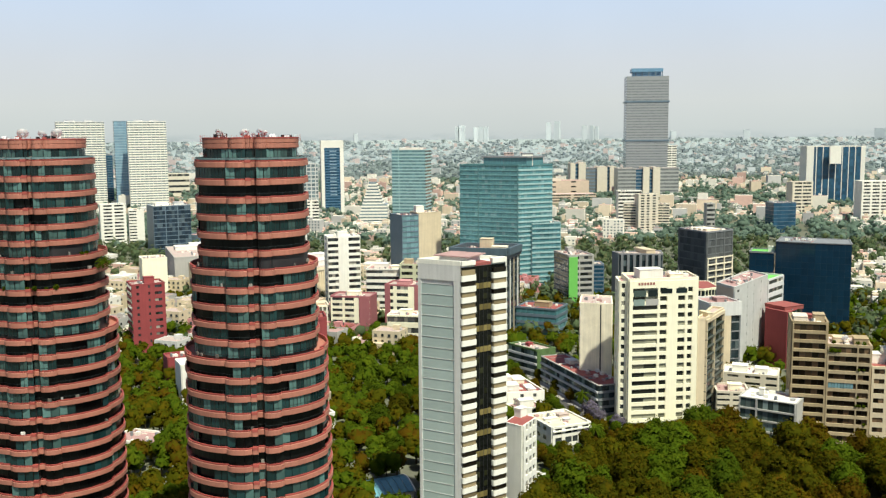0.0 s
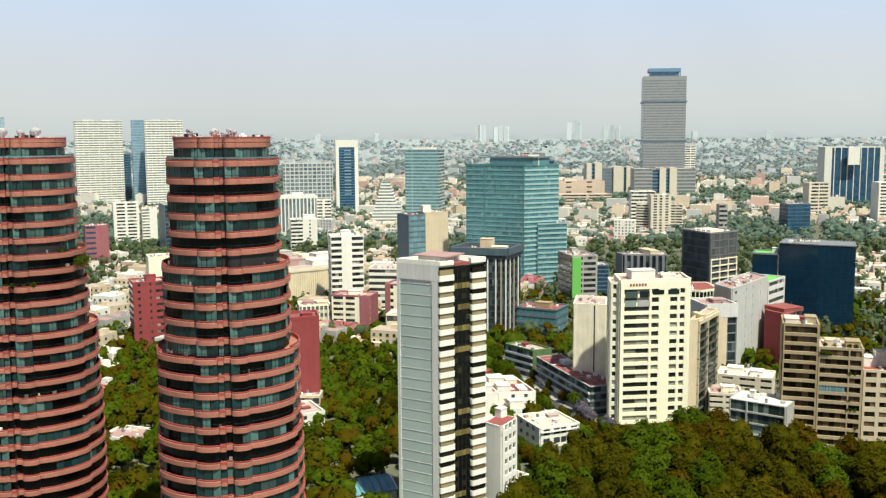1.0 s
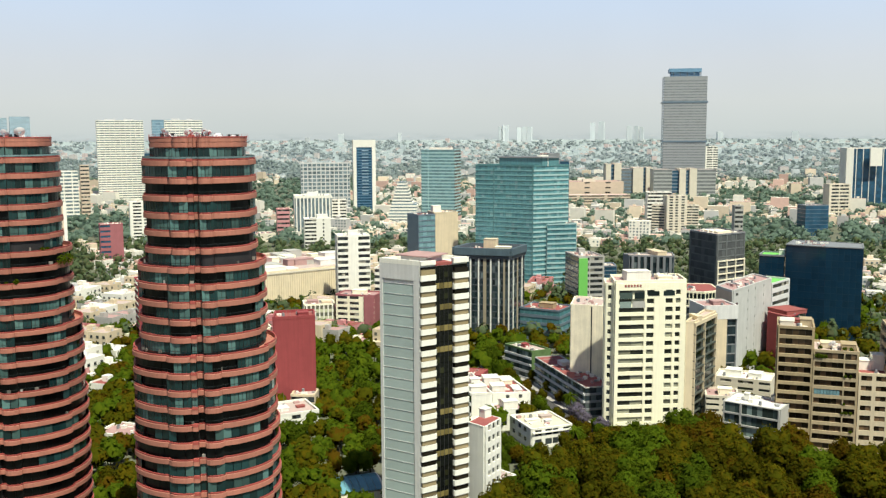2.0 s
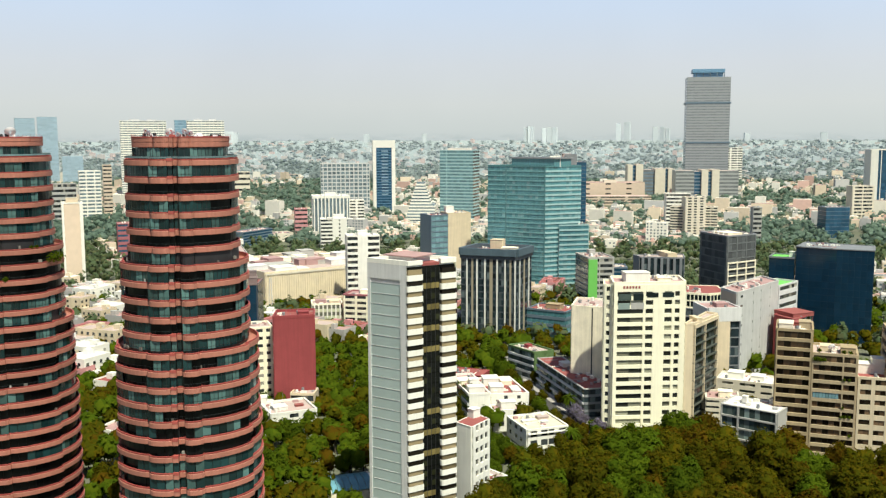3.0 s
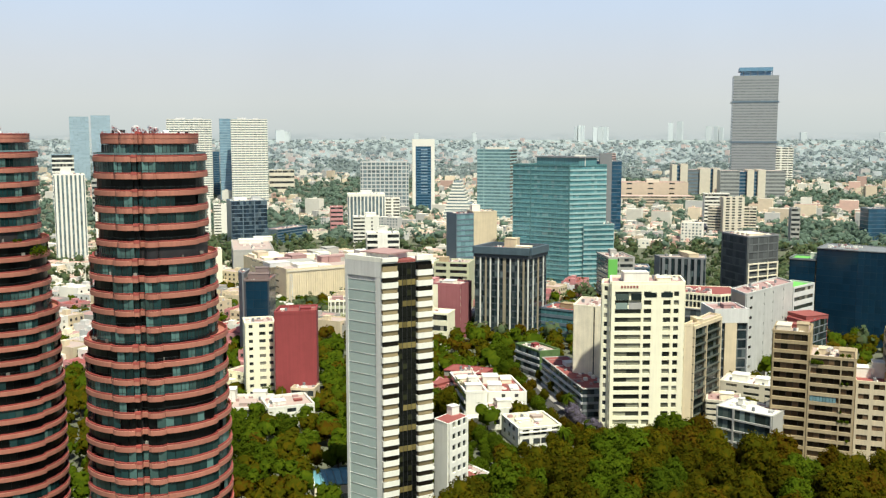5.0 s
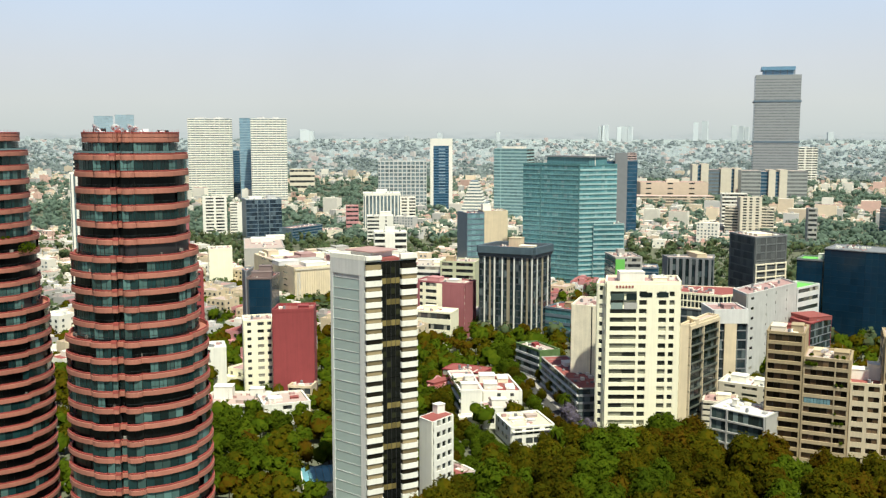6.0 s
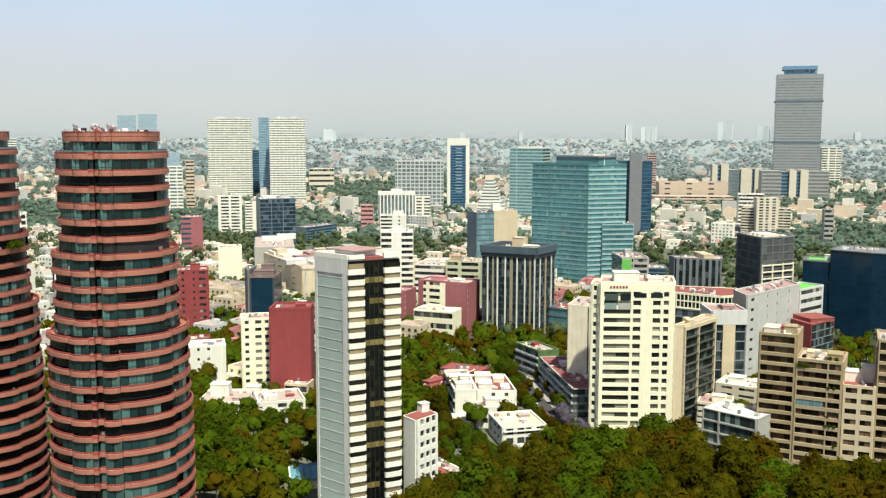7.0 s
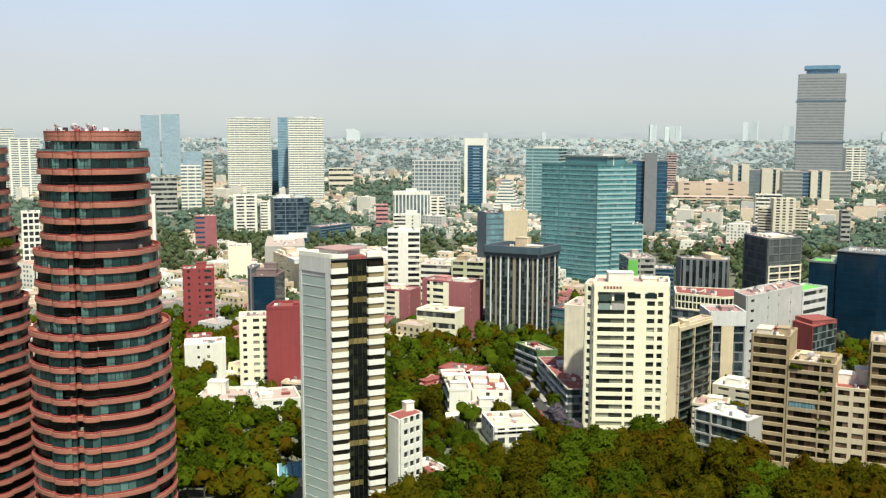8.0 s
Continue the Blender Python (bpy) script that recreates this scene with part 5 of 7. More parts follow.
building("apartment_building", "sand apartment block with balconies", quad((456.0, 1240.0), (484.0, 1244.0), 16), 40.4, {0: dict(n=9, sp=0.5, cols=((0, 0.1), (0.45, 0.5), (0.92, 1)), near=False)}, roof=ROOFG, wall=CREAMP)
tri = building("office_tower", "broad navy glass tower with white upright fins", quad((534.0, 1400.0), (614.9, 1390.0), 40), 83.7,
               {0: dict(n=18, sp=0.0, cols=((0, 0.12), (0.93, 1)), bay=5, wall=PALEW, glass=GLASSBL, fins=9, finw=1.0, finm=PALEW, near=False)}, roof=ROOFG, wall=PALEW)
g = Geo()
g.prism(quad((562.3, 1386.0), (578.3, 1385.0), 3), 59.3, 85.4)
part("upper_block", g, PALEW, tri)

# ---- tallest tower and its podium blocks ----
px = building("skyscraper", "very tall grey ribbed tower with blue-grey crown", quad((322.5, 1680.2), (393.8, 1672.0), 60), 202.5,
              {0: dict(n=42, sp=0.6, bay=6, wall=TALLW, glass=TALLG, proud=0.35, near=False, top=6), 1: dict(n=44, sp=0.5, wall=TALLW, glass=TALLG, near=False), 3: dict(n=44, sp=0.2, wall=STEELD, glass=GLASSBL, near=False)}, roof=ROOFG, wall=TALLW)
zt = 202.5
ca = radians(-6.6)
g = Geo()
g.turned(px.location.x, px.location.y, ca, 48, 36, zt, zt + 9)
drum = part("crown", g, CROWN, px, "blue-grey steel crown")
g = Geo()
g.turned(px.location.x, px.location.y, ca, 54, 42, zt + 9, zt + 15)
part("helipad", g, CROWN, drum)
for i in range(-2, 3):
    g = Geo()
    g.turned(px.location.x + i * 11, px.location.y - 22 - i * 3.5, ca, 1.5, 1.5, zt, zt + 9)
    part("strut", g, STEELD, drum)
for z in (159.9, 92.4):
    g = Geo()
    g.turned(px.location.x, px.location.y, ca, 75.7, 61.8, z - 1.5, z + 1.5)
    part("louvre_belt", g, STEELD, px, "blue-grey louvre belt")
building("podium_block", "grey banded podium block of a tall tower", quad((291.0, 1580.0), (320.3, 1580.0), 36), 47.2, {0: dict(n=8, sp=0.45, bay=6, wall=STEEL, glass=GLASSPX, near=False)}, roof=ROOFG, wall=STEEL, par=0.6)
building("podium_block", "blue-grey glass link between podium blocks", quad((320.9, 1584.0), (333.4, 1584.0), 36), 45.6, {0: dict(n=8, sp=0.45, bay=6, wall=STEELD, glass=GLASSBL, near=False)}, roof=ROOFG, wall=STEELD, par=0.6)
building("podium_block", "plain sand podium shaft", quad((332.8, 1580.0), (342.8, 1580.0), 36), 48.5, {}, roof=ROOFG, wall=CREAMP, par=0.6)
building("podium_block", "blue-grey glass link between podium blocks", quad((343.4, 1584.0), (350.1, 1584.0), 36), 45.8, {0: dict(n=8, sp=0.45, bay=6, wall=STEELD, glass=GLASSBL, near=False)}, roof=ROOFG, wall=STEELD, par=0.6)
building("podium_block", "plain sand podium shaft", quad((349.4, 1580.0), (361.0, 1580.0), 36), 48.7, {}, roof=ROOFG, wall=CREAMP, par=0.6)
building("podium_block", "grey banded podium block of a tall tower", quad((361.0, 1580.0), (391.3, 1580.0), 36), 47.0, {0: dict(n=8, sp=0.45, bay=6, wall=STEEL, glass=GLASSPX, near=False)}, roof=ROOFG, wall=STEEL, par=0.6)
building("podium_block", "plain sand podium shaft", quad((220.3, 1640.0), (228.3, 1640.0), 36), 54.3, {}, roof=ROOFG, wall=CREAMP, par=0.6)
building("podium_block", "blue-grey glass link between podium blocks", quad((228.6, 1644.0), (234.9, 1644.0), 36), 53.3, {0: dict(n=8, sp=0.45, bay=6, wall=STEELD, glass=GLASSBL, near=False)}, roof=ROOFG, wall=STEELD, par=0.6)
building("podium_block", "plain sand podium shaft", quad((234.5, 1640.0), (246.0, 1640.0), 36), 55.3, {}, roof=ROOFG, wall=CREAMP, par=0.6)
building("podium_block", "blue-grey glass link between podium blocks", quad((246.4, 1644.0), (266.8, 1644.0), 36), 46.0, {0: dict(n=8, sp=0.45, bay=6, wall=STEELD, glass=GLASSPX, near=False)}, roof=ROOFG, wall=STEELD, par=0.6)
building("podium_block", "plain sand podium shaft", quad((266.4, 1640.0), (283.1, 1640.0), 36), 48.2, {}, roof=ROOFG, wall=CREAMP, par=0.6)
building("podium_block", "blue-grey glass link between podium blocks", quad((283.5, 1644.0), (288.8, 1644.0), 36), 47.4, {0: dict(n=8, sp=0.45, bay=6, wall=STEELD, glass=GLASSBL, near=False)}, roof=ROOFG, wall=STEELD, par=0.6)
building("podium_block", "plain sand podium shaft", quad((288.3, 1640.0), (298.8, 1640.0), 36), 48.5, {}, roof=ROOFG, wall=CREAMP, par=0.6)
building("institute", "long sand-coloured institute with few windows", quad((130.0, 1500.0), (232.0, 1510.0), 40), 31.0, {0: dict(n=4, sp=0.72, cols=((0, 0.08), (0.16, 0.40), (0.48, 0.72), (0.80, 1.0)), bay=6, near=False)}, roof=ROOFP, wall=SANDP, blocks=((0.5, 0.5, 20, 10, 4, CREAMP),))
building("institute", "lower sand-coloured wing with a muted pink roof", quad((120.0, 1452.0), (236.0, 1462.0), 30), 13.0, {0: dict(n=3, sp=0.6, cols=((0.3, 0.34), (0.66, 0.7)), bay=6, near=False)}, roof=PINKP, wall=SANDP)
building("apartment_tower", "muted pink apartment tower with window rows", quad((117.2, 1800.0), (134.3, 1800.0), 20), 69.7, {0: dict(n=16, sp=0.5, near=False)}, roof=ROOFP, wall=PINKP)
building("office_tower", "white office tower with stepped shafts", quad((499.1, 2200.0), (538.9, 2200.0), 40), 75.0, {0: dict(n=14, sp=0.5, cols=((0.3, 0.4), (0.7, 0.75)), near=False)}, roof=ROOFW, wall=PALEW)
# pale pair of banded towers and their blue neighbours
building("apartment_tower", "tall white banded apartment tower", quad((-578.5, 1438.4), (-516.0, 1465.7), 30), 128.5, {i: dict(n=36, sp=0.55, bay=3.5, wall=PALEW, glass=GLASSF, proud=0.6, fins=9, finw=0.6, finm=PALEW, finp=0.5, near=False) for i in (0, 1)}, roof=ROOFW, wall=PALEW, group="pale twin towers",
         blocks=((0.3, 0.5, 16, 10, 3, STEELW), (0.7, 0.5, 14, 10, 3, STEELW)))
building("apartment_tower", "tall white banded apartment tower with blue neighbour", quad((-451.7, 1378.8), (-402.0, 1397.2), 30), 127.4, {i: dict(n=36, sp=0.55, bay=3.5, wall=PALEW, glass=GLASSF, proud=0.6, fins=9, finw=0.6, finm=PALEW, finp=0.5, near=False) for i in (0, 1)}, roof=ROOFW, wall=PALEW, group="pale twin towers",
         blocks=((0.3, 0.5, 12, 10, 3, STEELW), (0.7, 0.5, 10, 10, 3, STEELW)))
building("glass_tower", "pale blue glass tower beside a white tower", quad((-486.9, 1425.0), (-461.4, 1435.0), 26), 129.0, {0: dict(n=32, sp=0.25, bay=5, wall=STEELBL, glass=GLASSPB, near=False), 3: dict(n=32, sp=0.25, wall=STEELBL, glass=GLASSPB, near=False)}, roof=ROOFG, wall=STEELBL)
building("glass_tower", "lower dark blue glass tower between pale towers", quad((-527.3, 1498.1), (-517.9, 1501.9), 20), 77.1, {0: dict(n=20, sp=0.2, wall=STEELD, glass=GLASSBL, near=False)}, roof=ROOFG, wall=STEELD)
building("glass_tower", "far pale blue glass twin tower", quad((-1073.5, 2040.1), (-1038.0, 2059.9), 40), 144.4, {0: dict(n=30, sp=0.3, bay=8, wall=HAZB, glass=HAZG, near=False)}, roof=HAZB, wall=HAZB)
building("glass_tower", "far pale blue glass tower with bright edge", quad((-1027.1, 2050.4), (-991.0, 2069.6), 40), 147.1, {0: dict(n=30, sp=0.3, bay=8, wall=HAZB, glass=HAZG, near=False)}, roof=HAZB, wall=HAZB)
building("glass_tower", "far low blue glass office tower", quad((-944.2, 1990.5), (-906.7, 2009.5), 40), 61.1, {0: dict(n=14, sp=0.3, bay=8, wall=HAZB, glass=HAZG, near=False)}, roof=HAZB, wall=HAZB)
building("apartment_tower", "far pale apartment tower with window bays", quad((-902.8, 1337.1), (-866.7, 1363.1), 30), 95.3, {0: dict(n=26, sp=0.45, cols=((0, 0.06), (0.3, 0.36), (0.62, 0.68)), bay=4, wall=PALEW, glass=GLASSF, near=False), 1: dict(n=26, sp=0.5, wall=PALEW, glass=GLASSF, near=False)}, roof=ROOFW, wall=PALEW)
building("apartment_tower", "far white apartment tower with window bands", quad((-1047.7, 1489.6), (-1019.9, 1510.4), 30), 111.9, {0: dict(n=28, sp=0.5, bay=4, wall=PALEW, glass=GLASSF, near=False)}, roof=ROOFW, wall=PALEW)
building("apartment_building", "far pale apartment block with window bays", quad((-508.6, 1144.4), (-486.4, 1155.7), 20), 62.1, {0: dict(n=14, sp=0.5, cols=((0.3, 0.36), (0.7, 0.75)), bay=4, wall=PALEW, glass=GLASSF, near=False)}, roof=ROOFW, wall=PALEW)
building("apartment_building", "far sand-coloured slim apartment block", quad((-501.5, 1197.7), (-492.2, 1202.3), 16), 68.0, {0: dict(n=14, sp=0.6, near=False)}, roof=ROOFG, wall=SANDP)
building("apartment_building", "far grey low apartment block with bands", quad((-524.3, 1092.2), (-495.7, 1107.8), 16), 48.8, {0: dict(n=8, sp=0.5, near=False)}, roof=ROOFG, wall=GREYW)
building("office_building", "far blue-grey office block with white bands", quad((-604.6, 1143.5), (-581.3, 1156.5), 20), 79.6, {0: dict(n=14, sp=0.4, near=False, wall=PALEW)}, roof=ROOFG, wall=STEELBL)
building("apartment_building", "white block on a far street", quad((-213.2, 758.6), (-205.8, 761.4), 20), 8.8, {}, roof=ROOFW, wall=PALEW)
building("office_building", "low dark office with mural-green end wall", quad((-210.5, 935.0), (-193.1, 945.0), 20), 7.7, {}, roof=ROOFP, wall=CREAMP)
building("office_building", "low blue-grey street office", quad((-228.4, 890.0), (-211.7, 935.0), 16), 13.5, {0: dict(n=5, sp=0.4, wall=STEELD, glass=GLASSBL, near=False)}, roof=ROOFP, wall=STEELD)
building("apartment_building", "far low cream-white apartment block", quad((-495.7, 1693.0), (-453.0, 1707.1), 20), 39.5, {0: dict(n=4, sp=0.6, near=False)}, roof=ROOFW, wall=CREAMP)
building("apartment_building", "small pink apartment block among trees", quad((-203.2, 998.3), (-190.9, 1001.8), 14), 27.8, {0: dict(n=6, sp=0.6, wall=PINK, near=False)}, roof=ROOFP, wall=PINK)


def stepped_tower():
    """White office whose storeys step back like a pyramid."""
    t = thing("terraced_office", (-83.3, 1150.0, 0), "white terraced office, each storey stepped back", "office building")
    TAKEN.append(quad((-104.0, 1150.0), (-64.0, 1150.0), 30))
    x0, x1, zt = -104.0, -64.0, 48.9
    n = 13
    for i in range(n):
        f = i / n
        a0, a1 = x0 + (x1 - x0) * 0.36 * f, x1 - (x1 - x0) * (0.42 * f if i > 5 else 0.05)
        g = Geo()
        g.box(a0, a1, 1150 + 0.8 * i, 1180, zt * f + 0.02, zt * (f + 0.55 / n))
        part("terrace", g, PALEW, t)
        g = Geo()
        g.box(a0 + 1, a1 - 1, 1151 + 0.8 * i, 1179, zt * (f + 0.55 / n), zt * (f + 1 / n))
        part("glazing", g, GLASSF, t)["kind"] = "stuff"


stepped_tower()


# ---- low houses and street in front ----
ROOFS_PALE = mat("pale_sand_roof", (0.62, 0.56, 0.42), 0.9, var=0.25, scale=0.3)
villa = building("house", "white flat-roofed villa with dark windows", [(36.8, 315.1), (50.7, 321.4), (43.8, 337.0), (30.0, 330.7)], 6.6,
                 {0: dict(n=2, sp=0.36, cols=((0, 0.07), (0.24, 0.33), (0.5, 0.52), (0.66, 0.78), (0.95, 1)), bay=2.4, proud=0.3), 3: dict(n=2, sp=0.5, cols=((0, 0.12), (0.25, 0.4), (0.55, 0.65), (0.8, 1)), bay=2.0)},
                 roof=ROOFS_PALE, wall=WHITE, blocks=((0.3, 0.55, 5, 2, 0.7, WHITE), (0.72, 0.7, 4, 3, 0.8, ROOFG), (0.6, 0.35, 2.5, 2, 0.9, WHITE2)), par=0.7)
g = Geo()
g.slab((36.8, 315.1), (50.7, 321.4), 0.3, 0.9, 5.5, 5.9)
part("cornice", g, WHITE, villa)
building("house", "white villa with pink-tiled roof terrace", [(24.8, 335.2), (37.6, 338.4), (36.0, 345.2), (23.2, 342.0)], 7.4,
         {0: dict(n=2, sp=0.5, cols=((0, 0.14), (0.3, 0.55), (0.68, 1)), bay=1.8)}, roof=ROOFP, wall=WHITE, blocks=((0.45, 0.5, 5.4, 3.6, 2.5, WHITE),), par=0.5)
villa_top = building("house", "tall white villa with roof garden and glazed flank", [(15.7, 341.0), (23.0, 343.0), (15.0, 372.0), (6.5, 369.0)], 11.4,
         {0: "blank", 3: dict(n=3, sp=0.25, bay=2.2, glass=GLASSG, wall=WHITE2, proud=0.6)}, roof=ROOFP, wall=WHITE,
         blocks=((0.5, 0.16, 6.0, 4.0, 2.2, WHITE), (0.3, 0.6, 4.5, 6, 1.6, CREAM), (0.7, 0.45, 3.5, 3.5, 2.8, WHITE)))
building("house", "white terraced villa with red roof strips", [(23.6, 346.0), (37.4, 348.5), (30.0, 372.0), (16.5, 368.5)], 10.2,
         {0: dict(n=3, sp=0.6, cols=((0, 0.35), (0.45, 0.7), (0.8, 1)), bay=2.0), 1: dict(n=3, sp=0.55, cols=((0, 0.1), (0.3, 0.5), (0.7, 0.8)), bay=2.0)}, roof=TERRA, wall=WHITE,
         blocks=((0.25, 0.25, 5, 6, 2.4, WHITE), (0.3, 0.7, 6, 6, 2.8, WHITE), (0.75, 0.75, 4, 7, 1.4, CREAM), (0.8, 0.3, 3.2, 8, 0.5, WHITE)))
wing = building("house", "low white villa wing with pink roof terrace", quad((23.8, 339.4), (33.8, 341.8), 4.4), 6.6,
         {0: dict(n=2, sp=0.55, cols=((0, 0.16), (0.36, 0.62), (0.78, 1)), bay=1.6), 3: dict(n=2, sp=0.6, cols=((0, 0.3), (0.6, 1)), bay=1.4)}, roof=ROOFP, wall=WHITE, par=0.6)
g = Geo()
g.turned(28.4, 342.7, 0.235, 4.6, 2.8, 6.75, 9.1)
dormer = part("dormer", g, WHITE, wing, "white dormer with arched windows")
g = Geo()
g.turned(28.4, 342.7, 0.235, 5.2, 3.4, 9.1, 9.4)
part("dormer_roof", g, BROWNP, dormer, "brown flat dormer roof")
for o in (-1.1, 1.1):
    g = Geo()
    arch = [(-0.45, 0.0), (0.45, 0.0)] + [(0.45 * math.cos(a), 1.0 + 0.45 * math.sin(a)) for a in (0.3, 0.9, 1.57, 2.24, 2.84)]
    bx, by, ux, uy = 28.4 + 1.42 * 0.233 + o * 0.9725, 342.7 - 1.42 * 0.9725 + o * 0.233, 0.9725, 0.233
    k = len(arch)
    g.add([(bx + ux * a, by + uy * a, 7.2 + z) for a, z in arch] + [(bx + ux * a - uy * 0.1, by + uy * a + ux * 0.1, 7.2 + z) for a, z in arch], [tuple(range(k)), tuple(reversed(range(k, 2 * k)))] + [(i, k + i, k + (i + 1) % k, (i + 1) % k) for i in range(k)])
    part("arched_window", g, GLASS, dormer, "dark arched window")
building("house", "long house with faded red sloping roof", [(0.0, 360.0), (5.6, 356.0), (5.9, 369.0), (1.0, 376.0)], 8.0, {0: dict(n=2, sp=0.5, bay=2.2), 3: dict(n=2, sp=0.4, bay=2.2, glass=GLASSG)}, roof=TERRA, wall=PINK, par=0.3, blocks=((0.5, 0.5, 4, 10, 0.9, TERRA),))
building("house", "long low hall with red roof", [(2.0, 384.0), (18.5, 379.0), (21.5, 389.0), (5.0, 394.0)], 9.0, {0: dict(n=2, sp=0.5, bay=2.2)}, roof=TERRA, wall=BURG, par=0.3)
building("house", "small white outbuilding with sand wall", [(16.6, 332.6), (22.2, 334.2), (21.0, 338.6), (15.4, 337.0)], 3.5, {0: dict(n=1, sp=0.5, cols=((0, 0.25), (0.55, 1)), bay=1.2)}, roof=ROOFW, wall=CREAM)
annex = building("house", "low white house with slatted roof and pink deck", [(12.0, 279.5), (22.0, 269.8), (30.2, 276.8), (20.2, 286.5)], 4.6, {0: dict(n=1, sp=0.5, cols=((0, 0.2), (0.7, 1)), bay=2), 1: "blank"}, roof=ROOFG, wall=WHITE,
                 blocks=((0.75, 0.4, 5, 4, 0.4, TERRA),), par=0.5)
for i in range(7):
    g = Geo()
    g.slab((14.5 + i * 0.9, 284.0 - i * 0.9), (17.3 + i * 0.9, 286.6 - i * 0.9), -0.12, 0.12, 4.72, 5.3)
    part("roof_slat", g, ROOFW, annex)
for i, (x, y, r) in enumerate(((13.5, 349.5, 1.3), (15.5, 350.5, 1.4), (11.0, 355.0, 1.2), (12.5, 357.0, 1.0))):
    shrub(villa_top, x, y, 11.5, r, seed=40 + i)
building("house", "low white house with pink roof among trees", [(-113.0, 312.0), (-95.5, 306.5), (-93.0, 318.0), (-110.0, 324.0)], 4.6, {0: dict(n=1, sp=0.4, cols=((0, 0.3), (0.8, 1)), bay=2), 1: dict(n=1, sp=0.5, bay=2)}, roof=ROOFP, wall=WHITE)
building("house", "white house with narrow windows", quad((-102.9, 365.4), (-88.3, 372.6), 12), 16.9, {0: dict(n=4, sp=0.7, cols=((0, 0.3), (0.36, 0.55), (0.62, 1)), bay=1.2)}, roof=ROOFW, wall=WHITE)
building("house", "burgundy and white house behind a villa", quad((-116.0, 392.6), (-106.5, 397.4), 10), 13.4, {0: dict(n=4, sp=0.6, cols=((0, 0.3), (0.5, 0.8)), bay=1.8)}, roof=TERRA, wall=BURG)
building("house", "low white building with grey roof decks", quad((-77.1, 322.0), (-55.3, 326.0), 18), 7.0, {0: dict(n=2, sp=0.6, cols=((0, 0.2), (0.35, 0.6)), bay=2.2)}, roof=ROOFG, wall=WHITE, blocks=((0.25, 0.7, 7, 5, 4.5, WHITE), (0.65, 0.4, 6, 6, 1.0, ROOFG), (0.8, 0.8, 5, 4, 3.0, WHITE)))
building("house", "low white building with flat roof and skylights", quad((-54.0, 324.0), (-39.5, 332.0), 16), 7.4, {0: dict(n=2, sp=0.6, cols=((0, 0.4), (0.6, 1)), bay=2.2)}, roof=ROOFG, wall=WHITE, blocks=((0.3, 0.5, 5, 5, 1.0, ROOFW), (0.75, 0.5, 3, 2, 0.6, TERRA)))
building("house", "low brown house beneath a burgundy wall", quad((-52.1, 346.0), (-43.5, 346.0), 8), 9.0, {0: dict(n=2, sp=0.5, bay=2)}, roof=ROOFG, wall=SAND)
vault = thing("pavilion", (-15.0, 271.0, 0), "low pavilion with curved blue glass roof and sand wall", "pavilion")
TAKEN.append(quad((-20.8, 264.2), (-9.0, 269.4), 13))
p_, q_ = Vector((-20.8, 264.2)), Vector((-9.0, 269.4))
u_ = (q_ - p_).normalized()
n_ = Vector((-u_.y, u_.x))
g = Geo()
g.prism(quad(p_, q_, 13), 0, 2.6)
part("wall", g, CONC, vault)
rise = [(-0.3 + 13.6 * i / 10, 2.62 + 2.3 * math.sin(math.pi * (i + 0.6) / 11.2)) for i in range(11)]
for k in range(6):
    f0, f1 = k / 6 + 0.006, (k + 1) / 6 - 0.006
    g = Geo()
    for (d0, z0_), (d1, z1_) in zip(rise, rise[1:]):
        c = [p_ + (q_ - p_) * f + n_ * d for f, d in ((f0, d0), (f1, d0), (f1, d1), (f0, d1))]
        zz = (z0_, z0_, z1_, z1_)
        g.add([(v.x, v.y, z) for v, z in zip(c, zz)] + [(v.x, v.y, z + 0.12) for v, z in zip(c, zz)], [(3, 2, 1, 0), (4, 5, 6, 7), (0, 1, 5, 4), (1, 2, 6, 5), (2, 3, 7, 6), (3, 0, 4, 7)])
    part("roof_panel", g, POOLM, vault, "curved blue glass roof panel")
for f in (-0.015, 1.0):
    g = Geo()
    for (d0, z0_), (d1, z1_) in zip(rise, rise[1:]):
        c = [p_ + (q_ - p_) * e + n_ * d for e, d in ((f, d0), (f + 0.03, d0), (f + 0.03, d1), (f, d1))]
        zz = (z0_, z0_, z1_, z1_)
        g.add([(v.x, v.y, z - 0.3) for v, z in zip(c, zz)] + [(v.x, v.y, z + 0.3) for v, z in zip(c, zz)], [(3, 2, 1, 0), (4, 5, 6, 7), (0, 1, 5, 4), (1, 2, 6, 5), (2, 3, 7, 6), (3, 0, 4, 7)])
    part("roof_edge", g, WHITE, vault, "white curved roof edge")
building("house", "cream terraced house with roof blocks", quad((111.9, 374.0), (131.1, 366.0), 13), 10.5, {0: dict(n=4, sp=0.6, cols=((0, 0.1), (0.3, 0.42), (0.7, 0.8)), bay=2.2)}, roof=ROOFW, wall=CREAMP, blocks=((0.3, 0.5, 6, 5, 2.6, WHITE), (0.7, 0.5, 5, 5, 2.0, WHITE)))
building("house", "sand-coloured stepped house with pink roof", quad((103.6, 352.0), (115.0, 350.0), 12), 8.6, {0: dict(n=4, sp=0.6, cols=((0.4, 0.5),), bay=2.2)}, roof=ROOFP, wall=CREAMP, blocks=((0.6, 0.5, 5, 4, 2.2, CREAM),))

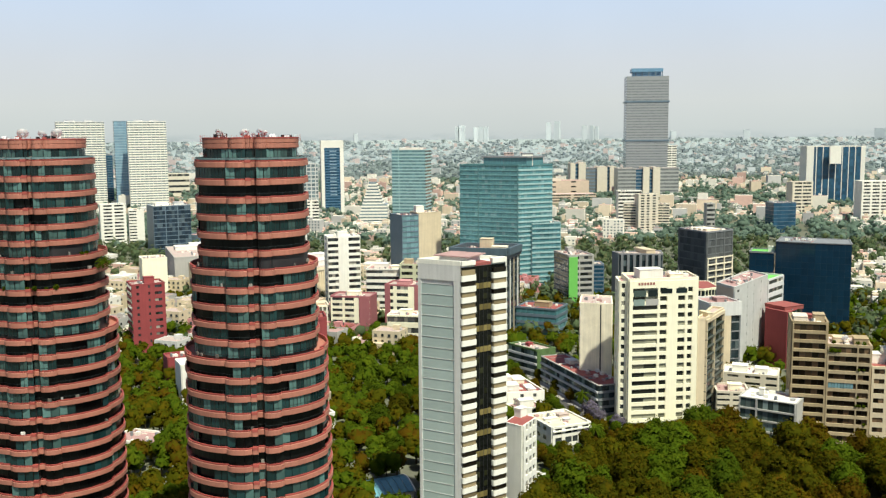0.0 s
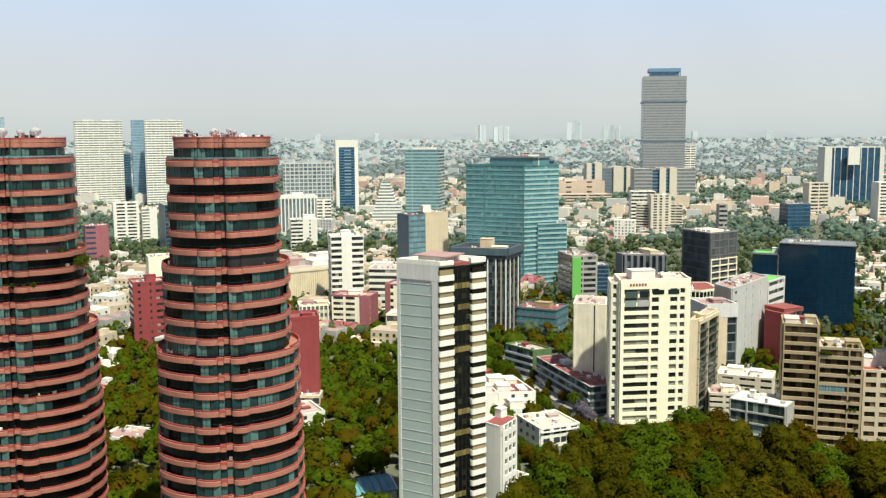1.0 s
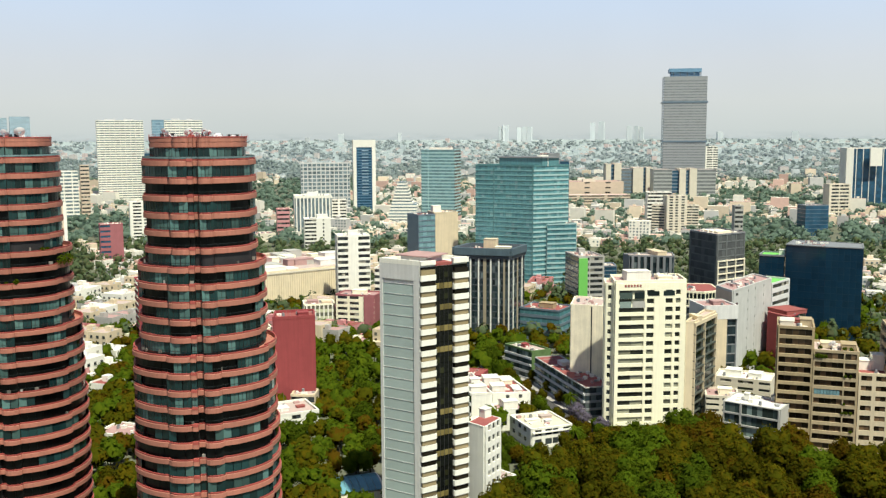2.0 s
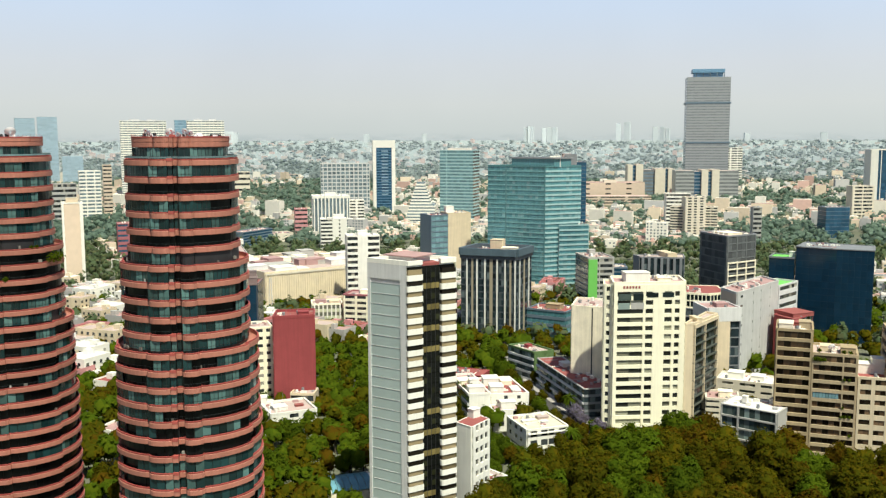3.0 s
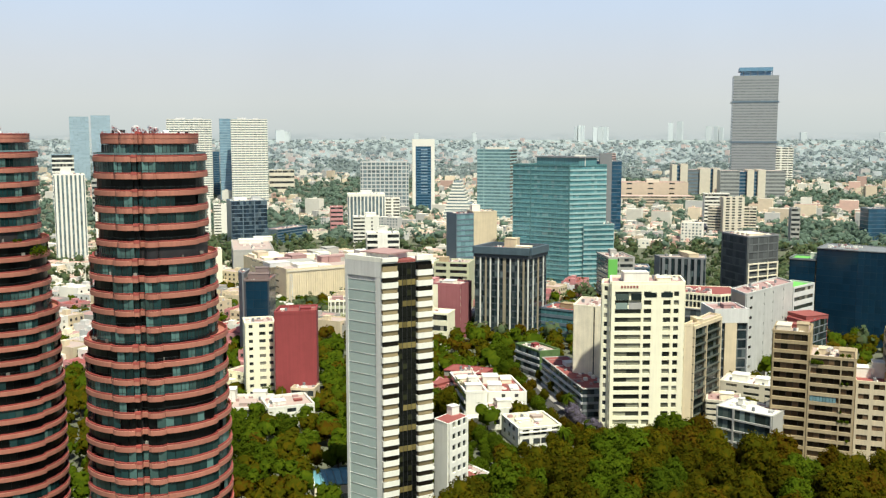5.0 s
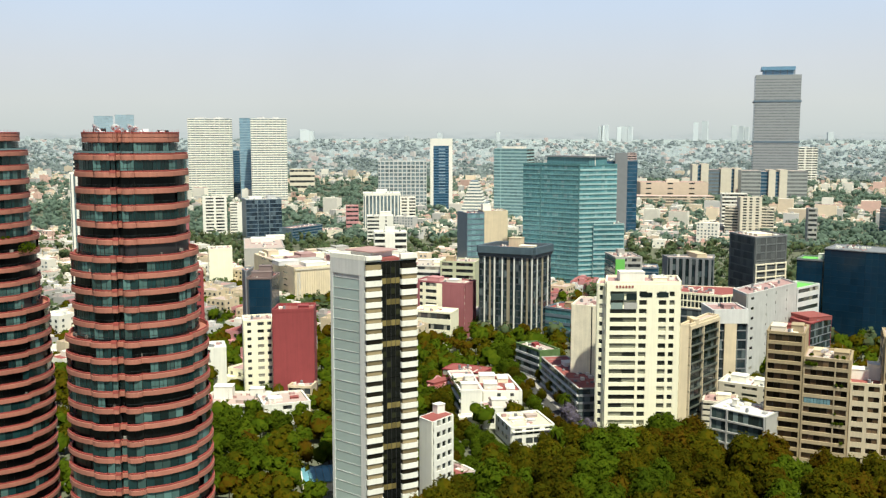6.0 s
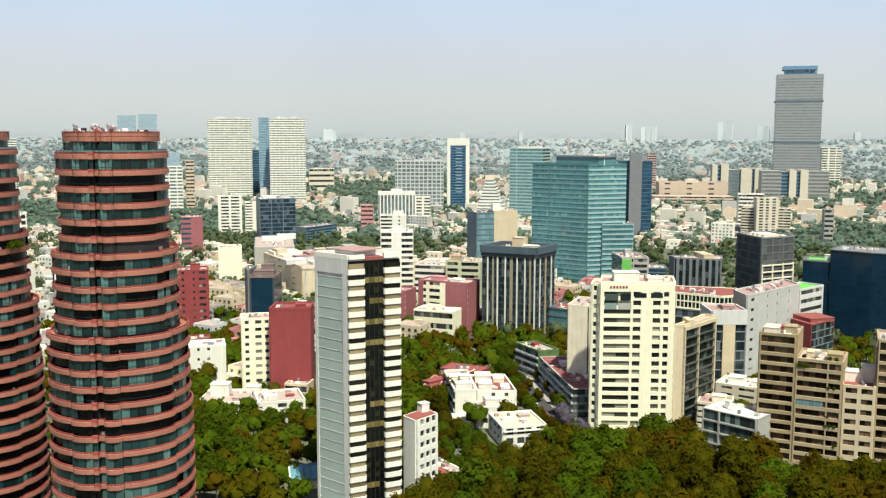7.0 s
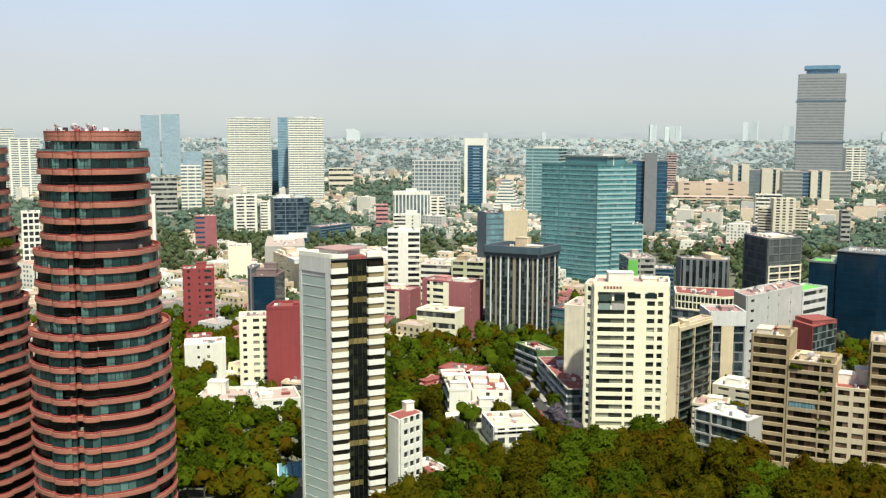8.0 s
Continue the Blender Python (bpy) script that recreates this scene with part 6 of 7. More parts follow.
road = new("road")
tagged(road, "asphalt side street between houses and offices", "road", kind="structure")
g = Geo()
street = [((22.0, 452.0), (34.0, 400.0)), ((34.0, 400.0), (56.0, 338.0)), ((56.0, 338.0), (118.0, 300.0))]
for (x0, y0), (x1, y1) in street:
    g.slab((x0, y0), (x1, y1), -3.6, 3.6, -0.3, 0.06)
part("carriageway", g, ASPH, road)
g = Geo()
for (x0, y0), (x1, y1) in street[:2]:
    for a0, a1 in ((-6.6, -3.6), (3.6, 6.6)):
        g.slab((x0, y0), (x1, y1), a0, a1, -0.3, 0.19)
part("kerb_pavement", g, PAVE, road)


def car(x, y, a, paint, label):
    t = thing("car", (x, y, 0.06), label, "car", "parked cars")
    t.rotation_euler = (0, 0, a)

    def sub(name, g, m, under=None):
        o = new(name, g.mesh(name, [m]))
        o.parent = under or t
        return o

    g = Geo()
    prof = [(-2.1, 0.35), (2.1, 0.35), (2.15, 0.75), (1.2, 0.9), (-2.0, 0.95)]
    k = len(prof)
    g.add([(px_, -0.85, pz) for px_, pz in prof] + [(px_, 0.85, pz) for px_, pz in prof], [tuple(range(k)), tuple(reversed(range(k, 2 * k)))] + [(i, k + i, k + (i + 1) % k, (i + 1) % k) for i in range(k)])
    sub("body", g, paint)
    g = Geo()
    g.prism([(-1.7, -0.78), (0.9, -0.78), (0.9, 0.78), (-1.7, 0.78)], 0.9, 1.42, top=[(-1.3, -0.62), (0.3, -0.62), (0.3, 0.62), (-1.3, 0.62)])
    cabin = sub("cabin", g, GLASS)
    g = Geo()
    g.box(-1.32, 0.32, -0.63, 0.63, 1.42, 1.47)
    sub("roof", g, paint, cabin)
    for wx in (-1.3, 1.3):
        for wy in (-0.8, 0.8):
            g = Geo()
            g.tube((wx, wy - 0.1, 0.32), (wx, wy + 0.1, 0.32), 0.32, 0.32, 10)
            wheel = sub("wheel", g, DARK)
            g = Geo()
            g.tube((wx, wy - 0.115, 0.32), (wx, wy + 0.115, 0.32), 0.18, 0.18, 8)
            sub("rim", g, STEELW, wheel)


CARW, CARR, CARG = mat("white_car_paint", (0.75, 0.75, 0.75), 0.3, var=0.03), mat("red_car_paint", (0.35, 0.03, 0.03), 0.3, var=0.03), mat("grey_car_paint", (0.12, 0.13, 0.14), 0.3, 0.4, var=0.03)
for (x, y, a, m, lb) in ((52.5, 341.0, -1.2, CARG, "grey car parked on a side street"), (48.0, 355.0, -1.2, CARR, "red car parked on a side street"), (43.5, 366.0, 1.9, CARW, "white car parked on a side street"),
                         (58.5, 341.5, -0.6, CARW, "white car waiting at a street corner"), (36.0, 388.0, 1.9, CARG, "grey car driving along a side street")):
    car(x, y, a, m, lb)

# lattice mast by the shopping hall
mast = thing("radio_mast", (-112.5, 548.0, 0), "thin steel lattice radio mast", "mast")
mx_, my_ = -112.5, 548.0
mh = 23.0
g = Geo()
for sx, sy in ((-1, -1), (1, -1), (1, 1), (-1, 1)):
    g.tube((mx_ + sx * 1.1, my_ + sy * 1.1, 0), (mx_ + sx * 0.5, my_ + sy * 0.5, mh), 0.12, 0.09, 5)
part("leg", g, STEELW, mast)
g = Geo()
for i in range(14):
    z0_, z1_ = mh * i / 14, mh * (i + 1) / 14
    w0, w1 = 1.1 - 0.6 * i / 14, 1.1 - 0.6 * (i + 1) / 14
    for k in range(4):
        c0, c1 = ((-1, -1), (1, -1), (1, 1), (-1, 1))[k], ((-1, -1), (1, -1), (1, 1), (-1, 1))[(k + 1) % 4]
        g.tube((mx_ + c0[0] * w0, my_ + c0[1] * w0, z0_), (mx_ + c1[0] * w1, my_ + c1[1] * w1, z1_), 0.05, 0.05, 4)
part("bracing", g, STEELW, mast)

dish(84.7, 353.0, 53.15, 1.0, 200, False)
dish(87.9, 354.0, 53.15, 0.9, 160, False)

# small red plates under the roof edge of the cream tower
for i in range(6):
    fx = 0.14 + 0.042 * i
    cx_, cy_ = 67.8 + 26.0 * fx, 343.0 + 4.0 * fx
    g = Geo()
    g.turned(cx_ + 0.10, cy_ - 0.68, 0.153, 0.7, 0.1, 51.6, 52.5)
    part("plate", g, TERRA, cream_tower, "small red plate")


# ---- houses and trees ----
def inside(x, y, poly, grow=0.0):
    cx, cy = sum(p[0] for p in poly) / len(poly), sum(p[1] for p in poly) / len(poly)
    hit = False
    n = len(poly)
    for i in range(n):
        (x0, y0), (x1, y1) = poly[i], poly[(i + 1) % n]
        d0, d1 = math.hypot(x0 - cx, y0 - cy) or 1, math.hypot(x1 - cx, y1 - cy) or 1
        x0, y0, x1, y1 = x0 + (x0 - cx) / d0 * grow, y0 + (y0 - cy) / d0 * grow, x1 + (x1 - cx) / d1 * grow, y1 + (y1 - cy) / d1 * grow
        if (y0 > y) != (y1 > y) and x < (x1 - x0) * (y - y0) / (y1 - y0) + x0:
            hit = not hit
    return hit


BOXES = []


def free(x, y, grow):
    if len(BOXES) != len(TAKEN):
        BOXES[:] = [(min(p[0] for p in q), max(p[0] for p in q), min(p[1] for p in q), max(p[1] for p in q), q) for q in TAKEN]
    for x0, x1, y0, y1, q in BOXES:
        if x0 - grow * 1.5 < x < x1 + grow * 1.5 and y0 - grow * 1.5 < y < y1 + grow * 1.5 and inside(x, y, q, grow * 1.4):
            return False
    return True


ICO = [(0.0, 0.0, 1.0)] + [(0.894 * math.cos(1.2566 * i), 0.894 * math.sin(1.2566 * i), 0.447) for i in range(5)] + [(0.894 * math.cos(1.2566 * i + 0.628), 0.894 * math.sin(1.2566 * i + 0.628), -0.447) for i in range(5)] + [(0.0, 0.0, -1.0)]
ICO_F = [(0, 1 + i, 1 + (i + 1) % 5) for i in range(5)] + [(1 + i, 6 + i, 1 + (i + 1) % 5) for i in range(5)] + [(1 + (i + 1) % 5, 6 + i, 6 + (i + 1) % 5) for i in range(5)] + [(6 + i, 11, 6 + (i + 1) % 5) for i in range(5)]


def inner_leaves(g, nn, q, c, rx, rz, m=0, heart=None):
    """Large leaf masses deep in a crown, which close it where the outer leaves leave gaps. heart: the crown's middle."""
    t = q.uniform(0, 6.28)
    ct, st = math.cos(t), math.sin(t)
    pts = []
    for x, y, z in ICO:
        k = q.uniform(0.8, 1.2)
        pts.append((c[0] + (ct * x - st * y) * rx * k, c[1] + (st * x + ct * y) * rx * k, c[2] + z * rz * k))
    for f in ICO_F:
        g.add([pts[i] for i in f], [(0, 1, 2)], m)
        for i in f:
            x, y, z = ICO[i]
            n = Vector((ct * x - st * y, st * x + ct * y, z))
            if heart:
                n = (n * 0.45 + (Vector(pts[i]) - Vector(heart)).normalized() * 0.7 + Vector((0, 0, 0.15))).normalized()
            nn.append(tuple(n))


def tree_parts(seed, height, spread, leaf_mat, leaves=3900, size=0.41):
    """Trunk and crown meshes of one kind of tree: limbs from a tapered trunk, leaves massed in uneven clumps."""
    rng = random.Random(seed)
    tr, cw, nn = Geo(), Geo(), []
    fork = Vector((rng.uniform(-0.3, 0.3), rng.uniform(-0.3, 0.3), height * 0.30))
    tr.tube((0, 0, 0), fork, 0.34, 0.22, 7)
    lobes = []
    for i in range(18):
        a = i * 2.4 + rng.uniform(-0.4, 0.4)
        r = spread * rng.uniform(0.2, 0.85) * (0.4 if i == 17 else 1)
        z = height * rng.uniform(0.34, 0.78) if i < 17 else height * 0.86
        c = Vector((r * math.cos(a), r * math.sin(a), z))
        tr.tube(fork, c, 0.14, 0.04, 5)
        lobes.append((c, spread * rng.uniform(0.28, 0.46)))
    for c, r in lobes:
        inner_leaves(cw, nn, rng, c, r * 0.84, r * 0.76, 0, (0, 0, height * 0.45))
    for i in range(leaves):
        c, r = lobes[i % len(lobes)]
        v = Vector((rng.gauss(0, 1), rng.gauss(0, 1), rng.gauss(0, 0.85)))
        if i % 5 < 2:
            c, r = Vector((0, 0, height * 0.56)), spread
            v = v.normalized()
            r *= 0.80 + 0.30 * noise.noise(v * 2.3 + Vector((seed, 0, 0)))
            v = Vector((v.x, v.y, v.z * height * 0.42 / spread)) * r
        else:
            v = v.normalized() * r * rng.uniform(0.55, 1.22)
        p = c + v
        if p.z < height * 0.1:
            continue
        n = (v.normalized() + Vector((rng.gauss(0, 0.5), rng.gauss(0, 0.5), rng.gauss(0.3, 0.5)))).normalized()
        e = n.orthogonal().normalized()
        f = n.cross(e)
        ang = rng.uniform(0, 6.28)
        e, f = e * math.cos(ang) + f * math.sin(ang), f * math.cos(ang) - e * math.sin(ang)
        s = size * rng.uniform(0.6, 1.35)
        bend = n * s * rng.uniform(-0.35, 0.35)
        pts = [p + e * s, p - e * s * 0.6 + f * s * 0.85 + bend, p - e * s * 0.6 - f * s * 0.85]
        cw.add([tuple(q) for q in pts], [(0, 1, 2)])
        whole = (p - Vector((0, 0, height * 0.5))).normalized()
        soft = (v.normalized() * 0.35 + whole * 0.7 + n * 0.5 + Vector((0, 0, 0.2))).normalized()
        nn.extend([tuple(soft)] * 3)
    return tr.mesh("trunk", [BARK]), cw.mesh("crown", [leaf_mat], normals=nn)


KINDS = []
for i, (h, s, lm, label) in enumerate(((12.5, 5.2, LEAF, "broad green tree with a dense crown"), (14.0, 4.8, LEAFO, "tall olive green tree"), (11.0, 4.6, LEAFB, "rust-tinged tree in dry leaf"),
                                       (13.0, 5.6, LEAFO, "spreading olive tree with an uneven crown"), (9.0, 3.6, LEAF, "young bright green tree"), (12.0, 5.0, LEAFB, "brown-green tree shedding leaves"))):
    KINDS.append((*tree_parts(20 + i, h, s, lm), label))


def tree(x, y, kind, scale, turn, z=0.0, group="trees"):
    tr, cw, label = KINDS[kind]
    t = thing("tree", (x, y, z), label, "tree", group)
    t.rotation_euler = (0, 0, turn)
    t.scale = (scale, scale, scale * 1.02)
    for nm, me in (("trunk", tr), ("crown", cw)):
        o = new(nm, me)
        o.parent = t
    return t


TAKEN.append([(-21, 256), (-8, 256), (-8, 263), (-20, 263)])      # the yard before the blue-roofed pavilion, cleared so the camera sees its roof
TAKEN.append([(14, 452), (22, 400), (42, 338), (60, 334), (46, 402), (30, 456)])      # the side street and its verges, widened so the camera sees the offices
rng = random.Random(11)


def wood_edge(x):
    """How far back the wood reaches."""
    return np.interp(x, [20, 30, 36, 50, 58, 66, 95, 102, 118, 128, 165], [250, 258, 276, 286, 294, 308, 318, 305, 299, 299, 289])


SPOTS = []


def spaced(x, y, d):
    for a, b in SPOTS:
        if abs(a - x) < d and abs(b - y) < d and math.hypot(a - x, b - y) < d:
            return False
    SPOTS.append((x, y))
    return True


count = 0
for _ in range(5200):
    x, y = rng.uniform(18, 175), rng.uniform(205, 335)
    if y > wood_edge(x) or y < 228 or x < 18 + (y - 205) * 0.05 or count >= 150:
        continue
    if spaced(x, y, rng.uniform(6.0, 8.5)) and free(x, y, 3.5):
        kind = rng.choices((0, 1, 2, 3, 5), (1.0, 2.0, 3.8, 2.0, 3.6) if x > 90 else (2.8, 2.4, 0.9, 2.6, 1.0))[0]
        tree(x, y, kind, rng.uniform(0.75, 1.25), rng.uniform(0, 6.28), group="trees of the wood")
        count += 1

# low trees before the villas
for _ in range(1600):
    x, y = rng.uniform(10, 66), rng.uniform(272, 336)
    if free(x, y, 0.9) and (y < 309 or x > 47 + (y - 309) * 0.1 or x < 28 - (y - 309) * 0.5) and spaced(x, y, 4.0):
        tree(x, y, rng.choices((0, 4, 1, 5), (2, 3, 1.5, 1))[0], rng.uniform(0.36, 0.54), rng.uniform(0, 6.28), group="low garden trees")

for x, y, s in ((27.5, 322, 0.4), (29.5, 318, 0.42), (26, 316, 0.45), (31.5, 313, 0.4), (33, 309.5, 0.42), (28.5, 311, 0.46), (24, 320, 0.4), (30, 306, 0.45), (35, 306.5, 0.4), (53.5, 316, 0.4), (55, 321, 0.45), (53, 326, 0.4), (38.5, 309, 0.36), (45, 311.5, 0.34), (22, 325.5, 0.4)):
    tree(x, y, 4 if int(x) % 2 else 0, s, x, group="low garden trees")

# trees among the houses
count = 0
for _ in range(5000):
    if count >= 44:
        break
    zone = rng.random()
    if zone < 0.45:
        x, y = rng.uniform(-100, -2), rng.uniform(252, 345)
    elif zone < 0.9:
        x, y = rng.uniform(-75, 40), rng.uniform(330, 425)
    else:
        x, y = rng.uniform(60, 112), rng.uniform(330, 400)
    if free(x, y, 2.2) and spaced(x, y, 6.0):
        tree(x, y, rng.choices((0, 1, 3, 4, 5), (6, 1.0, 0.8, 2.6, 0.2))[0], rng.uniform(0.65, 1.0), rng.uniform(0, 6.28), group="street and garden trees")
        count += 1


def palm(x, y, h, seed):
    """A date palm: a rough trunk and arching fronds."""
    q = random.Random(seed)
    t = thing("palm_tree", (x, y, 0), "green palm with arching fronds beside a street", "palm", "palms by the street")
    g = Geo()
    g.tube((x, y, 0), (x + 0.2, y, h * 0.5), 0.42, 0.34, 8)
    g.tube((x + 0.2, y, h * 0.5), (x, y, h), 0.34, 0.40, 8)
    part("trunk", g, BARK, t)
    g = Geo()
    for i in range(46):
        a, lift, ln = q.uniform(0, 6.28), q.uniform(-0.3, 1.1), q.uniform(2.6, 3.6)
        out, side = Vector((math.cos(a), math.sin(a), 0)), Vector((-math.sin(a), math.cos(a), 0))
        pts = [Vector((x, y, h)) + out * ln * f + Vector((0, 0, ln * (lift * f - 1.0 * f * f))) for f in (0.0, 0.35, 0.7, 1.0)]
        for k in range(3):
            w0, w1 = (0.12, 0.42, 0.36)[k], (0.42, 0.36, 0.05)[k]
            for sd in (-1, 1):
                drop = Vector((0, 0, -0.5))
                g.add([tuple(pts[k]), tuple(pts[k + 1]), tuple(pts[k + 1] + (side * sd + drop) * w1), tuple(pts[k] + (side * sd + drop) * w0)], [(0, 1, 2, 3)])
    part("crown", g, LEAF, t)


for x, y, k in ((-29, 250.5, 0.34), (-25, 248.0, 0.4), (-20.5, 249.5, 0.33), (-15, 247.5, 0.38), (-11, 250.0, 0.3), (-33, 253, 0.42)):
    tree(x, y, 4 if k < 0.36 else 3, k, x, group="low garden trees")
for x, y, kind, k in ((19, 441, 0, 0.8), (23.5, 424, 0, 0.95), (24, 411, 4, 0.9), (27.5, 402, 0, 0.85), (30.5, 392, 1, 0.7), (33, 383, 0, 0.62), (36.5, 374, 5, 0.6), (38.5, 366, 3, 0.55), (41.5, 357, 0, 0.6), (44, 349, 4, 0.62), (47, 341, 3, 0.55), (27, 446, 3, 0.6), (37.5, 417, 5, 0.5), (41, 403, 3, 0.45), (46.5, 386, 1, 0.42), (50.5, 371, 5, 0.45), (33.5, 402, 4, 0.5), (38, 389, 5, 0.45), (43.5, 374, 3, 0.4)):
    tree(x, y, kind, k, x * 1.7, group="street trees")
palm(53.2, 357.0, 7.5, 3)
palm(51.7, 316.5, 7.0, 4)
palm(42.5, 331.0, 5.0, 5)
LEAFJ = mat("jacaranda_blossom", (0.19, 0.165, 0.225), 0.85, var=0.3, scale=0.3, island=0.1, other=(0.13, 0.12, 0.10), mix=0.3, spec=0.06)
leafy(LEAFJ)
KINDS.append((*tree_parts(41, 9.0, 3.8, LEAFJ, 2200, 0.36), "jacaranda tree in thin purple blossom"))
for x, y, k in ((49.0, 319.5, 0.62), (55.2, 346.0, 0.85), (56.8, 341.0, 0.7), (62.5, 333.0, 0.7)):
    tree(x, y, 6, k, x, group="jacarandas")


def grove(name, label, zones, leaves, size, seed):
    """Uncounted trees, joined: leaf masses of three tints on short trunks."""
    r = random.Random(seed)
    gt, nn = Geo(), []
    for x0, x1, y0, y1, gap in zones:
        for _ in range(int((x1 - x0) * (y1 - y0) / gap / gap * 3.5)):
            x, y = r.uniform(x0, x1), r.uniform(y0, y1)
            if not free(x, y, 1.6) or not spaced(x, y, gap):
                continue
            rad_, h, m = r.uniform(3.0, 5.2), r.uniform(7, 12.5), r.choices((0, 1, 2), (4.2, 2.8, 0.7) if y > 330 or x < 0 else (3.0, 2.4, 2.0))[0]
            gt.tube((x, y, -0.3), (x, y, h * 0.6), 0.3, 0.15, 5, 3)
            nn.extend([(math.cos(1.2566 * i), math.sin(1.2566 * i), 0.0) for i in range(5)] * 2)
            lobes = [(Vector((x + r.uniform(-0.5, 0.5) * rad_, y + r.uniform(-0.5, 0.5) * rad_, h * r.uniform(0.45, 0.78))), rad_ * r.uniform(0.45, 0.7)) for _ in range(6)]
            for c, lr in lobes[:5]:
                inner_leaves(gt, nn, r, c, lr * 0.9, lr * 0.82, m, (x, y, h * 0.4))
            for i in range(leaves):
                c, lr = lobes[i % 6]
                v = Vector((r.gauss(0, 1), r.gauss(0, 1), r.gauss(0.1, 0.9))).normalized()
                p = c + v * lr * r.uniform(0.6, 1.06)
                n = (v + Vector((r.gauss(0, 0.5), r.gauss(0, 0.5), r.gauss(0.3, 0.5)))).normalized()
                e = n.orthogonal().normalized()
                f = n.cross(e)
                q = size * r.uniform(0.6, 1.35)
                gt.add([tuple(p + e * q), tuple(p - e * q * 0.6 + f * q * 0.9), tuple(p - e * q * 0.6 - f * q * 0.9)], [(0, 1, 2)], m)
                soft = (v * 0.4 + (p - Vector((x, y, h * 0.45))).normalized() * 0.6 + n * 0.5 + Vector((0, 0, 0.2))).normalized()
                nn.extend([tuple(soft)] * 3)
    ob = new(name, gt.mesh(name, [LEAF, LEAFO, LEAFB, BARK], normals=nn))
    tagged(ob, label, "trees", kind="stuff")


# ---- small houses ----
def house_kind(seed, w, d, h, wall, roof):
    """A flat-roofed house at the origin with windows, parapet, stair head and water tank."""
    r = random.Random(seed)
    t = thing("house", (0, 0, 0), "", "house", "small city houses")
    g = Geo()
    g.box(-w / 2, w / 2, -d / 2, d / 2, -0.5, h)
    wing = r.uniform(0.35, 0.6) * w
    if r.random() < 0.7:
        g.box(-w / 2 + 0.02, -w / 2 + wing, -d / 2 - 3.0, -d / 2 + 0.5, -0.5, h * 0.6)
    for x0, x1, y0, y1 in ((-w / 2, w / 2, -d / 2, -d / 2 + 0.25), (-w / 2, w / 2, d / 2 - 0.25, d / 2), (-w / 2, -w / 2 + 0.25, -d / 2 + 0.26, d / 2 - 0.26), (w / 2 - 0.25, w / 2, -d / 2 + 0.26, d / 2 - 0.26)):
        g.box(x0, x1, y0, y1, h + 0.01, h + 0.8)
    part("wall", g, wall, t)
    g = Geo()
    g.box(-w / 2 + 0.26, w / 2 - 0.26, -d / 2 + 0.26, d / 2 - 0.26, h + 0.01, h + 0.12)
    part("roof", g, roof, t)
    g = Geo()
    sx = r.uniform(-0.25, 0.25) * w
    g.box(sx - 1.6, sx + 1.6, 0.5, 0.5 + 3, h + 0.12, h + 2.5)
    part("stair_head", g, wall, t)
    g = Geo()
    g.tube((sx + 2.4, 1.0, h + 0.12), (sx + 2.4, 1.0, h + 1.5), 0.6, 0.6, 10)
    part("water_tank", g, r.choice((DARK, STEELW)), t)
    n = max(2, int(w / 3.4))
    g = Geo()
    for s in range(max(1, int(h / 3))):
        for i in range(n):
            x = -w / 2 + (i + 0.5) * w / n
            g.box(x - 0.7, x + 0.7, -d / 2 - 0.04, -d / 2 + 0.01, s * 3 + 1.0, s * 3 + 2.3)
            g.box(x - 0.85, x + 0.85, -d / 2 - 0.16, -d / 2 + 0.005, s * 3 + 0.86, s * 3 + 0.98)
        for i in range(2):
            y = -d / 2 + (i + 0.5) * d / 2
            for sd in (-1, 1):
                g.box(*sorted((sd * w / 2 - 0.01 * sd, sd * (w / 2 + 0.04))), y - 0.7, y + 0.7, s * 3 + 1.0, s * 3 + 2.3)
    part("glazing", g, twin(GLASS), t)["kind"] = "stuff"
    return t


HOUSES = []
for i, (w, d, h, wl, rf, label) in enumerate(((11, 12, 6.5, WHITE, ROOFW, "white two-storey house with flat roof"), (13, 11, 9, WHITE2, ROOFG, "grey-white three-storey house with water tank"),
                                              (9, 13, 6, CREAM, ROOFP, "cream house with faded red roof"), (14, 12, 12, SAND, ROOFG, "sand-coloured four-storey walk-up house with small windows"), (12, 14, 9, PINK, TERRA, "pink house with red roof"),
                                              (15, 12, 12.5, PALEW, ROOFW, "pale four-storey apartment house"), (10, 10, 7, WHITE, TERRA, "white house with red roof terrace"), (12, 12, 10, GREYW, ROOFP, "grey house with faded roof"))):
    t = house_kind(60 + i, w, d, h, wl, rf)
    tagged(t, label)
    HOUSES.append((t, max(w, d) / 2))
GRID = radians(-18)
cg, sg = math.cos(GRID), math.sin(GRID)
used, count = set(), 0
rng = random.Random(5)
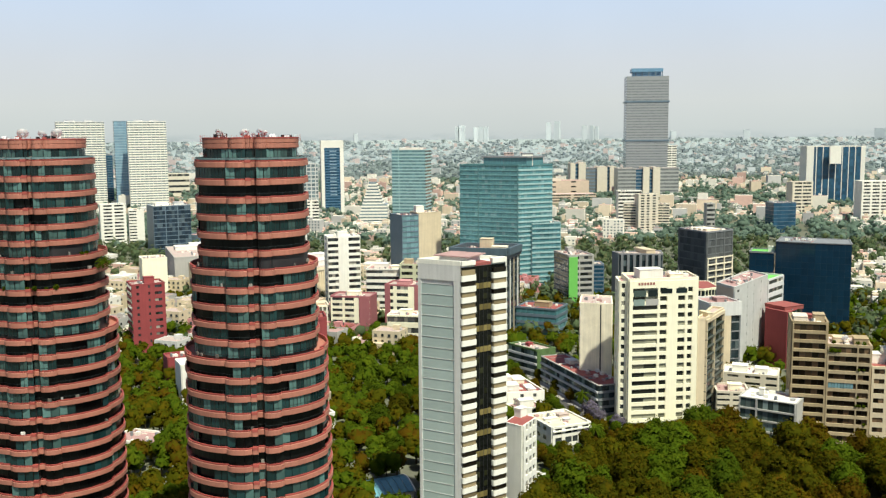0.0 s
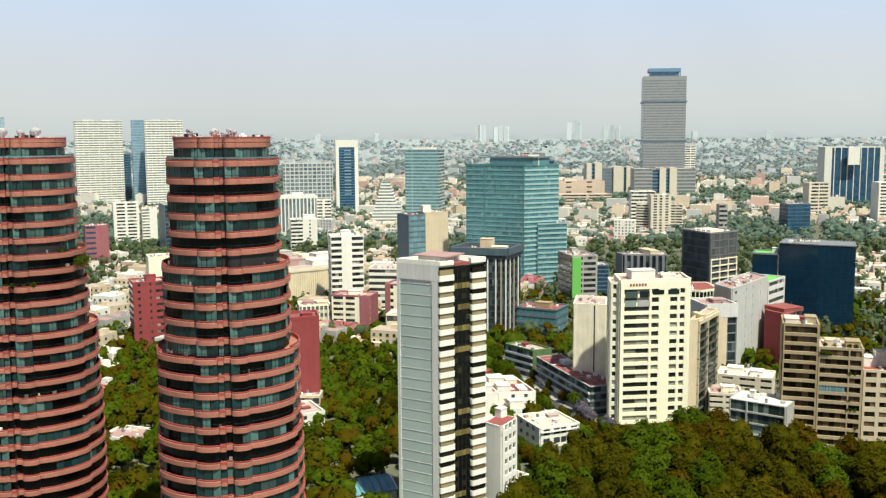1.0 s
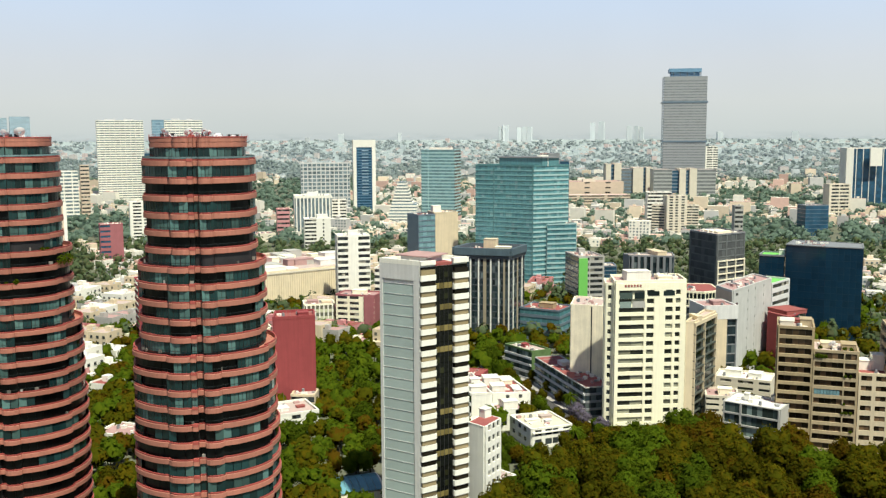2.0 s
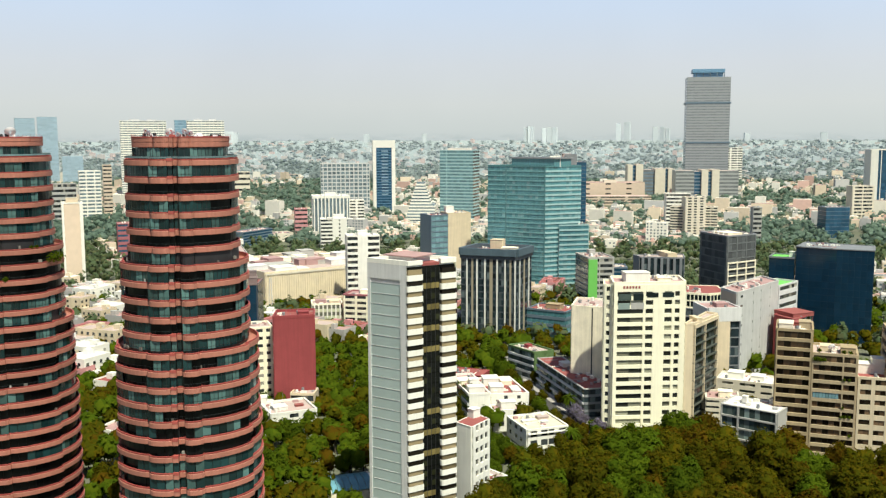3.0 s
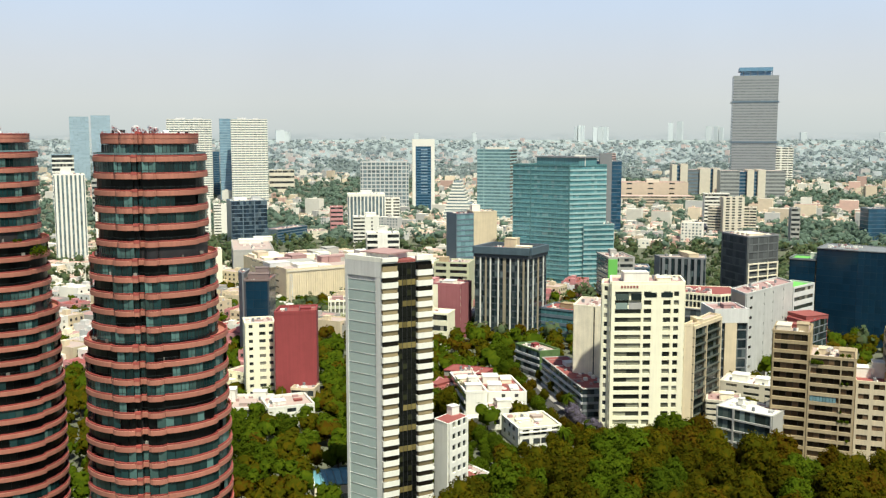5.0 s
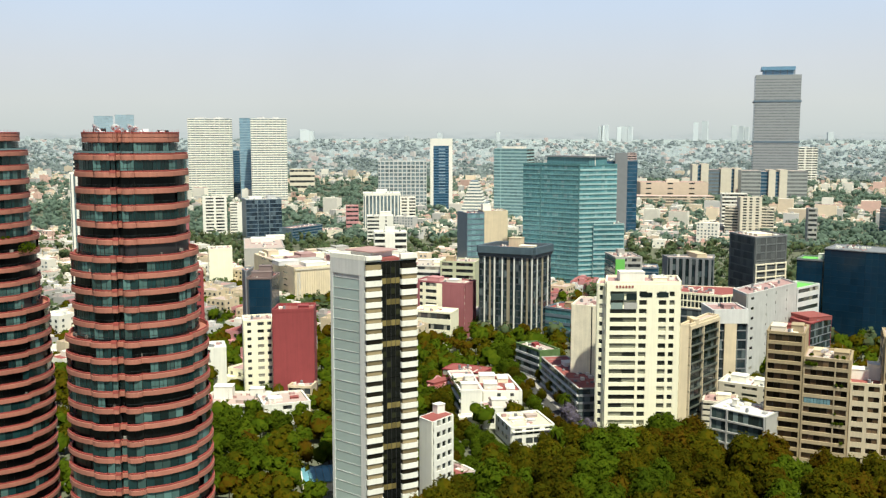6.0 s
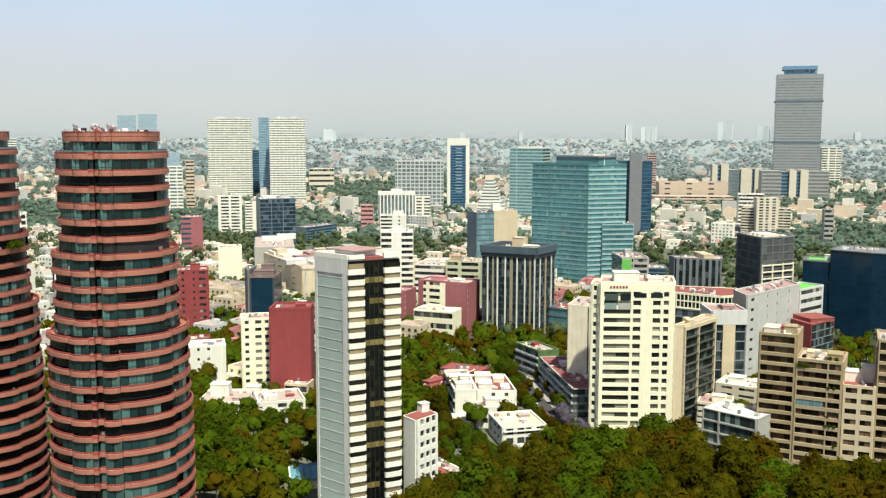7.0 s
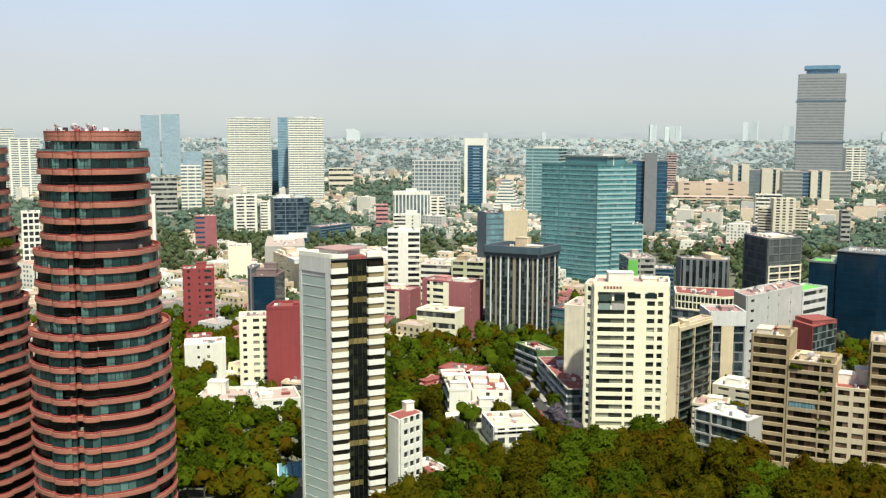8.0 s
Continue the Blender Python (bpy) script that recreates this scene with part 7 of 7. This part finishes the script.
for i in range(-26, 30):
    for j in range(14, 46):
        u, v = i * 16.5 + (6 if (i // 3) % 2 else 0), j * 17.0 + (7 if j % 3 == 0 else 0)
        x, y = cg * u - sg * v + rng.uniform(-1.5, 1.5), sg * u + cg * v + rng.uniform(-1.5, 1.5)
        az = math.degrees(math.atan2(x - 30, y))
        if not (360 < y < 720) or az < -33 or az > 28 or rng.random() < 0.16:
            continue
        if -70 < x < 30 and y < 440 or 40 < x < 110 and y < 420 or -0.355 * y < x < -0.255 * y and y < 450:
            continue
        k = rng.choices(range(8), (1.8, 1.6, 2, 2.4, 1.2, 1.4, 1.3, 1.6))[0]
        t, r = HOUSES[k]
        if not free(x, y, r + 1.0) or not all(math.hypot(a - x, b - y) > r - 1.0 for a, b in SPOTS if abs(a - x) < 14):
            continue
        if count >= 210:
            continue
        m = pose(x, y, 0, 0, 0, math.degrees(GRID) + rng.choice((0, 90, 180, 0)) + rng.uniform(-4, 4))
        if k in used:
            copy_thing(t, m)
        else:
            t.matrix_basis = m
            used.add(k)
        SPOTS.append((x, y))
        count += 1

grove("garden_trees", "green garden trees crowding between houses", ((-160, -92, 322, 445, 5.2), (-230, -105, 230, 330, 6.5), (-105, 0, 246, 345, 5.4), (-2, 16, 262, 312, 5.6), (-80, 50, 330, 480, 6.0), (55, 112, 375, 480, 7), (-240, 260, 400, 600, 9), (-240, -100, 330, 420, 7.5), (112, 260, 330, 480, 8.5), (125, 240, 318, 345, 6.5)), 128, 0.80, 31)
grove("wood_understorey", "olive and rust trees at the back of a wood", ((20, 48, 228, 268, 6.5), (60, 100, 298, 317, 6.5), (125, 178, 228, 300, 6.5)), 190, 0.8, 32)


r_ = random.Random(77)
def conifer(x, y, h):
    t = thing("conifer", (x, y, 0), "dark green conifer before a cream hall", "tree", "conifers by the hall")
    g = Geo()
    g.tube((x, y, 0), (x, y, h * 0.9), 0.25, 0.05, 6)
    part("trunk", g, BARK, t)
    g = Geo()
    for i in range(150):
        f = r_.random() ** 0.7
        a, rad_ = r_.uniform(0, 6.28), (1 - f) * h * 0.2 + 0.2
        p = Vector((x + rad_ * math.cos(a), y + rad_ * math.sin(a), h * (0.1 + 0.88 * f)))
        out = Vector((math.cos(a), math.sin(a), -0.35)) * 0.9
        side = Vector((-math.sin(a), math.cos(a), 0)) * 0.45
        g.add([tuple(p), tuple(p + out * 0.6 + side), tuple(p + out), tuple(p + out * 0.6 - side)], [(0, 1, 2, 3)])
    part("crown", g, LEAFC, t)


LEAFC = mat("conifer_needles", (0.030, 0.058, 0.018), 0.9, var=0.3, island=0.3, spec=0.1)
for i in range(14):
    conifer(-105 + i * 2.7 + r_.uniform(-1.2, 1.2), 555 + i * 2.05 + r_.uniform(-5, 2), r_.uniform(9, 15))

# ---- the city beyond: thousands of roofs and crowns ----
WALLS = [mat("far_white_walls", (0.78, 0.74, 0.65), 0.9, var=0.1, island=0.18), mat("far_sand_walls", (0.72, 0.60, 0.45), 0.9, var=0.1, island=0.2, other=(0.66, 0.44, 0.37), mix=0.3),
         mat("far_grey_walls", (0.52, 0.51, 0.49), 0.9, var=0.1, island=0.25)]
ROOFS = [mat("far_pale_roofs", (0.66, 0.61, 0.53), 0.95, var=0.1, island=0.25), mat("far_red_roofs", (0.52, 0.33, 0.28), 0.95, var=0.1, island=0.3)]
rng = random.Random(21)


# far palette: low contrast and a blue-grey cast paint haze into the colours
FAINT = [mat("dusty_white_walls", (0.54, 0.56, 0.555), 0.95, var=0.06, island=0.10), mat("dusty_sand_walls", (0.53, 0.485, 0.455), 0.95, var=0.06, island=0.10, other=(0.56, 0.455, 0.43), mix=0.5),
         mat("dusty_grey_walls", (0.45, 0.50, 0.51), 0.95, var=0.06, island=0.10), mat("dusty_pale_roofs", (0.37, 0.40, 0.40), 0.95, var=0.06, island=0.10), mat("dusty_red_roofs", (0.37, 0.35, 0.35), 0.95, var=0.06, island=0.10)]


def avenue(x, y):
    """A broad avenue planted with trees, free of houses."""
    return 640 < y < 1120 and abs(x + 286 + (y - 690) * 0.554) < 24


def far_houses(y0, y1, step, name, label, win, tall=0.02, faint=False):
    gs = Geo()
    gw = Geo()
    y = y0
    while y < y1:
        s = step * (0.8 + y / 2600)
        x = -0.66 * y - 30
        while x < 0.62 * y + 60:
            px_, py_ = x + rng.uniform(-0.3, 0.3) * s, y + rng.uniform(-0.3, 0.3) * s
            w, d = rng.uniform(6, 13) * (1.7 if faint else 1.0), rng.uniform(6, 12) * (1.4 if faint else 1.0)
            h = rng.choice((3.5, 5, 6, 6, 7, 8, 9)) * rng.uniform(0.9, 1.15)
            if rng.random() < tall:
                h, w = rng.uniform(12, 22), rng.uniform(11, 26)
            x += s
            wood = noise.noise(Vector((px_ * 0.0042, py_ * 0.0030, 3.1)))
            if wood > 0.05 or avenue(px_, py_) or not free(px_, py_, 7) or any(abs(a - px_) < 9 and abs(b - py_) < 9 for a, b in (SPOTS if py_ < 740 else ())):
                continue
            a = GRID + rng.choice((0, 0.03, -0.04, 0.35 if py_ > 1500 else 0))
            m = rng.choices((0, 1, 2), (2.4, 3.0, 1.2))[0]
            zg = ground_level(px_, py_)
            if math.hypot(px_, py_) > 4780:
                continue
            gs.turned(px_, py_, a, w, d, zg - 2.0, zg + h, m)
            gs.turned(px_, py_, a, w - 0.5, d - 0.5, zg + h, zg + h + 0.15, 3 if rng.random() < 0.62 else 4)
            if rng.random() < 0.6:
                gs.turned(px_ + rng.uniform(-2, 2), py_ + rng.uniform(-2, 2), a, rng.uniform(2, 5), rng.uniform(2, 4), zg + h + 0.15, zg + h + rng.uniform(1.5, 3), m)
            if win:
                n = int(w / 3)
                for st in range(int(h / 3)):
                    for i in range(n):
                        if rng.random() < 0.8:
                            o = -w / 2 + (i + 0.5) * w / n
                            gw.turned(px_ + math.cos(a) * o + math.sin(a) * d / 2, py_ + math.sin(a) * o - math.cos(a) * d / 2, a, 1.5, 0.12, st * 3 + 1, st * 3 + 2.4)
        y += s * 1.05
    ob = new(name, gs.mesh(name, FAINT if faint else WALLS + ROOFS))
    tagged(ob, label, "houses", kind="stuff")
    if win:
        ob = new(name + "_windows", gw.mesh(name, [GLASSF]))
        tagged(ob, "small dark windows of far houses", "windows", kind="stuff")


far_houses(520, 1100, 14.5, "city_houses", "dense pale low houses with flat roofs", True, 0.012)
far_houses(1100, 2400, 19, "outer_city_houses", "distant low houses in pale and brick tones", False, 0.07)
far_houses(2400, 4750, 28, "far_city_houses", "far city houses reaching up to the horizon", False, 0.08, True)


def far_trees(y0, y1, step, name, label, lm, leaves, size, dense, wide=1.0):
    gt, nn = Geo(), []
    y = y0
    while y < y1:
        s = step * (0.7 + y / 1500)
        x = -0.66 * y - 30
        while x < 0.62 * y + 60:
            px_, py_ = x + rng.uniform(-0.5, 0.5) * s, y + rng.uniform(-0.5, 0.5) * s
            x += s
            wood = noise.noise(Vector((px_ * 0.0042, py_ * 0.0030, 3.1)))
            if wood < 0.04 and rng.random() > dense and not avenue(px_, py_) or not free(px_, py_, 2.0):
                continue
            r, h = rng.uniform(3.0, 5.6) * wide, rng.uniform(8, 13.5)
            zg = ground_level(px_, py_)
            if math.hypot(px_, py_) > 4800:
                continue
            inner_leaves(gt, nn, rng, (px_, py_, zg + h * 0.52), r * 0.60, h * 0.30)
            for _ in range(leaves):
                v = Vector((rng.gauss(0, 1), rng.gauss(0, 1), rng.gauss(0, 1))).normalized()
                p = Vector((px_, py_, zg + h * 0.6)) + Vector((v.x * r, v.y * r, v.z * h * 0.36)) * rng.uniform(0.6, 1.08)
                n = (v + Vector((rng.gauss(0, 0.4), rng.gauss(0, 0.4), rng.gauss(0.3, 0.4)))).normalized()
                e = n.orthogonal().normalized()
                f = n.cross(e)
                q = size * rng.uniform(0.7, 1.3)
                gt.add([tuple(p + e * q), tuple(p + f * q), tuple(p - e * q), tuple(p - f * q)], [(0, 1, 2, 3)])
                nn.extend([tuple((v * 0.9 + n * 0.25 + Vector((0, 0, 0.2))).normalized())] * 4)
        y += s
    ob = new(name, gt.mesh(name, [lm], normals=nn))
    tagged(ob, label, "trees", kind="stuff")


far_trees(480, 900, 12, "city_trees", "green street trees between far houses", LEAFF, 19, 1.3, 0.8, 1.2)
far_trees(900, 2200, 14, "outer_woods", "distant tree belts tinted blue-green for haze", LEAFM, 11, 2.2, 0.5, 1.8)
far_trees(2200, 3300, 13, "far_woods", "outer city tree belts tinted blue-green for haze", LEAFV, 5, 5.0, 0.35, 3.0)
far_trees(3300, 4750, 14, "horizon_woods", "tree belts towards the horizon, paled blue-green for haze", LEAFW, 4, 6.0, 0.35, 3.2)

# towers on the horizon, paled in colour to stand for haze
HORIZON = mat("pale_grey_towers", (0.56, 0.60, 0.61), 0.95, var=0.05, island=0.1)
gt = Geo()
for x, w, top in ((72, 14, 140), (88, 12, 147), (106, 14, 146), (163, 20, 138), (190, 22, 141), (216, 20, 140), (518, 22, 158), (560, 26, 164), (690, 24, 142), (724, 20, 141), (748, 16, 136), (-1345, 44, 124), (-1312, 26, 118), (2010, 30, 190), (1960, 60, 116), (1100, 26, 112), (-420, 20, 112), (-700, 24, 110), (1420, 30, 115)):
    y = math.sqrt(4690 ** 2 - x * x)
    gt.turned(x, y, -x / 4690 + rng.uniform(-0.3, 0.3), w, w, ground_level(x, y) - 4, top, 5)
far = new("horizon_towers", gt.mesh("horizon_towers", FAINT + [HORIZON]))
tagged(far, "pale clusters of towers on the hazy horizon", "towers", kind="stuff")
